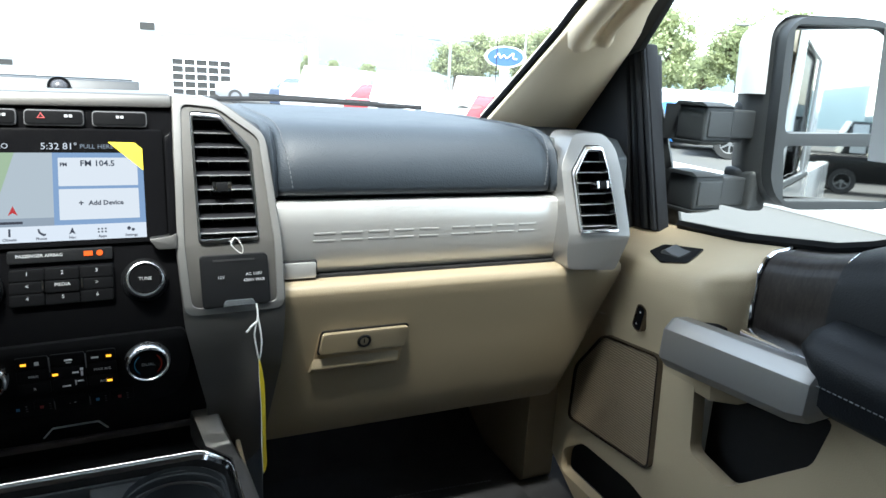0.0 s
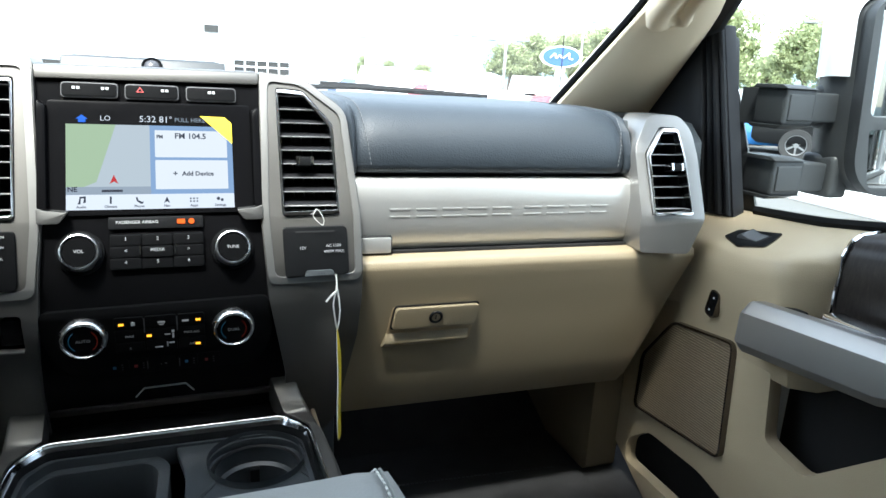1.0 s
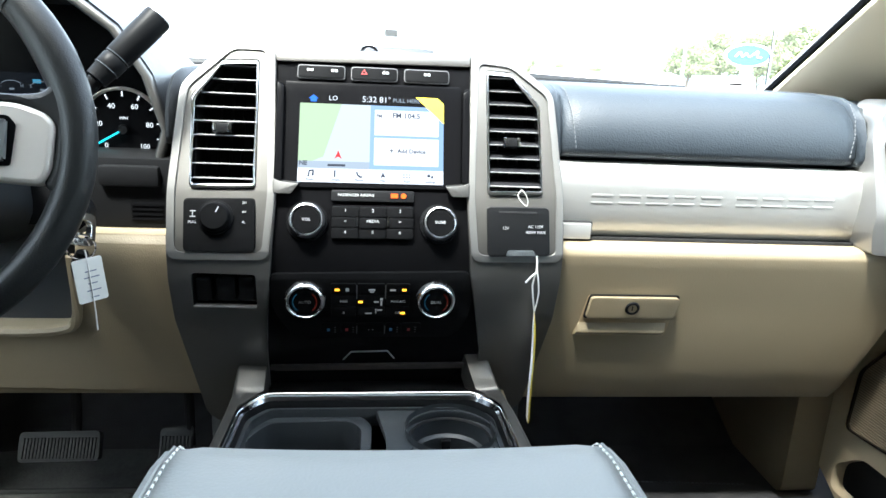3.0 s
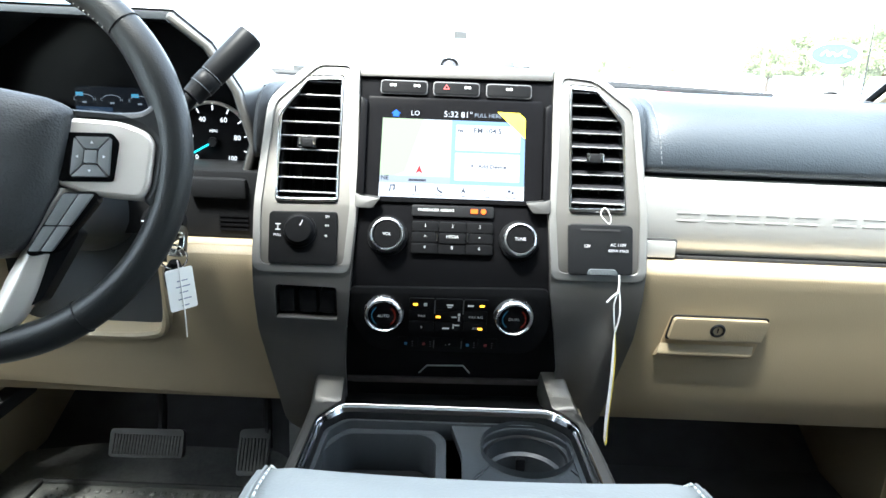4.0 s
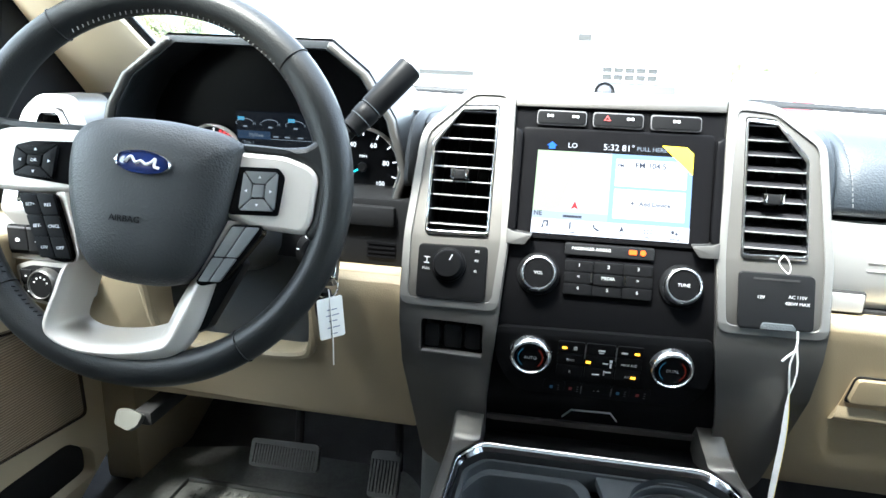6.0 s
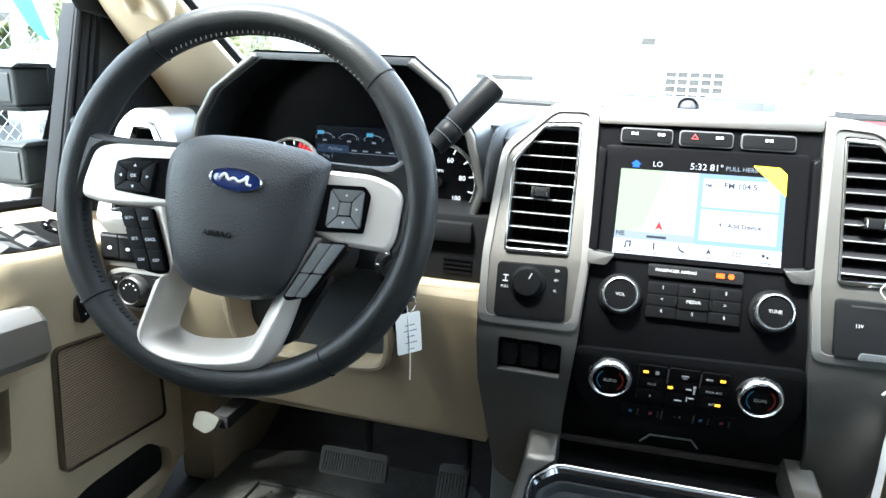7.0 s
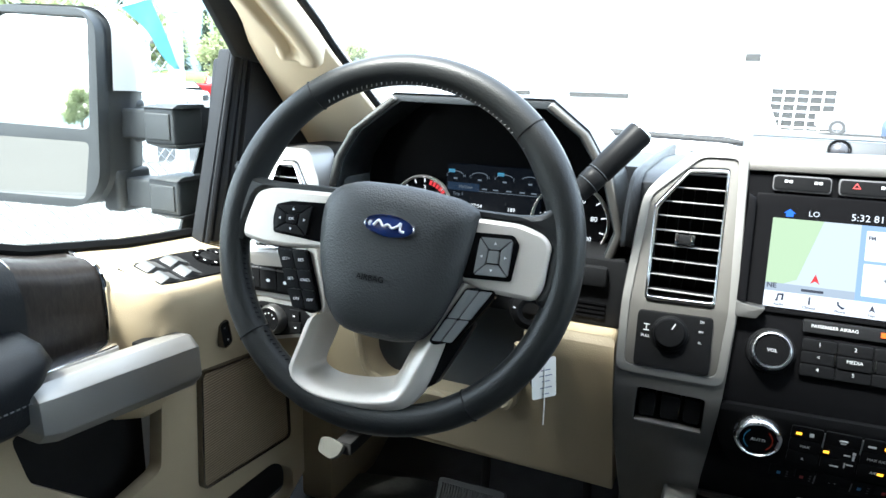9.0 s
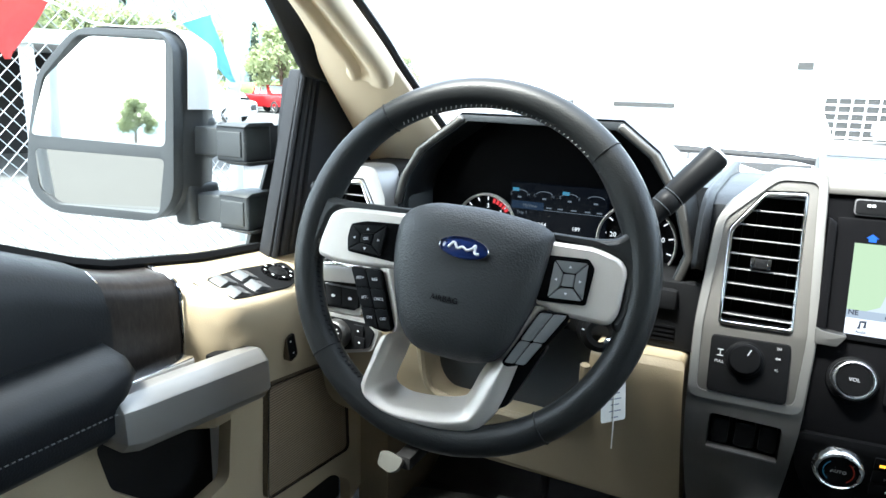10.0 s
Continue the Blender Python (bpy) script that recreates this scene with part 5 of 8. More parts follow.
for k in range(2):
    z1, z0 = (-0.0395, -0.0690) if k == 0 else (-0.0702, -0.0935)
    f1, f0 = 0.565 * (-0.039 - z1), 0.565 * (-0.039 - z0)
    xl1, xl0, xr1, xr0 = 0.0912 - f1, 0.0912 - f0, 0.1172 - f1 * 1.18, 0.1172 - f0 * 1.18
    xm1, xm0 = (xl1 + xr1) / 2, (xl0 + xr0) / 2
    wkey([(xl1, z1), (xm1 - 0.0006, z1), (xm0 - 0.0006, z0), (xl0, z0)], "", low, M_KEYGREY)
    wkey([(xm1 + 0.0006, z1), (xr1, z1), (xr0, z0), (xm0 + 0.0006, z0)], "", low, M_KEYGREY)

# ---- column, gear lever, ignition ----
col = thing("steering_column", (-0.45, 0.05, 1.40), "black plastic steering column shroud", "steering column")
bm = loft([[(x * k, y, z * k - 0.010) for x, z in rounded([(-0.060, 0.040), (0.060, 0.040), (0.062, -0.045), (0.030, -0.070), (-0.030, -0.070), (-0.062, -0.045)], 0.02, 3)] for y, k in ((0.012, 0.82), (0.025, 0.98), (0.12, 1.08), (0.26, 1.15))])
part("shroud", bm, M_TRAY, col, at=WH)
part("hub_back", turned([(0.055, -0.004), (0.06, 0.002), (0.06, 0.02), (0.0, 0.02)], 32), M_BLACK, col, at=WH)
lv = thing("gear_lever", (-0.40, 0.0, 1.50), "black gear lever on the steering column", "gear lever")
tip, base_ = Vector((-0.229, 0.022, 1.641)), Vector((-0.288, -0.017, 1.570))
ax = (tip - base_).normalized()
part("lever_arm", tube(smooth_path([(-0.42, 0.02, 1.48), (-0.36, -0.005, 1.505), (-0.315, -0.020, 1.540), tuple(base_)]), 0.008, 10), M_BLACK, lv)
bm = bmesh.new()
prof = [(0.0, 0.008), (0.0, 0.0115), (0.014, 0.0125), (0.016, 0.0135), (0.028, 0.0138), (0.030, 0.0125), (0.034, 0.0140), (0.090, 0.0153), (0.0935, 0.0148), (0.0942, 0.0136)]
rings = []
rot = ax.to_track_quat('Z', 'Y').to_matrix().to_4x4()
rings = [[tuple(Matrix.Translation(base_) @ rot @ Vector((r * math.cos(a), r * math.sin(a), h))) for a in np.linspace(0, 2 * math.pi, 25)[:-1]] for h, r in prof[1:]]
knb = part("lever_knob", loft(rings), M_BLACK, lv)
cpm = Matrix.Translation(base_) @ rot @ Matrix.Translation((0, 0, 0.0945)) @ pose(0, 0, 0, -90)
part("knob_cap", turned([(0, -0.0006), (0.0118, -0.0006), (0.0125, 0.0005)], 24, cpm), M_KEYGREY, knb)
part("cap_rim", turned([(0.0118, -0.0004), (0.0122, -0.0016), (0.0132, -0.0018), (0.0140, -0.0006), (0.0142, 0.001)], 28, cpm), M_BRUSHED, knb, smooth=60)
for h_, r_ in ((0.0315, 0.0132), (0.0150, 0.0130)):
    part("knob_groove", turned([(r_ + 0.0004, -0.0006), (r_ + 0.0008, 0.0), (r_ + 0.0004, 0.0006)], 28, Matrix.Translation(base_) @ rot @ Matrix.Translation((0, 0, h_)) @ pose(0, 0, 0, -90)), M_TRAY, knb)
for k in range(6):
    bm = box(-0.0022, -0.0008, -0.0155, -0.0145, 0.045 + 0.005 * k, 0.0485 + 0.005 * k)
    part("print_bar", bm, M_WHITE, knb, at=Matrix.Translation(base_) @ rot @ Matrix.Rotation(radians(40), 4, 'Z'))
ig = thing("ignition_lock", (-0.335, 0.0, 1.42), "black ignition lock with printed ring", "ignition lock")
igm = pose(-0.335, -0.005, 1.425, -12, 0, 18)
part("lock_body", turned([(0.010, -0.012), (0.018, -0.012), (0.0225, -0.008), (0.025, 0.03)], 32), M_BLACK, ig, at=igm)
part("lock_ring", turned([(0.013, -0.0135), (0.016, -0.014), (0.018, -0.012)], 32), M_BLACK, ig, at=igm)
for a in (20, 70, 120, 170):
    part("lock_mark", box(0.018, 0.0215, -0.0118, -0.0108, -0.0008, 0.0008), M_WHITE, ig, at=igm @ Matrix.Rotation(-radians(a), 4, 'Y'))
key = thing("key", (-0.315, -0.03, 1.40), "silver and black key with ring in the ignition", "key")
part("key_bow", plate(rounded([(-0.016, 0.018), (0.016, 0.018), (0.016, -0.018), (-0.016, -0.018)], 0.010), [rounded([(-0.010, 0.010), (0.010, 0.010), (0.010, -0.010), (-0.010, -0.010)], 0.007)], -0.004, 0.004, 0.001), M_CHROME, key, at=pose(-0.312, -0.030, 1.412, -10, 20, 65))
part("key_ring", tube([(0.015 * math.cos(a), 0, 0.015 * math.sin(a)) for a in np.linspace(0, 2 * math.pi, 29)[:-1]], 0.0011, 6, True), M_CHROME, key, at=pose(-0.314, -0.032, 1.393, 10, 0, 15))
part("key_fob", tube(smooth_path([(-0.316, -0.024, 1.385), (-0.320, -0.020, 1.365), (-0.318, -0.018, 1.335)]), lambda t: 0.006 + 0.005 * math.sin(math.pi * t), 10), M_BLACK, key)
tg = thing("key_tag", (-0.306, -0.032, 1.33), "white paper key tag with a pale string", "tag")
tgm = pose(-0.306, -0.034, 1.356, 0, -5, 42)
tb = part("tag_card", plate(rounded([(-0.0155, 0.025), (0.0155, 0.025), (0.0155, -0.025), (-0.0155, -0.025)], 0.003), [], -0.0003, 0.0003), M_PAPER, tg, at=tgm)
M_INK = mat("ink", (0.20, 0.21, 0.28), 0.7)
for k, (z, w_) in enumerate(((0.010, 0.012), (0.003, 0.016), (-0.004, 0.010), (-0.012, 0.015), (-0.020, 0.008))):
    part("ink_bar", box(-w_ / 2 + 0.002, w_ / 2 + 0.002, -0.0006, -0.0004, z - 0.0006, z + 0.0006), M_INK, tb, at=tgm)
part("tag_string", tube(smooth_path([(-0.309, -0.034, 1.390), (-0.307, -0.035, 1.378), (-0.304, -0.034, 1.330), (-0.3035, -0.033, 1.297)]), 0.0008, 5), M_PAPER, tg)

# paper tag on a string hanging from the stack
ht = thing("hang_tag", (0.2, 0.0, 1.17), "narrow yellow and white paper tag on a string", "tag")
part("string", tube(smooth_path([(0.176, 0.012, 1.462), (0.172, 0.010, 1.455), (0.178, 0.010, 1.447), (0.184, 0.012, 1.443), (0.185, 0.012, 1.450), (0.180, 0.012, 1.459), (0.176, 0.012, 1.462)]), 0.0006, 5), M_PAPER, ht)
part("string", tube(smooth_path([(0.197, -0.006, 1.386), (0.1975, -0.010, 1.372), (0.193, -0.014, 1.352), (0.1955, -0.014, 1.330), (0.198, -0.013, 1.318)]), 0.0011, 5), M_PAPER, ht)
part("string", tube(smooth_path([(0.1975, -0.010, 1.372), (0.2005, -0.014, 1.350), (0.2005, -0.014, 1.333), (0.198, -0.013, 1.318)]), 0.0011, 5), M_PAPER, ht)
part("string", tube(smooth_path([(0.197, -0.011, 1.366), (0.190, -0.015, 1.362), (0.184, -0.016, 1.355)]), 0.0014, 5), M_PAPER, ht)
top_, bot_ = Vector((0.198, -0.013, 1.318)), Vector((0.206, -0.003, 1.171))
for nm, loop, m_ in (("tag_card", ((-0.0003, -0.020), (0.0018, -0.010), (0.0020, 0.002), (0.0014, 0.012), (0.0, 0.020), (0.0, 0.0)), M_YELLOW), ("tag_back", ((-0.0008, -0.020), (-0.0026, -0.010), (-0.0030, 0.002), (-0.0021, 0.012), (-0.0006, 0.020), (-0.0005, 0.0)), M_PAPER)):
    rings_ = []
    for t in np.linspace(0, 1, 9):
        q = top_.lerp(bot_, t) + Vector((0.0015 * math.sin(5 * t), 0, 0))
        k = 0.25 if t == 0 else (0.8 if t < 0.2 else 1.0)
        rings_.append([tuple(q + k * (Vector((0.975, -0.222, 0)) * n1 + Vector((-0.222, -0.975, 0)) * w1)) for n1, w1 in loop])
    htc = part(nm, loft(rings_), m_, ht)

# ---- centre console ----
con = thing("center_console", (0, -0.2, 0.9), "grey console with chrome-edged tray, bin and cup holders", "console")
ZC = 1.189
M_DKGLOSS = mat("smoked_chrome", (0.30, 0.31, 0.33), 0.14, metal=1.0, var=0.02)
tray_in = rounded([(-0.1235, -0.004), (0.129, 0.000), (0.154, -0.026), (0.168, -0.46), (-0.151, -0.46), (-0.1445, -0.032)], [0.010, 0.010, 0.010, 0.01, 0.01, 0.010], 3)
tray_out = rounded([(-0.131, 0.007), (0.1365, 0.011), (0.1645, -0.020), (0.180, -0.47), (-0.163, -0.47), (-0.1555, -0.027)], [0.012, 0.012, 0.012, 0.01, 0.01, 0.012], 3)


def flat(outer, holes, z0, z1, w=0.0, seg=2):
    """A plate lying in the x-y plane from z0 (top) down to z1."""
    bm = plate([(x, y) for x, y in outer], [list(h) for h in holes], 0, z0 - z1, w, seg)
    for v in bm.verts:
        x, d, y = v.co
        v.co = (x, y, z0 - d)
    return bm


# the ring falls inwards in two beads
rings = [[(ax + (bx - ax) * u, ay + (by - ay) * u, ZC + dz) for (ax, ay), (bx, by) in zip(tray_out, tray_in)]
         for u, dz in ((0.0, -0.01), (0.0, 0.0085), (0.07, 0.0105), (0.20, 0.0108), (0.34, 0.0090), (0.42, 0.0060), (0.47, 0.0062), (0.55, 0.0066), (0.78, 0.0025), (0.95, -0.0030), (1.0, -0.0060), (1.0, -0.02))]
part("chrome_ring", loft(rings[:7], caps=False), M_CHROME, con, "chrome ring round the tray", 60)
part("inner_bead", loft(rings[6:9], caps=False), M_DKGLOSS, con, "dark chrome inner bead", 60)
part("inner_slope", loft(rings[8:], caps=False), M_BLACK, con, smooth=60)
ring_in = [(x * 0.965, y - 0.004) for x, y in tray_in]
part("tray_rim", flat(tray_in, [ring_in], ZC - 0.006, ZC - 0.03, 0.001), M_TRAY, con)
# arms rising to the stack, outside the ring
for secs in (((-0.162, 0.040, 1.243, -0.128, 0.040, 1.243), (-0.1635, 0.018, 1.222, -0.1295, 0.024, 1.222), (-0.165, -0.002, 1.204, -0.1305, 0.0075, 1.2015), (-0.167, -0.040, 1.197, -0.1555, -0.0265, 1.1985), (-0.168, -0.13, 1.196, -0.1570, -0.12, 1.1975), (-0.175, -0.50, 1.196, -0.1635, -0.48, 1.1975)),
             ((0.150, 0.046, 1.243, 0.121, 0.044, 1.243), (0.158, 0.024, 1.222, 0.1285, 0.028, 1.222), (0.168, 0.002, 1.204, 0.1365, 0.0115, 1.2015), (0.1775, -0.035, 1.197, 0.1645, -0.0195, 1.1985), (0.182, -0.10, 1.196, 0.1682, -0.12, 1.1975), (0.193, -0.50, 1.196, 0.1805, -0.48, 1.1975))):
    rings = []
    for k in range(len(secs) - 1):
        for t in (0, 0.25, 0.5, 0.75) if k < len(secs) - 2 else (0, 1):
            ax, ay, az, bx, by, bz = [p + (q - p) * t for p, q in zip(secs[k], secs[k + 1])]
            o = 0.003 if ax > 0 else -0.003
            rings.append([(ax + o, ay, az - 0.07), (ax + o, ay, az - 0.010), (ax + o * 0.3, ay, az - 0.003), (ax - o, ay, az), (bx, by, bz), (bx, by, bz - 0.04)])
    part("console_arm", loft(rings), M_COLUMN, con, smooth=50)
part("shelf", box(-0.128, 0.134, 0.008, 0.075, 1.180, 1.192, 0.002), M_BLACK, con)
SHIFT = Matrix.Translation((0, -0.038, 0.02))
part("tray_floor", box(-0.150, 0.160, -0.50, 0.0, 1.085, 1.095), M_BLACK, con)
part("wood_strip", on_stack(plate([(-0.126, 1.2235), (0.138, 1.2245), (0.139, 1.2165), (-0.127, 1.2155)], [], -0.002, 0.006, 0.001)), mat("dark_wood_veneer", (0.06, 0.05, 0.045), 0.35, var=0.5, vscale=60, coat=0.4), con)
# cup holder deck
deck = rounded([(0.008, 0.040), (0.142, 0.050), (0.163, 0.005), (0.168, -0.30), (0.018, -0.30), (0.022, -0.03)], 0.012, 3)
cup_a = [(0.098 + 0.054 * math.cos(a), -0.018 + 0.050 * math.sin(a)) for a in np.linspace(0, 2 * math.pi, 33)[:-1]]
cup_b = [(0.098 + 0.050 * math.cos(a), -0.150 + 0.050 * math.sin(a)) for a in np.linspace(0, 2 * math.pi, 33)[:-1]]
ch = part("cup_holder", flat(deck, [cup_a, cup_b], 1.160, 1.150, 0.003), M_TRAY, con, at=SHIFT)
for ccx, ccy in ((0.098, -0.018), (0.098, -0.150)):
    cup = turned([(0.0545, -0.010), (0.0545, 0.004), (0.048, 0.010), (0.0465, 0.028), (0.042, 0.031), (0.040, 0.068), (0.0, 0.070)], 36)
    part("cup_well", cup, M_TRAY, ch, at=SHIFT @ pose(ccx, ccy, 1.158) @ pose(0, 0, 0, -90))
    part("cup_ring", turned([(0.0465, 0.0), (0.049, -0.002), (0.0515, 0.0)], 36), M_BLACK, ch, at=SHIFT @ pose(ccx, ccy, 1.150) @ pose(0, 0, 0, -90))
    part("cup_finger", box(-0.006, 0.006, -0.004, 0.004, -0.03, 0.0, 0.002), M_BLACK, ch, at=SHIFT @ pose(ccx, ccy + 0.040, 1.125))
for s in (-1, 1):
    for k in range(5):
        part("deck_rib", box(-0.0014, 0.0014, -0.010, 0.010, -0.012, 0.002, 0.0008), M_TRAY, ch, at=SHIFT @ pose(0.098 + s * 0.052 + s * 0.005 * k * 0.6, -0.062 - 0.004 * k, 1.160, 0, 0, s * 30))
# bin on the driver's side
bw = part("bin", flat(rounded([(-0.130, 0.030), (-0.012, 0.036), (0.004, 0.015), (0.004, -0.30), (-0.158, -0.30), (-0.152, -0.02)], 0.012, 3),
                      [rounded([(-0.120, 0.018), (-0.022, 0.022), (-0.008, 0.004), (-0.008, -0.29), (-0.146, -0.29), (-0.140, -0.02)], 0.012, 3)], 1.152, 1.08, 0.003), M_TRAY, con, at=SHIFT)
part("bin_step", flat(rounded([(-0.118, 0.012), (-0.026, 0.016), (-0.012, -0.004), (-0.012, -0.10), (-0.138, -0.10), (-0.136, -0.02)], 0.012, 3), [], 1.105, 1.08, 0.003), M_BLACK, bw, at=SHIFT)
for s, x in ((-1, -0.1665), (1, 0.1815)):
    part("console_side", along_y([(x, ZC - 0.01), (x + s * 0.012, 1.10), (x + s * 0.02, 0.90), (x + s * 0.008, 0.90), (x - s * 0.006, ZC - 0.01)], [-1.2, 0.06, 0.30], 0.004), M_TAN, con)
# lower stack sides
for s, x in ((-1, -0.195), (1, 0.19)):
    part("lower_side_panel", along_y([(x - 0.03, 1.40), (x + 0.03, 1.40), (x + 0.03, 0.92), (x - 0.03, 0.92)], [0.11, 0.50], 0.01), M_GRAIN, con)

# padded lid
al = thing("armrest", (0.02, -0.6, 1.2), "grey leather armrest lid with stitched edges", "armrest")
rings = []
n_ = 14
for y, dz, dw in ((-0.345, -0.085, 0.012), (-0.348, -0.045, 0.004), (-0.356, -0.020, 0.001), (-0.372, -0.006, 0.0), (-0.40, 0.0, 0.0), (-0.55, 0.004, 0.0), (-0.80, 0.004, 0.0), (-0.98, 0.0, 0.0), (-1.0, -0.03, 0.005)):
    ring = []
    for u in np.linspace(-1, 1, 15):
        x = 0.022 + u * (0.172 - dw)
        e = max(0, abs(u) - 0.80) / 0.20
        ring.append((x, y + 0.010 * u * u, 1.360 + dz - 0.050 * e ** 2))
    ring += [(0.022 + 0.168, y + 0.012, 1.20), (0.022 - 0.168, y + 0.012, 1.20)]
    rings.append(ring)
lid = part("lid", loft(rings), M_GREYLEATHER, al, smooth=60)
for u in (-0.80, 0.80):
    pth = [(0.022 + u * 0.172 , y + 0.010 * u * u - 0.0008, 1.3606 + dz) for y, dz in ((-0.349, -0.045), (-0.357, -0.020), (-0.372, -0.006), (-0.40, 0.0), (-0.55, 0.004), (-0.72, 0.004))]
    stitches(pth, lid, 0.0009, 0.0065, 0.4, M_PAPER)
    part("lid_seam", tube([(x + (0.0035 if u > 0 else -0.0035), y, z - 0.0006) for x, y, z in pth], 0.0011, 5), M_GREYLEATHER, lid)
part("bin_body", box(-0.15, 0.19, -0.98, -0.36, 0.92, 1.28, 0.02), M_GRAIN, al)


# ---- doors ----
M_WOOD = mat("dark_wood_trim", (0.020, 0.0165, 0.0145), 0.42, var=0.95, vscale=60, fine=0.6, gscale=400, coat=0.06, spec=0.3, rvar=0.25)
M_FRAME = mat("black_door_frame", (0.024, 0.026, 0.030), 0.55, spec=0.2, grain=0.2, gscale=700, var=0.1)
M_MIRROR = mat("mirror_glass", (0.74, 0.76, 0.76), 0.02, metal=1.0, var=0.0)
# lower glasses get a darker metal colour to dim the mirrored ground
M_CONVEX = mat("dimmed_convex_mirror", (0.50, 0.49, 0.465), 0.015, metal=1.0, var=0.02, rvar=0.0)
M_SHELL = mat("mirror_shell_plastic", (0.029, 0.032, 0.035), 0.5, grain=0.3, gscale=800, var=0.1, kind="leather")
M_DKCHROME = mat("dark_chrome", (0.16, 0.14, 0.12), 0.2, metal=0.9, var=0.03)


def grille_mat():
    m = mat("tan_speaker_grille", (0.40, 0.30, 0.185), 0.55, var=0.05)
    n, l = m.node_tree.nodes, m.node_tree.links
    tc = n.new("ShaderNodeTexCoord")
    wv = n.new("ShaderNodeTexWave")
    wv.bands_direction = 'Z'
    wv.inputs["Scale"].default_value = 75.0
    bp = n.new("ShaderNodeBump")
    bp.inputs["Strength"].default_value, bp.inputs["Distance"].default_value = 1.0, 0.0012
    l.new(tc.outputs["Object"], wv.inputs["Vector"])
    rp = n.new("ShaderNodeMapRange")
    rp.inputs["To Min"].default_value, rp.inputs["To Max"].default_value = 0.45, 1.1
    mm = n.new("ShaderNodeMix")
    mm.data_type, mm.blend_type = 'RGBA', 'MULTIPLY'
    mm.inputs["Factor"].default_value = 1.0
    mm.inputs["A"].default_value = (0.29, 0.222, 0.142, 1)
    l.new(wv.outputs["Fac"], rp.inputs["Value"])
    l.new(rp.outputs[0], mm.inputs["B"])
    l.new(mm.outputs["Result"], n["Principled BSDF"].inputs["Base Color"])
    l.new(wv.outputs["Fac"], bp.inputs["Height"])
    l.new(bp.outputs[0], n["Principled BSDF"].inputs["Normal"])
    return m


M_GRILLE = grille_mat()


def wood_grain(m):
    """Stretch the wood's variation along the door's height into veins."""
    n, l = m.node_tree.nodes, m.node_tree.links
    tc = n.new("ShaderNodeTexCoord")
    mp = n.new("ShaderNodeMapping")
    mp.inputs["Scale"].default_value = (1.6, 3.2, 0.8)
    l.new(tc.outputs["Object"], mp.inputs["Vector"])
    for nd in n:
        if nd.type == 'TEX_NOISE':
            l.new(mp.outputs[0], nd.inputs["Vector"])
            nd.inputs["Distortion"].default_value = 0.6


wood_grain(M_WOOD)


def sill_z(y):
    return float(np.interp(y, [-1.0, -0.45, -0.35, -0.284, -0.226, -0.073, 0.087, 0.18], [1.545, 1.54, 1.512, 1.484, 1.466, 1.444, 1.434, 1.428]))


def yz_plate(s, outer, holes, x0, x1, w=0.0, seg=2):
    """A plate in the y-z plane; x0 (cab side) and x1 are distances from the cab's middle."""
    bm = plate(outer, holes, 0.0, x1 - x0, w, seg)
    for v in bm.verts:
        y, d, z = v.co
        v.co = (sx(s, x0 + d), y, z)
    return bm


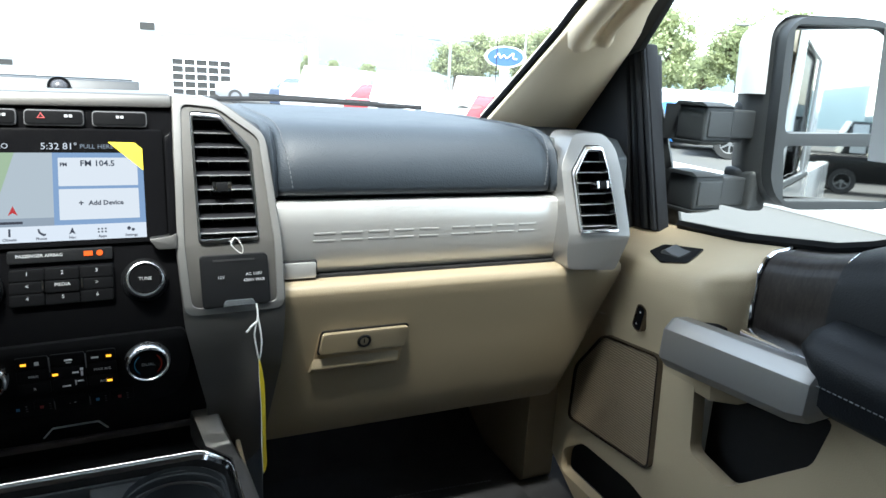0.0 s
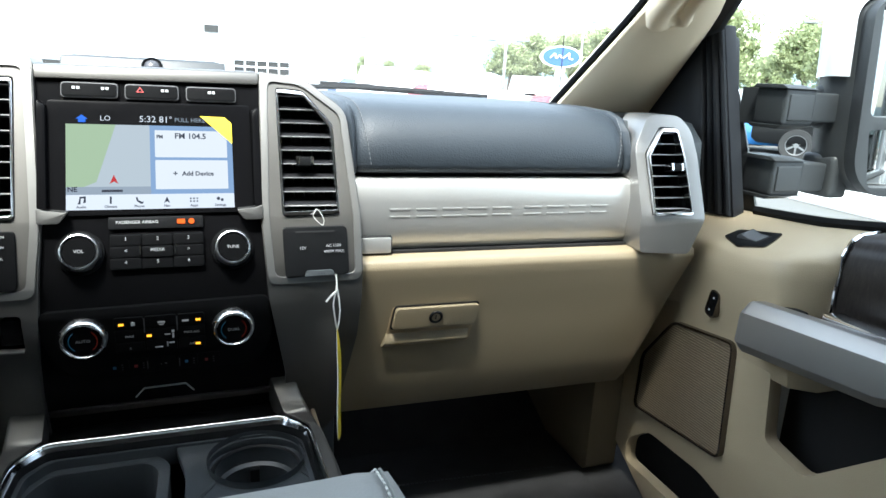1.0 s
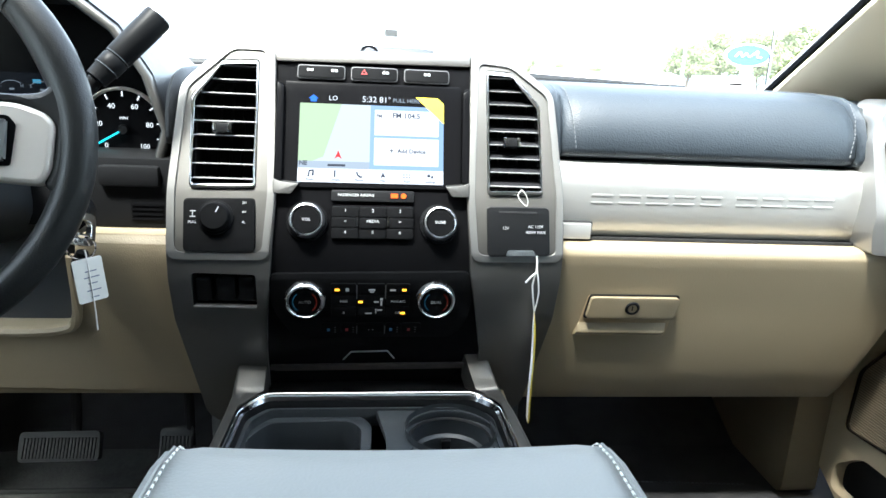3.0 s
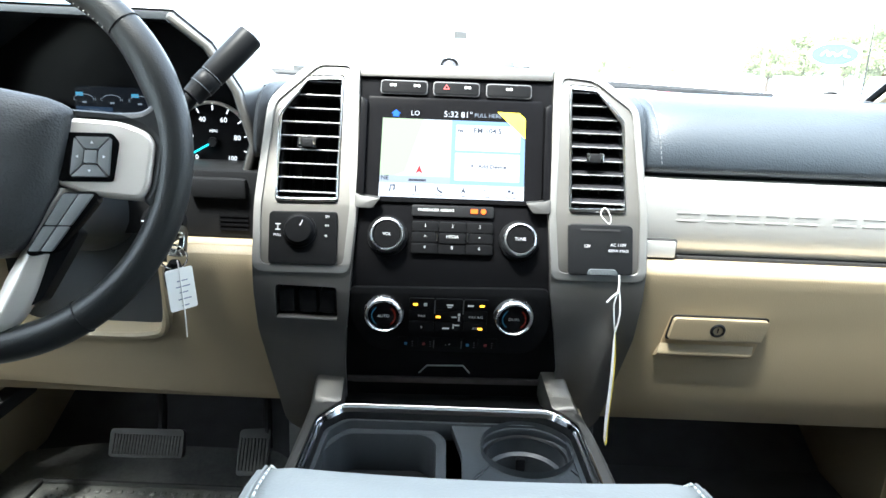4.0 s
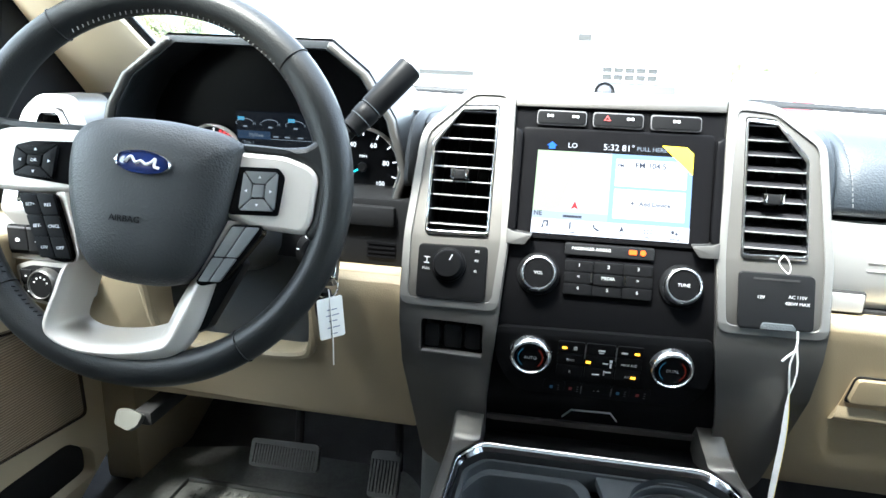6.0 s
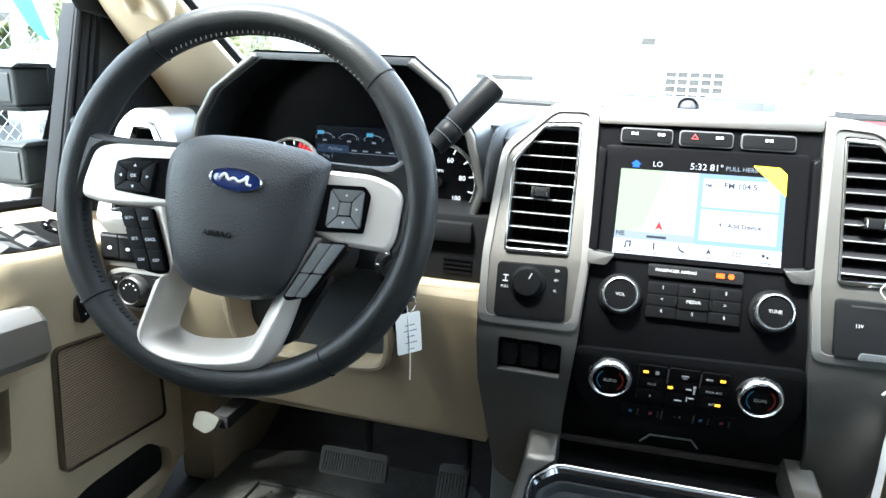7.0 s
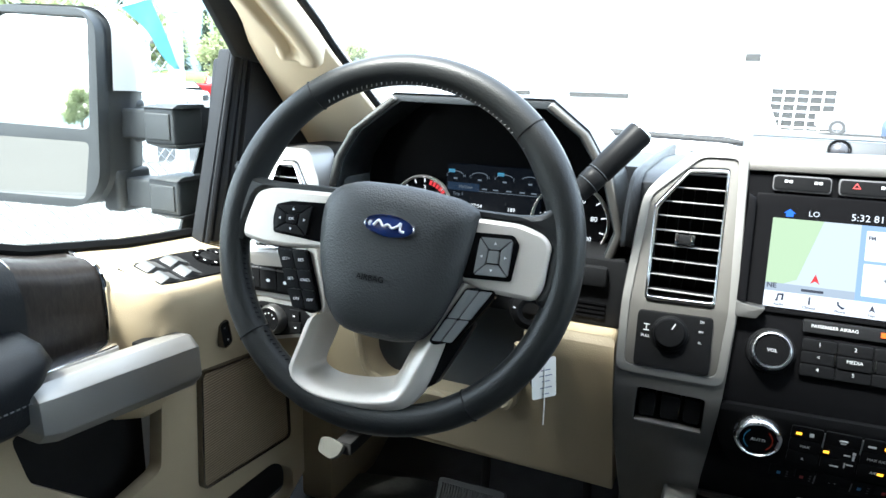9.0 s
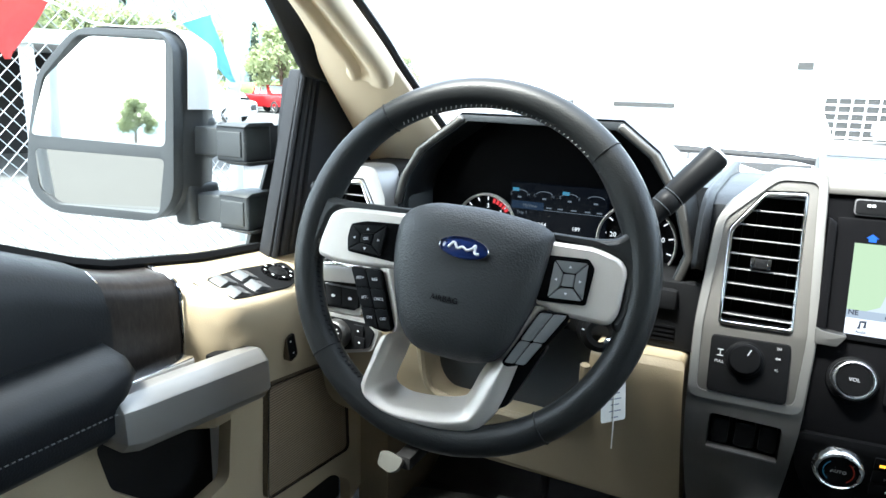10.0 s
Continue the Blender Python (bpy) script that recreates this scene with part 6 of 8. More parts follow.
def door(s):
    d = thing("door_1" if s < 0 else "door_2", (sx(s, 0.9), -0.2, 0.9), "closed truck door with tan panel, dark wood trim and silver pull", "door", kind="structure")
    ring = []
    for y, xi in ((0.17, 0.815), (0.06, 0.785), (-0.02, 0.772), (-0.075, 0.767), (-0.118, 0.766), (-0.136, 0.769), (-0.150, 0.786), (-0.172, 0.826)):
        z = sill_z(y)
        ring.append([(sx(s, x), y, q) for x, q in ((0.96, z), (0.88, z), (xi + 0.030, z - 0.0265), (xi + 0.009, z - 0.034), (xi + 0.001, z - 0.043), (xi - 0.001, z - 0.066), (xi + 0.004, 1.345), (max(0.789, xi), 1.30), (max(0.797, xi), 1.24), (0.96, 1.24))])
    part("upper_panel", loft(ring), M_TANDOOR, d, smooth=55)
    pocket = rounded([(-0.116, 1.300), (-0.131, 1.150), (-0.20, 1.135), (-0.310, 1.235), (-0.325, 1.300)], 0.012, 3)
    low_pocket = rounded([(0.165, 0.985), (0.11, 1.028), (-0.02, 1.030), (-0.10, 1.010), (-0.35, 0.99), (-0.35, 0.94), (0.165, 0.94)], 0.015, 3)
    part("lower_panel", yz_plate(s, [(0.235, 1.262), (0.06, 1.285), (-0.12, 1.318), (-0.95, 1.318), (-0.95, 0.90), (0.10, 0.90), (0.20, 0.96), (0.235, 1.02)], [pocket, low_pocket], 0.796, 0.818, 0.005), M_TANDOOR, d, smooth=40)
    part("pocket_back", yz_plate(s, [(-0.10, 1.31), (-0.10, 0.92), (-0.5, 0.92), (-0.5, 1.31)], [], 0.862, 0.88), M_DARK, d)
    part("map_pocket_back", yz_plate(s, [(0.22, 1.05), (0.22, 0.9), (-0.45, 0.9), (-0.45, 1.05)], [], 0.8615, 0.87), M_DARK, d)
    # loudspeaker grille
    spk = [(-0.056, 1.268), (0.078, 1.252), (0.146, 1.165), (0.150, 1.060), (-0.066, 1.080)]
    g_, c_ = grow(spk, -0.005)
    spi = [(p[0] + c_.x, p[1] + c_.y) for p in g_]
    gr = part("speaker_grille", yz_plate(s, rounded(spi, 0.012), [], 0.790, 0.80), M_GRILLE, d, "tan perforated loudspeaker grille")
    part("grille_frame", yz_plate(s, rounded(spk, 0.014), [rounded(spi, 0.012)], 0.786, 0.80, 0.0015), M_DKCHROME, gr)
    # wood band with chrome edges
    def band(y0, y1, prof):
        return loft([[(sx(s, x), y, sill_z(y) + dz if dz > -0.5 else q) for x, dz, q in prof] for y in np.linspace(y0, y1, 6)])
    wood = [(0.96, 0, 0), (0.885, 0.0, 0), (0.850, -0.003, 0), (0.834, -0.012, 0), (0.826, -0.030, 0), (0.824, -0.07, 0), (0.826, -1, 1.33), (0.96, -1, 1.33)]
    part("wood_trim", band(-0.171, -0.281, wood), M_WOOD, d, "dark glossy wood trim", 60)
    for y in (-0.1705, -0.2815):
        part("chrome_edge", tube([(sx(s, x - 0.002), y, sill_z(y) + dz + 0.001) for x, dz, q in wood[1:6]] + [(sx(s, 0.824), y, 1.34)], 0.0028, 6), M_CHROME, d)
    lea = [(0.96, 0.0, 0), (0.885, 0.006, 0), (0.845, 0.002, 0), (0.818, -0.014, 0), (0.806, -0.045, 0), (0.806, -1, 1.40), (0.96, -1, 1.40)]
    part("leather_bolster", loft([[(sx(s, x), y, sill_z(y) + dz if dz > -0.5 else q) for x, dz, q in lea] for y in (-0.284, -0.31, -0.36, -0.42, -0.5, -0.7, -0.95)]), M_BOLSTER, d, "black leather upper bolster", 60)
    pad_ = [(0.90, 1.412), (0.80, 1.412), (0.765, 1.404), (0.748, 1.388), (0.744, 1.366), (0.748, 1.358), (0.748, 1.332), (0.760, 1.320), (0.90, 1.320)]
    rings_ = []
    for y, k in ((-0.292, 0.90), (-0.297, 0.97), (-0.31, 1.0), (-0.34, 1.0), (-0.5, 1.0), (-0.95, 1.0)):
        rings_.append([(sx(s, 0.90 + (x - 0.90) * k), y - (0.018 if x < 0.76 and z < 1.37 else 0), 1.366 + (z - 1.366) * k) for x, z in pad_])
    ap = part("arm_pad", loft(rings_), M_BOLSTER, d, "black leather arm pad", 60)
    stitches([(sx(s, 0.7445), y, 1.3545) for y in np.linspace(-0.33, -0.62, 8)], ap, 0.0009, 0.0062, 0.4)
    # pull handle
    prof = [(0.772, 0.034), (0.748, 0.036), (0.735, 0.020), (0.733, -0.022), (0.744, -0.036), (0.772, -0.034)]
    rings_ = []
    for y, zc, k, dx in ((-0.098, 1.314, 0.55, 0.016), (-0.106, 1.317, 0.92, 0.003), (-0.114, 1.319, 1.0, 0.0), (-0.20, 1.327, 0.98, -0.002), (-0.308, 1.335, 0.95, 0.0), (-0.326, 1.337, 0.86, 0.004), (-0.334, 1.337, 0.62, 0.018)):
        rings_.append([(sx(s, x + dx), y, zc + q * k) for x, q in prof])
    part("pull_handle", bev(loft(rings_), 0.0016, 2, 20), M_BEZEL, d, "satin silver pull handle", 18)
    for y0, y1 in ((-0.135, -0.105), (-0.325, -0.30)):
        part("handle_mount", box(min(sx(s, 0.75), sx(s, 0.80)), max(sx(s, 0.75), sx(s, 0.80)), y0, y1, 1.305, 1.345, 0.004), M_BLACK, d)
    part("handle_notch", box(min(sx(s, 0.750), sx(s, 0.792)), max(sx(s, 0.750), sx(s, 0.792)), -0.166, -0.138, 1.325, 1.354, 0.004), M_BLACK, d)
    part("release_lever", box(min(sx(s, 0.776), sx(s, 0.806)), max(sx(s, 0.776), sx(s, 0.806)), -0.300, -0.195, 1.340, 1.366, 0.005), M_CHROME, d)
    # lock buttons
    key_ = [(-0.0215, 1.330), (-0.006, 1.333), (0.002, 1.297), (-0.0145, 1.292)]
    rim_ = rounded([(-0.0235, 1.3325), (-0.004, 1.336), (0.0045, 1.2955), (-0.0155, 1.2890)], 0.008)
    lk_ = part("lock_switch", yz_plate(s, rounded(key_, 0.006), [], 0.7805, 0.80, 0.001), M_KEY, d)
    part("switch_rim", yz_plate(s, rim_, [rounded(key_, 0.006)], 0.7785, 0.80, 0.0008), M_DKCHROME, lk_)
    for z in (1.322, 1.302):
        part("lock_symbol", box(min(sx(s, 0.7797), sx(s, 0.7807)), max(sx(s, 0.7797), sx(s, 0.7807)), -0.0115 + (1.322 - z) * 0.3, -0.0095 + (1.322 - z) * 0.3, z - 0.0011, z + 0.0011), M_WHITE, lk_)
    # window frame, sill seal, sail panel
    def lean(bm):
        for v in bm.verts:
            if v.co.z > 1.45:
                v.co.x -= s * 0.16 * (v.co.z - 1.45)
        return bm
    cy, fy = s * 0.012, (0.008 if s > 0 else -0.017)
    part("glass_channel", lean(yz_plate(s, [(0.050 + cy, 1.425), (0.150, 1.415), (0.150, 1.72), (0.086 + cy, 1.722)], [], 0.862, 0.885, 0.004)), M_FRAME, d)
    for y0, y1, r in ((0.060, 0.091, 0.005), (0.078, 0.103, 0.007), (0.099, 0.117, 0.005)):
        part("channel_rib", lean(tube([(sx(s, 0.860), y0 + cy, 1.43), (sx(s, 0.860), y1 + cy, 1.715)], r, 8)), M_FRAME, d)
    part("mirror_foot", bev(loft([[(sx(s, x), y, z) for y, z in ((y0 + cy, 1.42), (y1 + cy, 1.53), (y2 + cy, 1.62), (y3 + cy, 1.705), (0.44, 1.60), (0.44, 1.42))] for x, y0, y1, y2, y3 in ((0.915, 0.053, 0.097, 0.136, 0.190), (0.945, 0.081, 0.127, 0.168, 0.226), (0.962, 0.110, 0.154, 0.190, 0.25))]), 0.006, 2, 30), M_SHELL, d)
    part("sail_panel", lean(yz_plate(s, [(0.112 + cy, 1.415), (0.44, 1.40), (0.44, 1.56), (0.33, 1.618), (0.20, 1.685), (0.124 + cy, 1.712)], [], 0.852, 0.93, 0.008)), M_FRAME, d)
    part("upper_frame", lean(yz_plate(s, [(0.46, 1.53), (0.205, 1.68), (0.130, 1.704), (0.083 + cy, 1.712), (0.0 + fy, 1.800), (-0.13 + fy, 1.925), (-0.72, 1.945), (-0.72, 2.0), (-0.16, 2.0), (0.13, 1.845), (0.32, 1.71), (0.47, 1.59)], [], 0.845, 0.857, 0.004)), M_FRAME, d)
    part("rear_post", lean(yz_plate(s, [(-0.66, 1.50), (-0.78, 1.50), (-0.78, 1.96), (-0.66, 1.96)], [], 0.84, 0.93, 0.008)), M_FRAME, d)
    part("sill_seal", tube([(sx(s, 0.893), y, sill_z(y) + 0.006) for y in np.linspace(0.05, -0.72, 18)], 0.008, 6), M_BLACK, d)
    gl = part("window_glass", lean(yz_plate(s, [(0.06, 1.43), (0.17, 1.72), (-0.10, 1.93), (-0.70, 1.945), (-0.70, 1.50), (-0.4, 1.50), (-0.25, 1.45)], [], 0.902, 0.906)), M_GLASS, d)
    gl.visible_shadow = False
    part("outer_skin", yz_plate(s, rounded([(0.62, 1.42), (-0.80, 1.43), (-0.80, 0.55), (0.62, 0.55)], 0.03), [], 0.965, 1.0, 0.012), M_PAINT, d, "white painted outer door skin")
    # rear door skin outside, and the bed's side behind it
    part("rear_skin", yz_plate(s, [(-0.81, 0.55), (-2.14, 0.55), (-2.14, 1.93), (-0.92, 1.95), (-0.81, 1.45)], [[(-0.98, 1.46), (-1.85, 1.46), (-1.80, 1.86), (-1.0, 1.86)]], 0.985, 1.0, 0.006), M_PAINT, d, "white painted rear door skin")
    part("window_line", tube([(sx(s, 0.995), y, 1.445) for y in (-0.8, -1.2, -1.6, -2.1)], 0.012, 6), M_FRAME, d)
    part("door_seam", box(min(sx(s, 0.998), sx(s, 1.0035)), max(sx(s, 0.998), sx(s, 1.0035)), -0.812, -0.80, 0.6, 1.43), M_DARK, d)
    part("door_grip", box(min(sx(s, 0.99), sx(s, 1.035)), max(sx(s, 0.99), sx(s, 1.035)), -0.72, -0.50, 1.30, 1.335, 0.012), M_CHROME, d)
    return d


door_l, door_r = door(-1), door(1)


# sunlight on the driver's mat is put into this lighter, speckled rubber
M_MAT = mat("sunlit_rubber", (0.095, 0.098, 0.092), 0.55, grain=0.9, gscale=260, var=0.35, vscale=40, fine=0.35)
# switch plates on the door tops
def on_sill(s, y, x, up=0.0):
    """A pose on the sloping top of a door panel."""
    return pose(sx(s, x), y, sill_z(y) + 0.0005 - 0.33 * max(0.0, 0.88 - x) + up, 0, s * -18, 0) @ pose(0, 0, 0, -5)


SWP = [(-0.010, 0.042), (0.018, 0.042), (0.030, -0.026), (0.007, -0.036), (-0.017, -0.043), (-0.031, -0.006)]
pmx_ = on_sill(1, -0.032, 0.811, -0.0012)
sw = part("switch_plate", flat(rounded(SWP, 0.006), [], 0.0025, -0.012, 0.001), M_BLACK, door_r, "black window switch plate", at=pmx_)
part("plate_rim", flat(rounded([(p[0] * 1.06, p[1] * 1.05) for p in SWP], 0.006), [rounded(SWP, 0.006)], 0.0018, -0.01), M_DKCHROME, sw, at=pmx_)
part("switch_well", flat(rounded([(-0.013, 0.022), (0.016, 0.022), (0.016, -0.024), (-0.013, -0.024)], 0.004), [], 0.0030, 0.0), M_DARK, sw, at=pmx_)
part("window_switch", bev(loft([[(x, y, z) for x, z in ((-0.011, 0.0), (-0.010, h), (0.013, h), (0.014, 0.0))] for y, h in ((0.018, 0.006), (0.008, 0.0105), (-0.004, 0.005), (-0.020, 0.004))]), 0.0012, 2, 30), M_SWITCH, sw, at=pmx_)
dm = on_sill(-1, -0.046, 0.812, -0.0012)
swd = part("switch_plate", flat(rounded([(-0.028, -0.096), (0.031, -0.086), (0.033, 0.036), (0.018, 0.080), (-0.006, 0.094), (-0.033, 0.100), (-0.038, 0.006)], [0.004, 0.010, 0.012, 0.012, 0.01, 0.01, 0.02]), [], 0.0025, -0.016, 0.001), M_BLACK, door_l, "black window and mirror switch plate", at=dm)
for x, y in ((-0.013, -0.052), (0.018, -0.058), (-0.016, -0.008), (0.015, -0.014)):
    part("switch_well", flat(rounded([(x - 0.014, y + 0.020), (x + 0.014, y + 0.020), (x + 0.014, y - 0.020), (x - 0.014, y - 0.020)], 0.004), [], 0.0030, 0.0), M_DARK, swd, at=dm)
    part("window_switch", bev(loft([[(x + a, y + q, z) for a, z in ((-0.0120, 0.001), (-0.0110, h), (0.0110, h), (0.0120, 0.001))] for q, h in ((-0.017, 0.004), (-0.004, 0.0105), (0.008, 0.006), (0.017, 0.004))]), 0.0012, 2, 30), M_SWITCH, swd, at=dm)
dmd = dm @ pose(-0.006, 0.054, 0.0025)
part("mirror_dial", turned([(0, -0.006), (0.012, -0.006), (0.0145, -0.004), (0.015, 0.002)], 28), M_BLACK, swd, at=dmd @ pose(0, 0, 0, -90))
for k in range(8):
    q0 = k * math.pi / 4
    part("dial_key", flat([(b * math.cos(q), b * math.sin(q)) for b, q in ((0.016, q0), (0.0255, q0), (0.0255, q0 + 0.66), (0.016, q0 + 0.66))], [], 0.004, -0.002, 0.001), M_GLOSS, swd, at=dmd)
    part("dial_mark", box(-0.0018, 0.0018, -0.0009, 0.0009, 0, 0.0006), M_WHITE, swd, at=dmd @ pose(0.021 * math.cos(q0 + 0.33), 0.021 * math.sin(q0 + 0.33), 0.0042))


# ---- towing mirrors ----
HEAD = [(-0.018, 1.512), (0.018, 1.474), (0.216, 1.478), (0.262, 1.516), (0.252, 1.590), (0.220, 1.706), (0.138, 1.778), (-0.012, 1.774), (-0.034, 1.752), (-0.028, 1.655)]
UPG = [(-0.022, 1.762), (0.134, 1.767), (0.208, 1.701), (0.242, 1.606), (-0.009, 1.597)]
LOG = [(-0.006, 1.578), (0.238, 1.584), (0.238, 1.516), (0.205, 1.492), (0.010, 1.488)]


def mirror(s):
    m = thing("towing_mirror", (sx(s, 1.0), 0.05, 1.5), "black telescoping towing mirror with white cap and two glasses", "mirror", "door mirrors")
    # local x runs outwards; the glass looks towards -y
    A = Matrix.Translation((sx(s, 1.04), 0, 0)) @ Matrix.Rotation(radians(-14) * s, 4, 'Z') @ Matrix.Diagonal((s, 1, 1, 1))
    head = part("bezel", plate(rounded(HEAD, 0.03, 4), [rounded(UPG, 0.012), rounded(LOG, 0.010)], -0.006, 0.022, 0.006, 3), M_SHELL, m, at=A)
    rings_ = []
    hl = rounded(HEAD, 0.03, 4)
    for k, y in ((1.0, 0.020), (1.0, 0.05), (0.93, 0.09), (0.78, 0.12), (0.5, 0.135)):
        rings_.append([(0.11 + (x - 0.11) * k - (0.020 * math.sin(math.pi * min(1, (y - 0.02) / 0.115)) if x < 0.06 else 0.0), y, 1.625 + (z - 1.625) * k) for x, z in hl])
    sb = loft(rings_, caps=False)
    sb.faces.new([v for v in sb.verts][-len(hl):])
    part("shell", sb, M_SHELL, m, smooth=60, at=A)
    cap = []
    top = [p for p in hl if p[1] > 1.645]
    for k, y in ((1.03, 0.022), (1.03, 0.05), (0.96, 0.093), (0.80, 0.125)):
        cap.append([(0.11 + (x - 0.11) * k - (0.022 * math.sin(math.pi * min(1, (y - 0.018) / 0.115)) if x < 0.06 else 0.0), y, 1.625 + (z - 1.625) * k) for x, z in top])
    part("white_cap", loft(cap, closed=False), M_PAINT, m, smooth=60, at=A)
    for nm, P, tilt, yaw in (("upper_glass", UPG, -1.0 if s > 0 else -2.2, 14 if s > 0 else 4), ("lower_glass", LOG, -1.7 if s > 0 else 3.0, 14 if s > 0 else 5)):
        cx_, cz_ = sum(p[0] for p in P) / len(P), sum(p[1] for p in P) / len(P)
        q = plate(rounded([(p[0] - cx_, p[1] - cz_) for p in P], 0.012), [], 0.0, 0.003)
        part(nm, q, M_MIRROR if nm == "upper_glass" else M_CONVEX, m, "mirror glass", smooth=0, at=A @ pose(cx_, 0.012 if s > 0 else 0.004, cz_, tilt, 0, -yaw))
    bx = lambda x0, x1, y0, y1, z0, z1, w: box(min(sx(s, x0), sx(s, x1)), max(sx(s, x0), sx(s, x1)), y0, y1, z0, z1, w, 3)
    for z in (1.607, 1.497):
        part("arm_socket", bx(1.020, 1.060, 0.032, 0.100, z - 0.034, z + 0.036, 0.010), M_SHELL, m)
        part("arm_slider", bx(0.955, 1.02, 0.045, 0.092, z - 0.024, z + 0.022, 0.004), M_SHELL, m)
        part("arm_sleeve", bx(0.902, 0.964, 0.038, 0.100, z - 0.030, z + 0.027, 0.006), M_SHELL, m)
        part("sleeve_panel", bx(0.909, 0.958, 0.0355, 0.05, z - 0.022, z + 0.018, 0.002), M_SHELL, m)
        for zz, up in ((z + 0.026, 1), (z - 0.029, -1)):
            cap_ = [[(sx(s, x), y, zz + up * h) for y, h in ((y0, 0.0), (y0 + 0.012, hh), (0.098, hh), (0.104, 0.0))] for x, y0, hh in ((0.898, 0.033, 0.006), (0.940, 0.034, 0.006), (0.966, 0.036, 0.002))]
            part("sleeve_edge", bev(loft(cap_), 0.002, 2, 30), M_SHELL, m)
        part("arm_root", loft([[(sx(s, x), y, q) for y, q in ((y0, z - h), (y0, z + 0.026), (0.14, z + 0.026), (0.14, z - h))] for x, y0, h in ((0.955, 0.060, 0.030), (0.93, 0.055, 0.031), (0.912, 0.052, 0.032))]), M_SHELL, m)
    return m


mirror(-1)
mirror(1)

# ---- driver's side of the dash: light switch, buttons, vent ----
ls = thing("light_switch_panel", (-0.76, 0.07, 1.31), "silver-edged light switch panel with a black dial", "switch panel")
for nm, ol, hh in (("key_row", [(-0.802, 1.419), (-0.700, 1.423), (-0.700, 1.364), (-0.802, 1.362)], 0.008), ("dial_plate", [(-0.792, 1.352), (-0.765, 1.361), (-0.690, 1.361), (-0.668, 1.345), (-0.680, 1.312), (-0.740, 1.297), (-0.782, 1.303)], 0.006)):
    pl = part("panel_plate", plate(rounded(ol, 0.008), [], 0.040, 0.075, 0.005, 3), M_SATIN, ls)
    part("panel_inset", plate(rounded(inset(ol, hh), 0.005), [], 0.0375, 0.07, 0.002), M_BLACK, pl)
dlm = pose(-0.740, 0.038, 1.331, -8)
dl = part("light_dial", turned([(0, -0.0150), (0.0165, -0.0150), (0.0175, -0.0140)], 32), M_KEY, ls, at=dlm)
part("dial_rim", turned([(0.0172, -0.0145), (0.0186, -0.0165), (0.0205, -0.0150), (0.0222, -0.010), (0.0235, 0.0)], 36), M_DKSILVER, dl, at=dlm)
for a in range(5):
    q = radians(20 + a * 35)
    part("dial_symbol", turned([(0, -0.0004), (0.0012, -0.0004), (0.0012, 0.0002)], 10), M_PRINT, dl, at=dlm @ pose(0.0105 * math.cos(q), -0.0152, 0.0105 * math.sin(q)))
for k in range(3):
    x0 = -0.792 + 0.0305 * k
    b = part("small_key", plate(rounded([(x0, 1.4095), (x0 + 0.029, 1.411), (x0 + 0.029, 1.377), (x0, 1.376)], 0.002), [], 0.0345, 0.06, 0.0015), M_BLACK, ls)
    part("key_lip", box(x0, x0 + 0.029, 0.0335, 0.037, 1.4065, 1.4095, 0.001), M_RIM, b)
    part("key_symbol", plate([(x0 + 0.011, 1.391), (x0 + 0.014, 1.3935), (x0 + 0.018, 1.392), (x0 + 0.0175, 1.389), (x0 + 0.013, 1.3885)], [], 0.0338, 0.0345), M_WHITE, b)
for x, z in ((-0.772, 1.340), (-0.770, 1.318), (-0.702, 1.342), (-0.700, 1.324)):
    b = part("small_key", box(x - 0.009, x + 0.009, 0.0345, 0.06, z - 0.009, z + 0.009, 0.0015), M_BLACK, ls)
    part("key_symbol", box(x - 0.0014, x + 0.0014, 0.0338, 0.0346, z - 0.001, z + 0.001), M_WHITE, b)

# ---- footwell ----
for s in (-1, 1):
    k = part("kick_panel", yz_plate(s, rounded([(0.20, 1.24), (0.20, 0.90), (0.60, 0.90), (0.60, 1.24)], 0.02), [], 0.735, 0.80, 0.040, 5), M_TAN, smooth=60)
    tagged(k, "tan plastic kick panel beside the footwell", "kick panel", "kick panels", "structure")
for s in (-1, 1):
    sl_ = part("door_sill", box(min(sx(s, 0.862), sx(s, 0.962)), max(sx(s, 0.862), sx(s, 0.962)), -0.9, 0.62, 0.868, 0.8985), M_BLACK)
    tagged(sl_, "black plastic sill under the front door", "sill", "door sills", "structure")
rel = thing("brake_release", (-0.675, 0.08, 1.09), "pale grey parking brake release lever", "lever")
part("lever_plate", plate(rounded([(-0.024, 0.009), (-0.007, 0.015), (0.023, 0.013), (0.021, -0.005), (0.009, -0.016), (-0.019, -0.013)], 0.006, 4), [], 0, 0.009, 0.003, 3), mat("pale_grey_plastic", (0.055, 0.057, 0.05), 0.6), rel, at=pose(-0.674, 0.082, 1.108, -35, 4, -10))
part("lever_bracket", box(-0.672, -0.642, 0.094, 0.20, 1.092, 1.116, 0.006), M_DARK, rel)


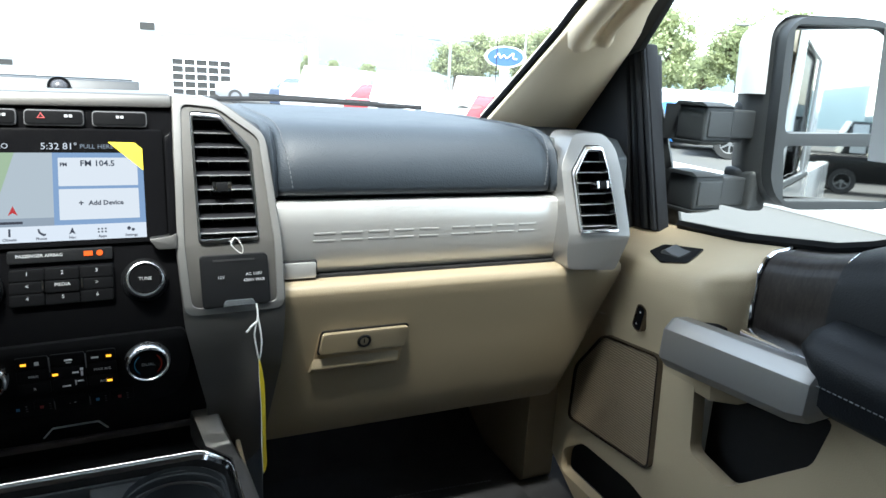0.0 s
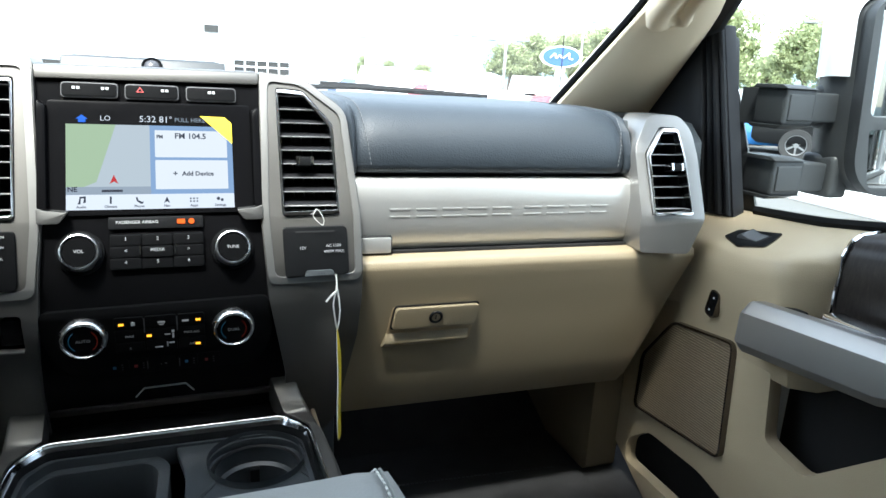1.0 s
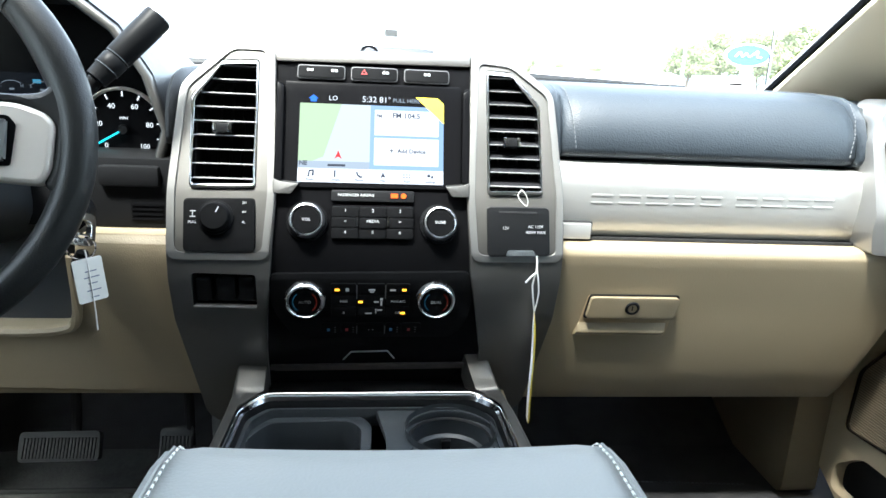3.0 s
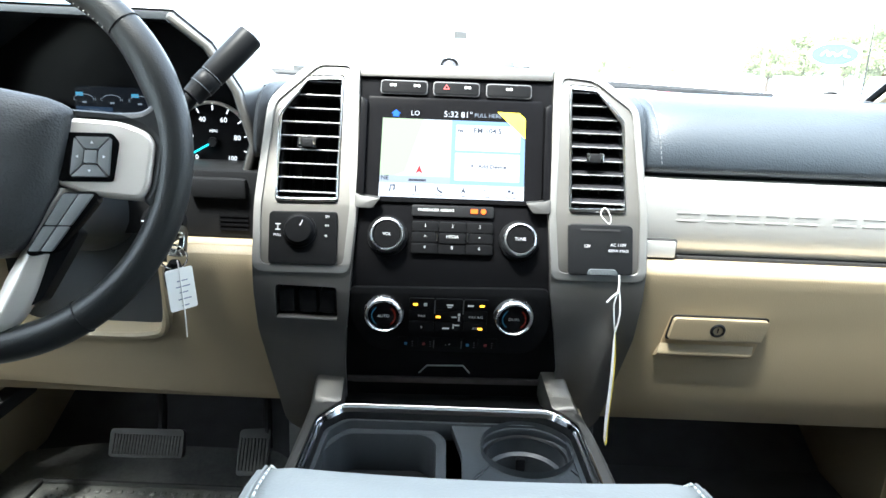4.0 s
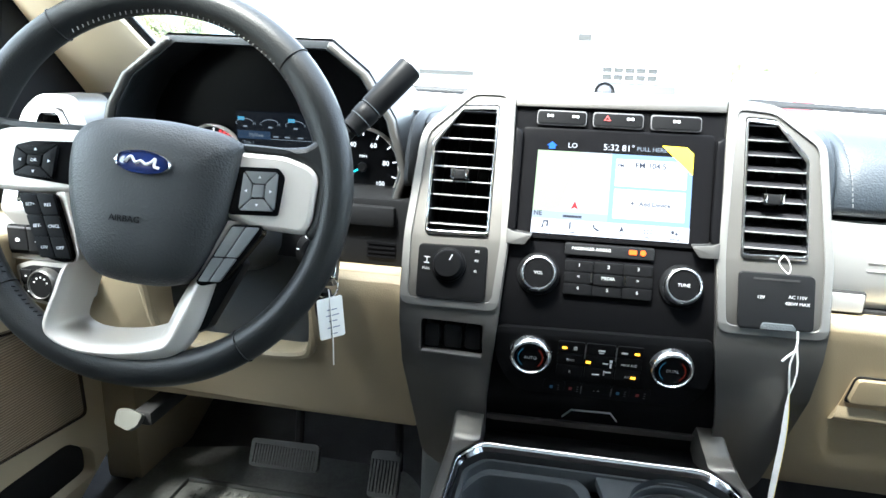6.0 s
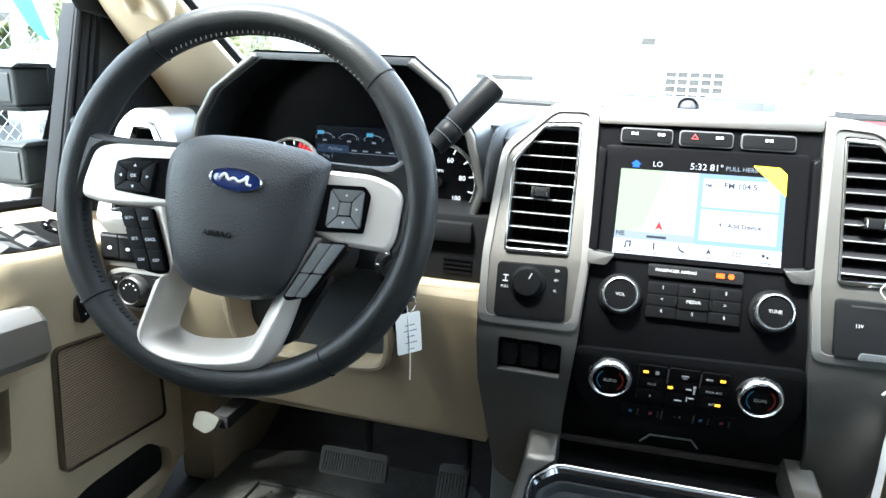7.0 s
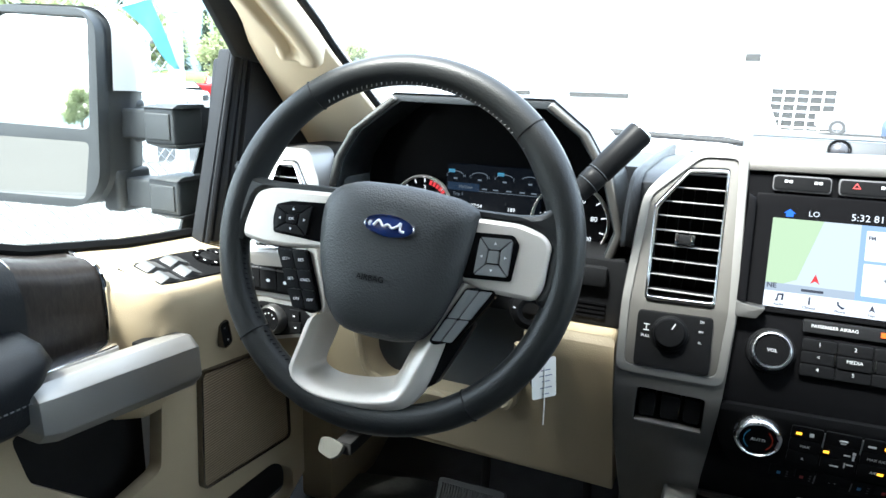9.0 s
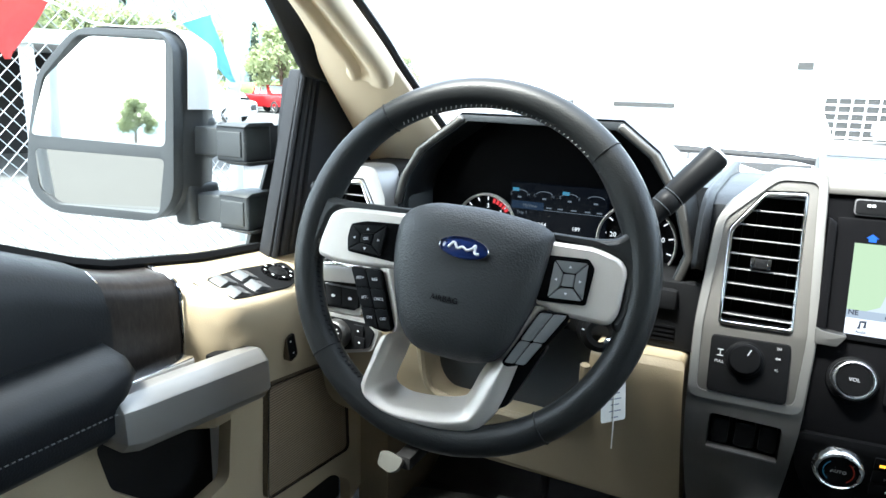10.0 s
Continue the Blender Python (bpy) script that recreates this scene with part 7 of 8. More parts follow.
def pedal(name, label, x0, x1, z0, z1, y, ribs, vertical):
    p = thing(name, ((x0 + x1) / 2, y, z0), label, "pedal")
    m_ = pose((x0 + x1) / 2, y, (z0 + z1) / 2, -32)
    w_, h_ = (x1 - x0) / 2, (z1 - z0) / 2 * 1.15
    pd = part("pedal_pad", plate(rounded([(-w_, h_ * 0.9), (w_ * 0.95, h_), (w_, -h_ * 0.9), (-w_ * 0.95, -h_)], 0.008), [], 0, 0.014, 0.003), M_RUBBER, p, at=m_)
    for k in range(ribs):
        t = -0.86 + 1.72 * k / (ribs - 1)
        b = box(t * w_ - 0.0016, t * w_ + 0.0016, -0.003, 0.002, -h_ * 0.78, h_ * 0.55, 0.001)
        part("rib", b, M_RUBBER, pd, at=m_)
    part("pedal_arm", tube(smooth_path([((x0 + x1) / 2 + 0.02, y + 0.012, (z0 + z1) / 2), ((x0 + x1) / 2 + 0.008, y + 0.05, z1 + 0.06), ((x0 + x1) / 2 - 0.03, y + 0.10, z1 + 0.20)]), 0.007, 8), M_DARK, p)


pedal("brake_pedal", "ribbed black rubber brake pedal", -0.520, -0.402, 1.008, 1.048, 0.165, 22, False)
pedal("accelerator_pedal", "ribbed black accelerator pedal", -0.320, -0.270, 0.985, 1.050, 0.17, 9, True)
fm = thing("floor_mat", (-0.5, 0.05, 0.90), "rubber floor mat with raised grid, coloured light as if sunlit", "floor mat")
mt = part("mat_sheet", flat(rounded([(-0.76, 0.30), (-0.62, 0.34), (-0.30, 0.34), (-0.25, 0.28), (-0.25, -0.35), (-0.76, -0.35)], 0.03), [], 0.914, 0.902, 0.004), M_MAT, fm)
bm = bmesh.new()
for i in range(17):
    for j in range(6):
        add(bm, box(-0.64 + 0.018 * i, -0.630 + 0.018 * i, 0.10 + 0.018 * j, 0.110 + 0.018 * j, 0.9135, 0.9175, 0.002, 1))
tagged(part("mat_studs", bm, M_MAT, mt), kind="stuff")
part("mat_rim", tube([(-0.665, 0.085, 0.916), (-0.665, 0.215, 0.916), (-0.33, 0.215, 0.916), (-0.33, 0.085, 0.916)], 0.005, 6, True), M_RUBBER, mt)
pm = thing("floor_mat", (0.5, 0.0, 0.90), "black carpet floor mat with stitched edge", "floor mat")
pmx = part("mat_sheet", flat(rounded([(0.26, 0.22), (0.30, 0.235), (0.66, 0.215), (0.70, 0.19), (0.70, -0.40), (0.26, -0.40)], 0.02), [], 0.916, 0.902, 0.004), M_CARPET, pm)
stitches([(0.29, 0.226, 0.918), (0.48, 0.217, 0.918), (0.66, 0.205, 0.918)], pmx, 0.0011, 0.008, 0.4)

# unseen front seats beside and below the eye, added to block light
for x in (-0.475, 0.475):
    st = thing("front_seat", (x, -0.55, 0.90), "added black leather front seat, out of view on the cab floor", "seat", "front seats")
    part("seat_cushion", box(x - 0.245, x + 0.245, -0.82, -0.30, 0.98, 1.21, 0.05, 3), M_LEATHER, st)
    part("seat_base", box(x - 0.20, x + 0.20, -0.78, -0.32, 0.90, 0.985, 0.02), M_GRAIN, st)
    bk = box(x - 0.235, x + 0.235, -0.07, 0.07, 0.0, 0.62, 0.05, 3)
    part("backrest", bk, M_LEATHER, st, at=pose(0, -0.90, 1.14, 14))

# price sheet on the passenger's window
ps = part("window_sticker", yz_plate(1, [(-0.236, 1.90), (-0.50, 1.90), (-0.50, 1.587), (-0.262, 1.587)], [], 0.8525, 0.8533), mat("grey_backed_paper", (0.62, 0.63, 0.63), 0.7, var=0.05, vscale=20))
tagged(ps, "printed paper price sheet stuck inside the window", "sticker")
for k in range(4):
    part("print_line", yz_plate(1, [(-0.272, 1.86 - k * 0.055), (-0.48, 1.86 - k * 0.055), (-0.48, 1.835 - k * 0.055), (-0.272, 1.835 - k * 0.055)], [], 0.8519, 0.8523), mat("pale_print", (0.5, 0.51, 0.52), 0.7), ps)
# small oval sticker in the windscreen's lower corner
so = plate([(0.050 * math.cos(a), 0.017 * math.sin(a)) for a in np.linspace(0, 2 * math.pi, 29)[:-1]], [], 0, 0.0006)
STK = pose(0.7195, 0.565, 1.5965, 68)
ws_ = part("windscreen_sticker", so, pane("frosted_film", (0.80, 0.84, 0.82), veil=0.05), at=STK)
tagged(ws_, "small clear oval sticker low on the windscreen", "sticker")
part("sticker_edge", plate([(0.0505 * math.cos(a), 0.0175 * math.sin(a)) for a in np.linspace(0, 2 * math.pi, 29)[:-1]], [[(0.0475 * math.cos(a), 0.0150 * math.sin(a)) for a in np.linspace(0, 2 * math.pi, 29)[:-1]]], -0.0004, -0.0001), pane("frosted_edge", (0.55, 0.60, 0.58)), ws_, at=STK)
part("sticker_print", plate([(-0.013, -0.006), (0.014, -0.006), (0.014, 0.002), (0.009, 0.007), (-0.008, 0.007), (-0.013, 0.001)], [], -0.0008, -0.0004), mat("faded_print", (0.22, 0.18, 0.18), 0.6), ws_, at=STK)


# ---- outdoors ----
gm = bmesh.new()
bmesh.ops.create_grid(gm, x_segments=2, y_segments=2, size=600)
ground = part("ground", gm, M_ASPHALT)
tagged(ground, "sunlit grey asphalt car lot", "ground", kind="structure")


def far(az, dist, z=0.0):
    """A place outdoors by bearing from the cab (degrees, right of straight ahead) and distance."""
    return Vector((0.1 + dist * math.sin(radians(az)), -0.73 + dist * math.cos(radians(az)), z))


M_WALLW = mat("white_metal_wall", (0.78, 0.79, 0.79), 0.6, var=0.03, vscale=0.6)
M_WALLG = mat("pale_grey_wall", (0.60, 0.62, 0.61), 0.7, var=0.04, vscale=0.6)
M_PANE = mat("dark_window_pane", (0.030, 0.030, 0.028), 0.2, var=0.2, vscale=2, spec=0.1)
# the sky's reflection is painted into the car glass as pale grey
M_CARGLASS = mat("painted_sky_car_glass", (0.34, 0.36, 0.36), 0.12, var=0.2, vscale=2)
M_POST = mat("galvanised_steel", (0.34, 0.35, 0.355), 0.5, metal=0.4, var=0.1)
M_TYRE = mat("tyre_rubber", (0.02, 0.02, 0.02), 0.8)


def leafy(name, col, var):
    """Leaves that let part of the light through."""
    m = mat(name, col, 0.55, var=var, vscale=1.2)
    n, l = m.node_tree.nodes, m.node_tree.links
    b = n["Principled BSDF"]
    tl, mx = n.new("ShaderNodeBsdfTranslucent"), n.new("ShaderNodeMixShader")
    mx.inputs[0].default_value = 0.45
    l.new(b.inputs["Base Color"].links[0].from_socket, tl.inputs["Color"])
    l.new(b.outputs[0], mx.inputs[1])
    l.new(tl.outputs[0], mx.inputs[2])
    l.new(mx.outputs[0], n["Material Output"].inputs["Surface"])
    return m


M_LEAF = leafy("leaves", (0.33, 0.37, 0.20), 0.35)
M_LEAFD = leafy("conifer_needles", (0.10, 0.14, 0.10), 0.4)
M_BARK = mat("bark", (0.16, 0.12, 0.09), 0.9, var=0.3)
# the haze of distance is mixed into the hills' flat colour
M_HILL = mat("haze_tinted_hill", (0.11, 0.155, 0.17), 1.0, var=0.1, vscale=0.01)
M_GRASS = mat("hedge_green", (0.12, 0.18, 0.05), 0.8, var=0.4, vscale=3)

# workshop building ahead
bl = thing("workshop_building", (0, 38, 0), "long white metal workshop with a glazed roller door", "building")
part("main_wall", plate([(-19.2, 0), (0.35, 0), (0.35, 4.42), (-19.2, 5.18)], [], 37.6, 60), M_WALLW, bl)
rf = along_y([(-19.4, 5.18), (0.45, 4.40), (0.45, 4.52), (-19.4, 5.30)], [37.58, 60.4])
part("main_roof", rf, M_WALLW, bl)
part("roof_edge", along_y([(-19.4, 5.14), (0.47, 4.36), (0.47, 4.40), (-19.4, 5.18)], [37.54, 37.58]), M_WALLG, bl)
wing = part("wing_wall", plate([(0.35, 0), (7.6, 0), (7.6, 3.2), (0.35, 3.45)], [[(0.85, 0.0), (3.9, 0.0), (3.9, 2.36), (0.85, 2.36)]], 37.9, 38.4), M_WALLG, bl)
part("wing_roof", box(0.35, 7.9, 38.45, 60, 3.2, 3.5), M_WALLW, bl)
part("wing_gutter", plate([(0.35, 3.45), (7.75, 3.19), (7.75, 3.25), (0.35, 3.51)], [], 37.82, 37.9), M_WALLG, bl)
part("wing_side", box(7.4, 7.6, 38.4, 60, 0, 3.2), M_WALLG, bl)
DW, DH = 0.60, 0.392
rd = part("roller_door", plate([(0.85, 0.0), (3.9, 0.0), (3.9, 2.36), (0.85, 2.36)], [[(0.91 + c * DW, 0.05 + r * DH), (1.43 + c * DW, 0.05 + r * DH), (1.43 + c * DW, 0.36 + r * DH), (0.91 + c * DW, 0.36 + r * DH)] for c in range(5) for r in range(5)] + [[(0.91 + c * DW, 0.05 + 5 * DH), (1.43 + c * DW, 0.05 + 5 * DH), (1.43 + c * DW, 0.33 + 5 * DH), (0.91 + c * DW, 0.33 + 5 * DH)] for c in range(5)], 37.86, 37.92), M_WALLW, bl, "white roller door with rows of panes")
for c in range(5):
    for r in range(6):
        part("pane", box(0.90 + c * DW, 1.44 + c * DW, 37.93, 37.96, 0.04 + r * DH, 0.37 + r * DH), M_PANE, rd)
sw_ = part("small_window", box(-0.55, 0.15, 37.50, 37.62, 3.62, 3.98), M_PANE, bl)
part("window_frame", box(-0.60, 0.20, 37.56, 37.60, 3.57, 4.03), M_WALLG, sw_)
part("eave_strip", box(-12, 0.35, 37.5, 37.6, 1.90, 2.02), M_POST, bl)
part("wall_vent", box(-2.2, -1.6, 37.5, 37.6, 2.0, 2.5), M_WALLG, bl)
for x0, x1 in ((-16.5, -11.8), (-9.5, -6.2)):
    part("opening", box(x0, x1, 37.5, 37.62, 1.55, 1.80), M_PANE, bl)
part("corner_post", box(8.05, 8.5, 37.4, 37.8, 0, 3.8), M_WALLG, bl)


for ob in bl.children_recursive:
    ob.data.transform(Matrix.Translation((0.60, 0, -0.28)))


def wheel_part(parent, x, y, r=0.38):
    t = part("tyre", turned([(r * 0.62, -0.11), (r * 0.95, -0.12), (r, -0.08), (r, 0.08), (r * 0.95, 0.12), (r * 0.62, 0.11)], 24), M_TYRE, parent, at=pose(x, y, r) @ pose(0, 0, 0, 0, 0, 90))
    W = pose(x, y, r) @ pose(0, 0, 0, 0, 0, 90)
    rim = part("wheel_rim", turned([(r * 0.56, -0.085), (r * 0.60, -0.105), (r * 0.64, -0.10), (r * 0.64, 0.10), (r * 0.60, 0.105), (r * 0.56, 0.085)], 24), M_ALLOY, t, at=W)
    part("brake_disc", turned([(0, -0.02), (r * 0.56, -0.02), (r * 0.56, 0.02), (0, 0.02)], 20), M_TYRE, rim, at=W)
    for q in (-1, 1):
        star = turned([(0, q * 0.085), (r * 0.13, q * 0.085), (r * 0.15, q * 0.05)], 12)
        for k in range(6):
            arm = box(-r * 0.055, r * 0.055, min(q * 0.045, q * 0.078), max(q * 0.045, q * 0.078), r * 0.10, r * 0.585)
            arm.transform(Matrix.Rotation(k * math.pi / 3, 4, 'Y'))
            add(star, arm)
        part("spokes", star, M_ALLOY, rim, at=W)


M_ALLOY = mat("alloy_wheel_silver", (0.19, 0.193, 0.196), 0.4, metal=0.6, var=0.05)
PAINTS = {"white": (0.78, 0.79, 0.79), "red": (0.30, 0.015, 0.018), "black": (0.006, 0.0065, 0.007), "blue": (0.03, 0.16, 0.42), "grey": (0.22, 0.23, 0.25), "navy": (0.03, 0.05, 0.10)}
PAINT = {k: mat(k + "_car_paint", v, 0.25, var=0.02, coat=0.12 if k in ("black", "red", "navy") else 0.5, spec=0.15 if k == "black" else 0.4) for k, v in PAINTS.items()}


def vehicle(kind, colour, m):
    """A car along y, nose towards -y; kind: saloon, suv or pickup. Built at the origin and moved to m."""
    names = {"saloon": "parked saloon car", "suv": "parked sport utility vehicle", "pickup": "parked pickup truck"}
    v = thing({"saloon": "car", "suv": "suv", "pickup": "pickup_truck"}[kind], (0, 0, 0), colour + " " + names[kind] + " standing on the asphalt lot", "vehicle", "parked vehicles")
    if kind == "saloon":
        L, W, belt, top = 2.35, 0.92, 0.92, 1.42
        body = ((-2.35, 0.45, 0.70, 0.80), (-2.25, 0.30, 0.78, 0.9), (-1.2, 0.22, 0.92, 0.92), (0.9, 0.22, 0.95, 0.92), (1.9, 0.24, 1.02, 0.9), (2.3, 0.4, 0.95, 0.82))
        cab = ((-1.25, 0.90, 0.93), (-0.45, 1.38, 0.70), (0.55, 1.40, 0.70), (1.5, 1.0, 0.86))
        wy = (-1.45, 1.35)
        r = 0.34
    elif kind == "suv":
        body = ((-2.4, 0.55, 0.95, 0.85), (-2.3, 0.40, 1.05, 0.95), (-1.2, 0.30, 1.12, 0.97), (1.5, 0.30, 1.12, 0.97), (2.3, 0.35, 1.10, 0.95), (2.4, 0.5, 1.0, 0.9))
        cab = ((-1.3, 1.08, 0.95), (-0.6, 1.78, 0.78), (1.9, 1.82, 0.80), (2.35, 1.08, 0.92))
        wy = (-1.5, 1.5)
        r = 0.40
    else:
        body = ((-2.85, 0.6, 1.05, 0.90), (-2.75, 0.45, 1.20, 0.99), (-1.6, 0.40, 1.25, 1.0), (0.6, 0.40, 1.25, 1.0), (2.7, 0.42, 1.27, 1.0), (2.85, 0.55, 1.2, 0.98))
        cab = ((-1.55, 1.22, 0.97), (-0.85, 1.90, 0.80), (0.55, 1.93, 0.80), (0.85, 1.22, 0.95))
        wy = (-1.95, 1.75)
        r = 0.42
    rings_ = [[(-w * 0.97, y, lo), (-w, y, lo + 0.15), (-w, y, hi - 0.12), (-w * 0.93, y, hi), (w * 0.93, y, hi), (w, y, hi - 0.12), (w, y, lo + 0.15), (w * 0.97, y, lo)] for y, lo, hi, w in body]
    b = part("body", bev(loft(rings_), 0.03, 2, 30), PAINT[colour], v)
    hi = body[2][2] - 0.03
    rings_ = [[(-body[2][3] * 0.93, y, hi), (-w, y, max(z, hi + 0.01)), (w, y, max(z, hi + 0.01)), (body[2][3] * 0.93, y, hi)] for y, z, w in cab]
    part("cabin", bev(loft(rings_), 0.05, 2, 30), PAINT[colour], v)
    # glass: windscreen and side windows a little proud of the cabin
    (y0, z0, w0), (y1, z1, w1), (y2, z2, w2), (y3, z3, w3) = cab
    def quad(pts):
        bm = bmesh.new()
        bm.faces.new([bm.verts.new(p) for p in pts])
        return bm
    wmid = body[2][3] * 0.93
    part("windscreen", quad([(-wmid * 0.88, y0 + 0.10, hi + 0.09), (wmid * 0.88, y0 + 0.10, hi + 0.09), (w1 * 0.88, y1 - 0.06, z1 - 0.06), (-w1 * 0.88, y1 - 0.06, z1 - 0.06)]), M_CARGLASS, v).location = (0, -0.02, 0.02)
    for s in (-1, 1):
        ym = (y1 + y2) / 2
        for ya, yb, za in ((y1 + 0.05, ym - 0.05, 0), (ym + 0.05, y2 - 0.05, 0)):
            lo_ = hi + 0.07
            part("side_window", quad([(s * (wmid + 0.012), ya - (0.30 if ya < ym - 0.1 and ya == y1 + 0.05 else 0), lo_), (s * (wmid + 0.012), yb, lo_), (s * (w1 + 0.03), yb, z1 - 0.09), (s * (w1 + 0.03), ya, z1 - 0.09)]), M_CARGLASS, v)
        part("headlight", box(s * 0.70 - 0.14, s * 0.70 + 0.14, body[0][0] - 0.02, body[0][0] + 0.16, body[0][2] - 0.22, body[0][2] - 0.06, 0.03), M_CHROME, v)
    part("grille", box(-0.5, 0.5, body[0][0] - 0.03, body[0][0] + 0.05, body[0][1] + 0.08, body[0][2] - 0.06, 0.02), M_TYRE, v)
    if kind == "pickup":
        part("bed", box(-0.82, 0.82, 0.98, 2.70, 1.10, 1.283), M_TYRE, v)
    for y in wy:
        for s in (-1, 1):
            wheel_part(v, s * (body[2][3] - 0.10), y, r)
    v.matrix_basis = m
    return v


def parked(kind, colour, az, dist, turn, known={}):
    p = far(az, dist)
    m = pose(p.x, p.y, 0, 0, 0, turn)
    if (kind, colour) in known:
        return copy_thing(known[kind, colour], m)
    known[kind, colour] = vehicle(kind, colour, m)
    return known[kind, colour]


for kind, colour, az, dist, turn in (
        ("suv", "white", -3.2, 12.5, 8), ("saloon", "grey", 9.0, 36, 78), ("saloon", "navy", 12.4, 30, 150), ("pickup", "white", 14.2, 27, 150), ("suv", "white", 16.6, 25, 150),
        ("saloon", "red", 19.0, 22, 150), ("suv", "white", 21.6, 20, 150), ("saloon", "white", 24.4, 18, 150), ("saloon", "red", 29.6, 14.5, 150), ("suv", "grey", 27.4, 22, 150), ("pickup", "white", 33.5, 24, 120),
        ("pickup", "black", 52.2, 20.5, 43), ("saloon", "blue", 43.6, 22.5, 43), ("suv", "white", 41.0, 24, 100), ("pickup", "white", 51.0, 25, 100), ("suv", "white", 45.5, 30, 100),
        ("pickup", "red", -41.6, 50, 75), ("suv", "white", -47.0, 34, 120), ("saloon", "black", -44.6, 50, 60), ("saloon", "red", -30.5, 16, 20),
        ("pickup", "black", 174.8, 25, 80), ("pickup", "black", 178.2, 33, 80)):
    parked(kind, colour, az, dist, turn)

# brand sign: plain blue oval on a white post
sg = thing("oval_sign", tuple(far(28.8, 53)), "blue oval sign with a white border on a white post", "sign")
p = far(28.8, 53)
sgm = pose(p.x, p.y, 3.68, 0, 0, -28)
ov = turned([(0, -0.10), (0.86, -0.10), (0.86, 0.05), (0, 0.05)], 40)
ov.transform(Matrix.Diagonal((1.60, 1, 0.80, 1)))
part("sign_face", ov, mat("sign_blue", (0.02, 0.09, 0.30), 0.4), sg, at=sgm)
ov = turned([(0, -0.05), (1.0, -0.05), (1.0, 0.12), (0, 0.12)], 40)
ov.transform(Matrix.Diagonal((1.60, 1, 0.80, 1)))
part("sign_border", ov, M_WALLW, sg, at=sgm)
part("sign_script", tube(smooth_path([(-0.8, -0.13, -0.1), (-0.5, -0.13, 0.2), (-0.35, -0.13, -0.1), (-0.1, -0.13, 0.1), (0.1, -0.13, -0.1), (0.4, -0.13, 0.1), (0.6, -0.13, 0.25), (0.62, -0.13, -0.1), (0.9, -0.13, -0.15)]), 0.06, 5), M_WALLW, sg, at=sgm)
part("sign_post", box(-0.35, 0.35, 0.0, 0.2, -3.85, -0.5), M_WALLW, sg, at=sgm)


def lamp_post(az, dist, h, arm=0.9):
    p = far(az, dist)
    lp = thing("lamp_post", tuple(p), "tall galvanised lamp post with twin flat heads", "lamp post", "lamp posts")
    part("post", tube([(p.x, p.y, 0), (p.x, p.y, h)], 0.09, 8), M_POST, lp)
    part("cross_arm", box(-arm, arm, -0.04, 0.04, -0.04, 0.04), M_POST, lp, at=pose(p.x, p.y, h, 0, 0, -az))
    for s in (-1, 1):
        part("lamp_head", box(s * arm - 0.35, s * arm + 0.35, -0.2, 0.2, -0.05, 0.08, 0.03), M_POST, lp, at=pose(p.x, p.y, h + 0.05, 0, 0, -az))


for az, dist, h in ((20.8, 60, 5.3), (30.4, 55, 6.4), (48.0, 45, 5.8), (24.2, 38, 3.8), (11.6, 70, 5.2)):
    lamp_post(az, dist, h)


# ---- trees ----
def crown_mesh(seed, rx, rz, n, leaf):
    """Clumps of small leaves on an uneven crown, with gaps."""
    rng = random.Random(seed)
    bm = bmesh.new()
    clumps = []
    for k in range(64):
        a, e = rng.uniform(0, 2 * math.pi), rng.uniform(-0.7, 1.4)
        q = rng.uniform(0.45, 1.0)
        clumps.append((Vector((rx * q * math.cos(a) * math.cos(e), rx * q * math.sin(a) * math.cos(e), rz * q * math.sin(e))), rng.uniform(0.13, 0.30) * rx))
    for k in range(n):
        c_, cr = clumps[k % len(clumps)]
        d = Vector((rng.gauss(0, 1), rng.gauss(0, 1), rng.gauss(0, 0.8)))
        p = c_ + d * cr * 0.55
        u = Vector((rng.gauss(0, 1), rng.gauss(0, 1), rng.gauss(0, 1))).normalized()
        w_ = u.orthogonal().normalized()
        t = u.cross(w_)
        sc = leaf * rng.uniform(0.6, 1.4)
        bm.faces.new([bm.verts.new(p + sc * q) for q in (w_, t * 0.6, -w_, -t * 0.6)])
    return bm


def broad_tree(seed, h, rx, rz):
    tr_ = thing("tree", (0, 0, 0), "leafy green broadleaf tree beyond the lot", "tree", "broadleaf trees")
    rng = random.Random(seed)
    bm = tube(smooth_path([(0, 0, 0), (0.1, 0, h * 0.3), (0.0, 0.1, h * 0.6), (0.1, 0, h * 0.85)]), lambda t: 0.22 * (1 - 0.8 * t), 8)
    for k in range(7):
        a = rng.uniform(0, 6.28)
        z = h * rng.uniform(0.3, 0.65)
        add(bm, tube(smooth_path([(0, 0, z), (0.4 * rx * math.cos(a), 0.4 * rx * math.sin(a), z + 0.18 * h), (0.7 * rx * math.cos(a), 0.7 * rx * math.sin(a), z + 0.3 * h)]), lambda t: 0.09 * (1 - 0.8 * t), 6))
    part("trunk", bm, M_BARK, tr_)
    cr = crown_mesh(seed, rx, rz, 9000, 0.135)
    cr.transform(Matrix.Translation((0, 0, h * 0.62)))
    part("crown", cr, M_LEAF, tr_, smooth=0)
    return tr_


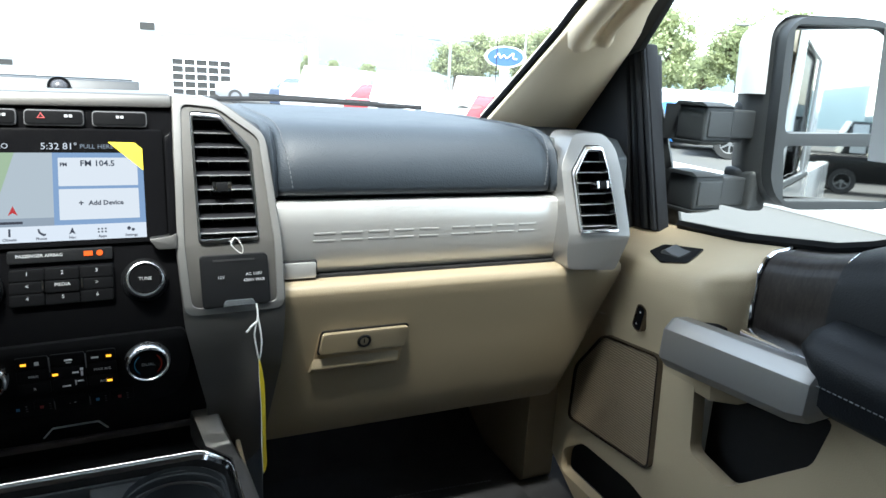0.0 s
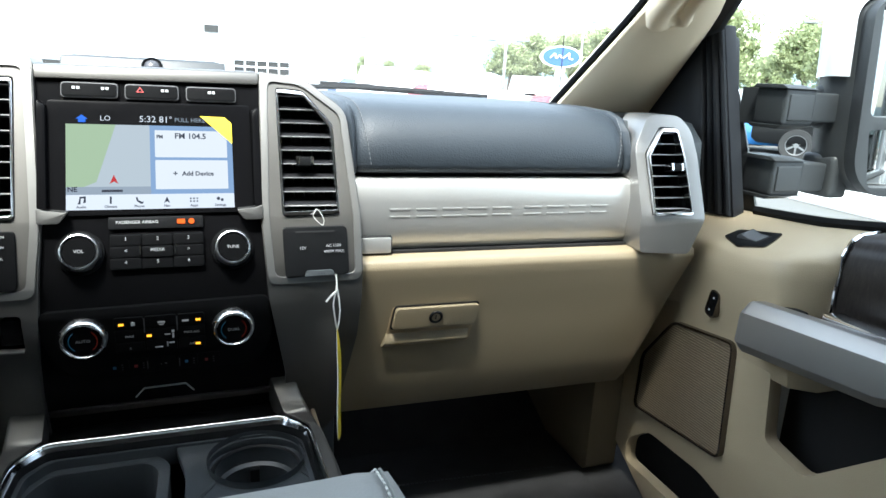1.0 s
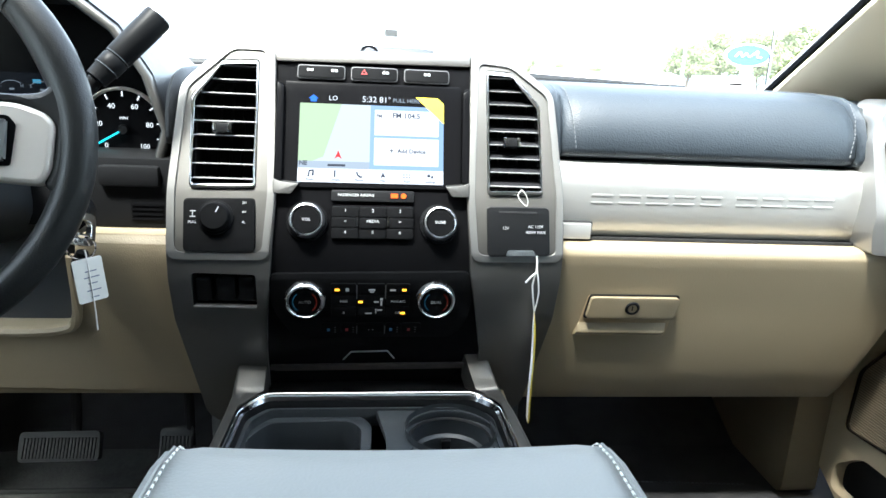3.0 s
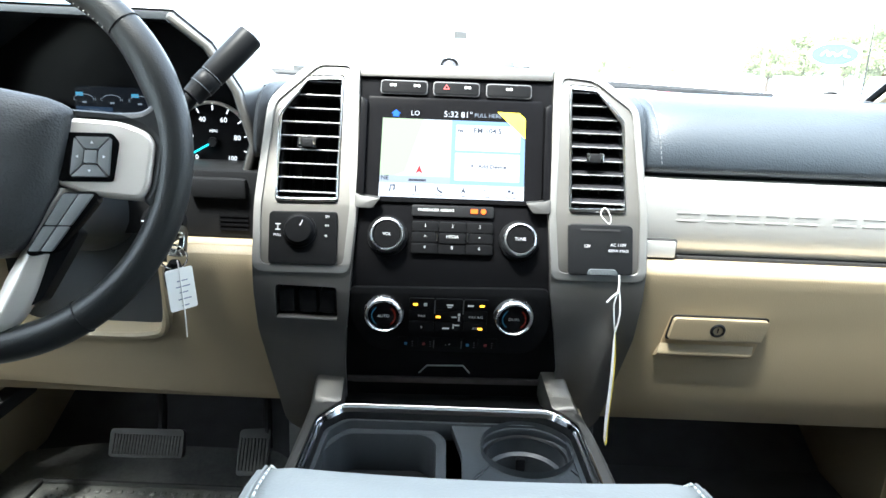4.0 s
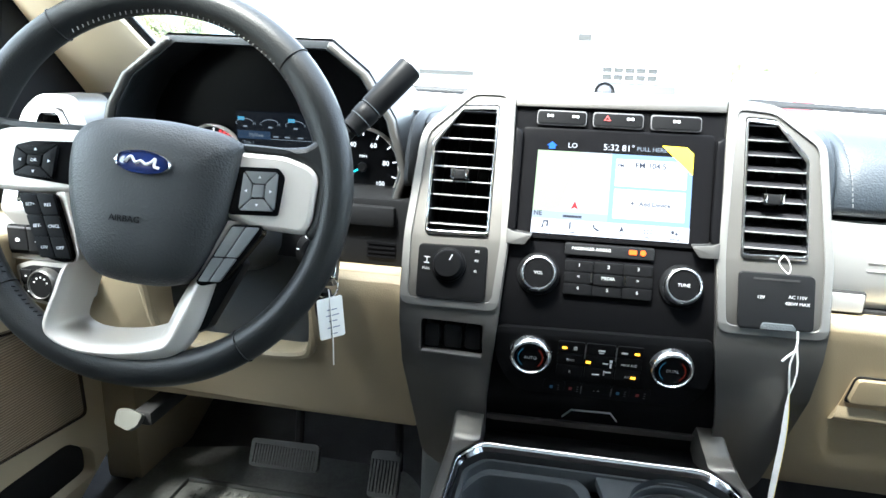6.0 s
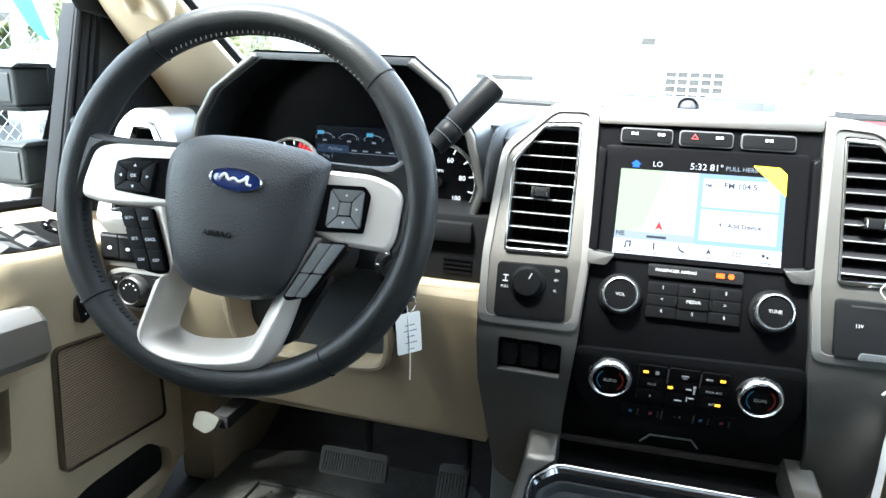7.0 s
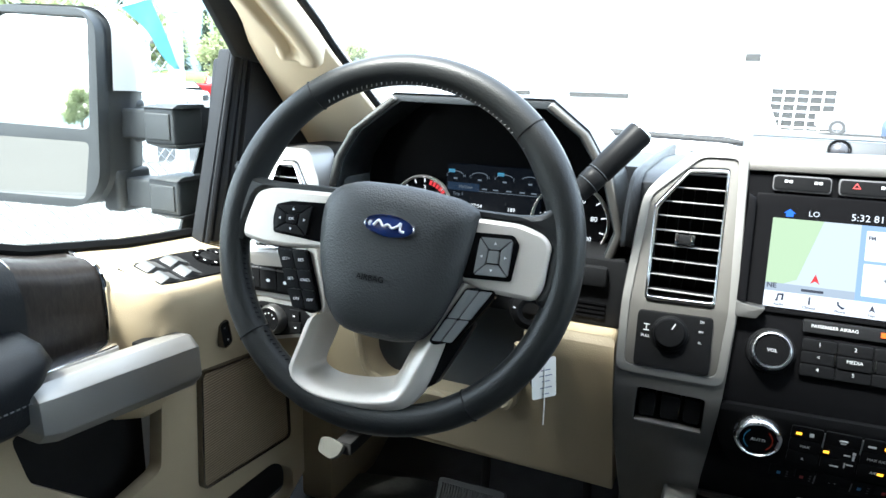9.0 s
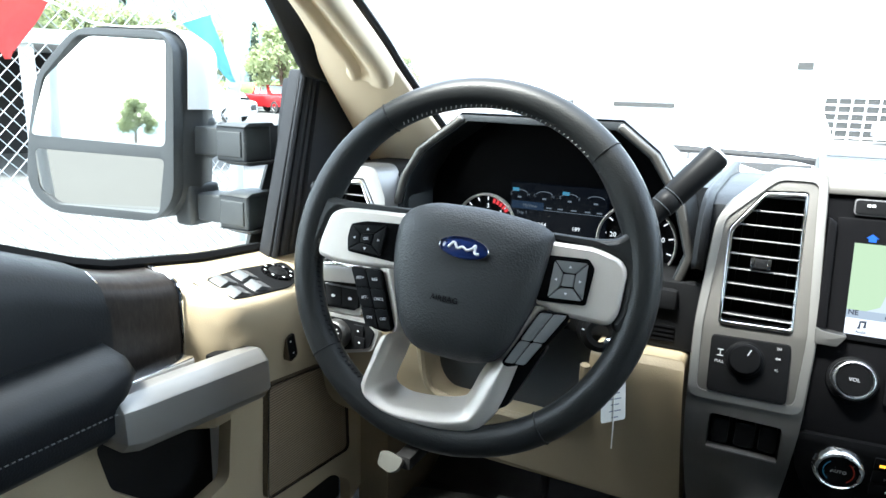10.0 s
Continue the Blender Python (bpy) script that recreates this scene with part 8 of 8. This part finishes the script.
def conifer(seed, h):
    tr_ = thing("conifer", (0, 0, 0), "tall dark green conifer", "tree", "conifers")
    part("trunk", tube([(0, 0, 0), (0, 0, h)], lambda t: 0.2 * (1 - 0.9 * t), 6), M_BARK, tr_)
    rng = random.Random(seed)
    bm = bmesh.new()
    for k in range(2600):
        t = rng.uniform(0.1, 1.0)
        a = rng.choice(range(11)) * 0.571 + rng.gauss(0, 0.12) + t * 9
        r = (1 - t) * h * 0.2 * rng.uniform(0.2, 1.0) + 0.05
        p = Vector((r * math.cos(a), r * math.sin(a), t * h - 0.25 * r))
        u = Vector((math.cos(a), math.sin(a), -0.4)) * 0.32
        w_ = Vector((-math.sin(a), math.cos(a), rng.gauss(0, 0.3))) * 0.12
        bm.faces.new([bm.verts.new(p + q) for q in (u, w_, -u, -w_)])
    part("crown", bm, M_LEAFD, tr_, smooth=0)
    return tr_


trees = [broad_tree(3, 6.0, 2.3, 2.6), broad_tree(8, 6.0, 2.6, 2.3)]
spots = [(41.0, 44, 1.0, 0), (47.2, 50, 1.06, 1), (50.0, 44, 1.0, 0), (24.7, 62, 0.82, 1), (26.6, 66, 0.95, 0), (29.6, 64, 1.0, 1), (32.2, 60, 1.0, 0), (31.2, 68, 1.1, 1), (44.5, 75, 0.9, 1), (12.6, 85, 0.6, 0), (17.4, 110, 0.6, 1), (14.6, 110, 0.6, 0), (-33.5, 70, 0.9, 1), (-31.0, 75, 0.9, 0), (-35.0, 80, 1.0, 0), (-38.6, 52, 0.95, 1), (-40.6, 50, 0.95, 0), (-47, 60, 1.1, 1), (-50, 62, 1.1, 0), (-53, 58, 1.2, 1), (-56, 60, 1.2, 0), (-59, 55, 1.2, 1), (-163.4, 75, 0.80, 0)]
for k, (az, dist, sc, which) in enumerate(spots):
    p = far(az, dist)
    m_ = pose(p.x, p.y, 0, 0, 0, k * 77) @ Matrix.Scale(sc, 4)
    if k < 2:
        trees[which].matrix_basis = m_
    else:
        copy_thing(trees[which], pose(p.x, p.y, 0, 0, 0, k * 77)).scale = (sc, sc, sc)
con_ = conifer(5, 11.0)
for k, (az, dist, sc) in enumerate(((-42.6, 66, 0.68), (-44.6, 70, 0.7), (-52.0, 72, 0.9), (-56.5, 70, 0.95), (-48.5, 85, 0.9))):
    p = far(az, dist)
    c2 = con_ if k == 0 else copy_thing(con_, Matrix())
    c2.matrix_basis = pose(p.x, p.y, 0, 0, 0, k * 40)
    c2.scale = (sc, sc, sc)

# hedge, hills
a_, b_ = far(-36, 58), far(-62, 62)
bm = tube([a_.lerp(b_, t) + Vector((0, 0, 1.1 + 0.15 * math.sin(9 * t))) for t in np.linspace(0, 1, 30)], lambda t: 1.0 + 0.12 * math.sin(40 * t), 9)
tagged(part("hedge", bm, M_GRASS), "clipped green hedge behind the lot", "hedge")
bm = bmesh.new()
prev = None
for az in np.arange(-180, 181, 4):
    hgt = 40 + 55 * (0.5 + 0.5 * math.sin(radians(az * 3.1 + 40))) + 25 * math.sin(radians(az * 7.3))
    hgt += 150 * max(0.0, math.sin(radians((az + 85) * 2.6))) if -85 < az < -16 else 0.0  # the high ridge beyond the fence
    p = far(az, 1500)
    cur = [bm.verts.new((p.x, p.y, -5)), bm.verts.new((p.x * 1.05, p.y * 1.05, hgt * 0.7)), bm.verts.new((p.x * 1.15, p.y * 1.15, hgt * 1.25))]
    if prev:
        for i in range(2):
            bm.faces.new((prev[i], cur[i], cur[i + 1], prev[i + 1]))
    prev = cur
tagged(part("backdrop", bm, M_HILL), "hills on the horizon, coloured pale blue for haze", "hills", kind="structure")

# kerb on the passenger side
a_, b_ = far(34, 17), far(75, 9)
dv = (b_ - a_).normalized()
bm = box(0, (b_ - a_).length, -0.15, 1.6, 0, 0.15, 0.02)
kb = part("kerb", bm, mat("pale_concrete", (0.55, 0.54, 0.51), 0.85, var=0.1, vscale=1, grain=0.4, gscale=40), at=Matrix.Translation(a_) @ Matrix.Rotation(math.atan2(dv.y, dv.x), 4, 'Z'))
tagged(kb, "pale concrete kerb strip beside the lot", "kerb", kind="structure")

# ---- chain-link fence with pennants on the driver's side ----
FX = -2.75
fe = thing("chain_link_fence", (FX, 0.5, 0), "galvanised chain-link fence with steel posts", "fence")
for y in (1.905, -1.0, -4.0):
    part("fence_post", tube([(FX, y, 0), (FX, y, 3.1)], 0.035, 10), M_POST, fe)
for z in (1.40, 1.70, 2.0, 2.3):
    part("tension_band", turned([(0.037, -0.012), (0.040, -0.012), (0.040, 0.012), (0.037, 0.012)], 12), M_POST, fe, at=pose(FX, 1.905, z, 90))
part("top_rail", tube([(FX, -4.0, 2.55), (FX, 1.905, 2.55)], 0.022, 8), M_POST, fe)
bm = bmesh.new()
cell = 0.062
Y0, Y1, Z0, Z1 = -2.2, 1.905, 0.05, 2.55


def wire(p, q, r=0.0022):
    d = (q - p)
    w_ = Vector((0, -d.z, d.y)).normalized() * r
    e = Vector((r, 0, 0))
    vs = [bm.verts.new(p + w_), bm.verts.new(p + e), bm.verts.new(p - w_), bm.verts.new(q + w_), bm.verts.new(q + e), bm.verts.new(q - w_)]
    for i, j in ((0, 1), (1, 2), (2, 0)):
        bm.faces.new((vs[i], vs[j], vs[j + 3], vs[i + 3]))


h_ = Z1 - Z0
n_ = int((Y1 - Y0 + h_) / cell)
for i in range(n_ + 1):
    c0 = Y0 - h_ + i * cell
    # rising
    ya, yb = max(Y0, c0), min(Y1, c0 + h_)
    if yb - ya > 0.01:
        wire(Vector((FX, ya, Z0 + (ya - c0))), Vector((FX, yb, Z0 + (yb - c0))))
        wire(Vector((FX + 0.003, ya, Z1 - (ya - c0))), Vector((FX + 0.003, yb, Z1 - (yb - c0))))
tagged(part("wire_mesh", bm, M_POST, fe, smooth=0), kind="stuff")
pn = thing("pennant_string", (FX, 1.0, 2.0), "string of red and blue plastic pennants on the fence", "pennants")
PX = FX + 0.10
rope = smooth_path([(PX, -0.2, 2.30), (PX, 0.60, 2.06), (PX, 0.93, 1.97), (PX, 1.08, 1.921), (PX, 1.38, 1.94), (PX, 1.68, 2.03), (PX, 1.90, 2.14)])
part("rope", tube(rope, 0.0055, 5), M_PAPER, pn)
for (ya, za), (yb, zb), (yc, zc), m_ in (((0.60, 2.06), (0.895, 1.981), (0.70, 1.765), leafy("red_pennant", (0.55, 0.085, 0.08), 0.08)), ((1.50, 1.965), (1.681, 2.03), (1.775, 1.715), leafy("blue_pennant", (0.17, 0.42, 0.52), 0.08))):
    bm2 = bmesh.new()
    a_, b_, c_ = Vector((PX, ya, za)), Vector((PX, yb, zb)), Vector((PX + 0.03, yc, zc))
    grid = []
    for i in range(9):
        t = i / 8
        l_, r_ = a_.lerp(c_, t), b_.lerp(c_, t)
        grid.append([bm2.verts.new(l_.lerp(r_, u / 6) + Vector((0.018 * math.sin(5 * t + 4 * u / 6), 0.010 * math.sin(6 * t), 0))) for u in range(7)])
    for g0, g1 in zip(grid, grid[1:]):
        for i in range(6):
            bm2.faces.new((g0[i], g0[i + 1], g1[i + 1], g1[i]))
    bmesh.ops.solidify(bm2, geom=bm2.faces[:], thickness=0.001)
    part("pennant", bm2, m_, pn, smooth=70)
# shed behind the fence
sh = thing("shed", tuple(far(-56, 14)), "low dark open shed behind the fence", "building")
p = far(-57, 15)
shm = pose(p.x, p.y, 0, 0, 0, 57)
part("roof", box(-7, 2.8, -0.6, 6, 2.35, 2.60), M_WALLG, sh, at=shm)
part("back_wall", box(-7, 2.7, 4, 4.2, 0, 2.35), M_DARK, sh, at=shm)
for x in (-6.5, -3.5, -0.5, 2.4):
    part("post", box(x - 0.12, x + 0.12, -0.4, -0.15, 0, 2.35), M_WALLG, sh, at=shm)

# truck bed behind the cab, workshop behind the truck
tb = thing("truck_bed", (CX, -3.2, 0.6), "white painted bed of the truck behind the cab", "truck bed", kind="structure")
for s in (-1, 1):
    part("bed_side", box(min(sx(s, 0.93), sx(s, 1.01)), max(sx(s, 0.93), sx(s, 1.01)), -4.3, -2.17, 0.62, 1.46, 0.02), M_PAINT, tb)
part("tailgate", box(-0.95, 0.93, -4.3, -4.24, 0.65, 1.45, 0.015), M_PAINT, tb)
rb = thing("rear_workshop", tuple(far(158, 75)), "pale grey workshop with white roller doors behind the truck", "building")
p = far(158, 75)
rbm = pose(p.x, p.y, 0, 0, 0, 22)
part("wall", box(-22, 14, -8, 0, 0, 5.0), M_WALLG, rb, at=rbm)
part("roof", box(-22.3, 14.3, -8.3, 0.3, 5.0, 5.3), M_POST, rb, at=rbm)
for x in (-14, -8, -2, 4):
    part("roller_door", box(x, x + 3.6, 0.0, 0.06, 0, 3.4), M_WALLW, rb, at=rbm)
    part("pane", box(x + 0.4, x + 3.2, 0.06, 0.08, 1.5, 2.1), M_PANE, rb, at=rbm)

# the truck's frame and wheels under the cab
tc_ = thing("truck_chassis", (CX, -1.0, 0.0), "dark steel truck frame on four black tyres", "chassis", kind="structure")
for s in (-1, 1):
    part("frame_rail", box(min(sx(s, 0.40), sx(s, 0.50)), max(sx(s, 0.40), sx(s, 0.50)), -4.2, 2.1, 0.55, 0.72, 0.01), M_TYRE, tc_)
    for y in (1.25, -2.95):
        wheel_part(tc_, sx(s, 0.86), y, 0.41)
for y in (1.25, -2.95):
    part("axle", tube([(-0.85, y, 0.41), (0.83, y, 0.41)], 0.06, 10), M_TYRE, tc_)
    part("axle_mount", box(-0.48, 0.46, y - 0.06, y + 0.06, 0.44, 0.57, 0.01), M_TYRE, tc_)
part("bed_floor", box(-0.93, 0.91, -4.28, -2.17, 0.72, 0.78, 0.01), M_TYRE, tb)
part("body_mount", box(-0.5, 0.48, -2.0, 0.6, 0.715, 0.865, 0.01), M_TYRE, tc_)
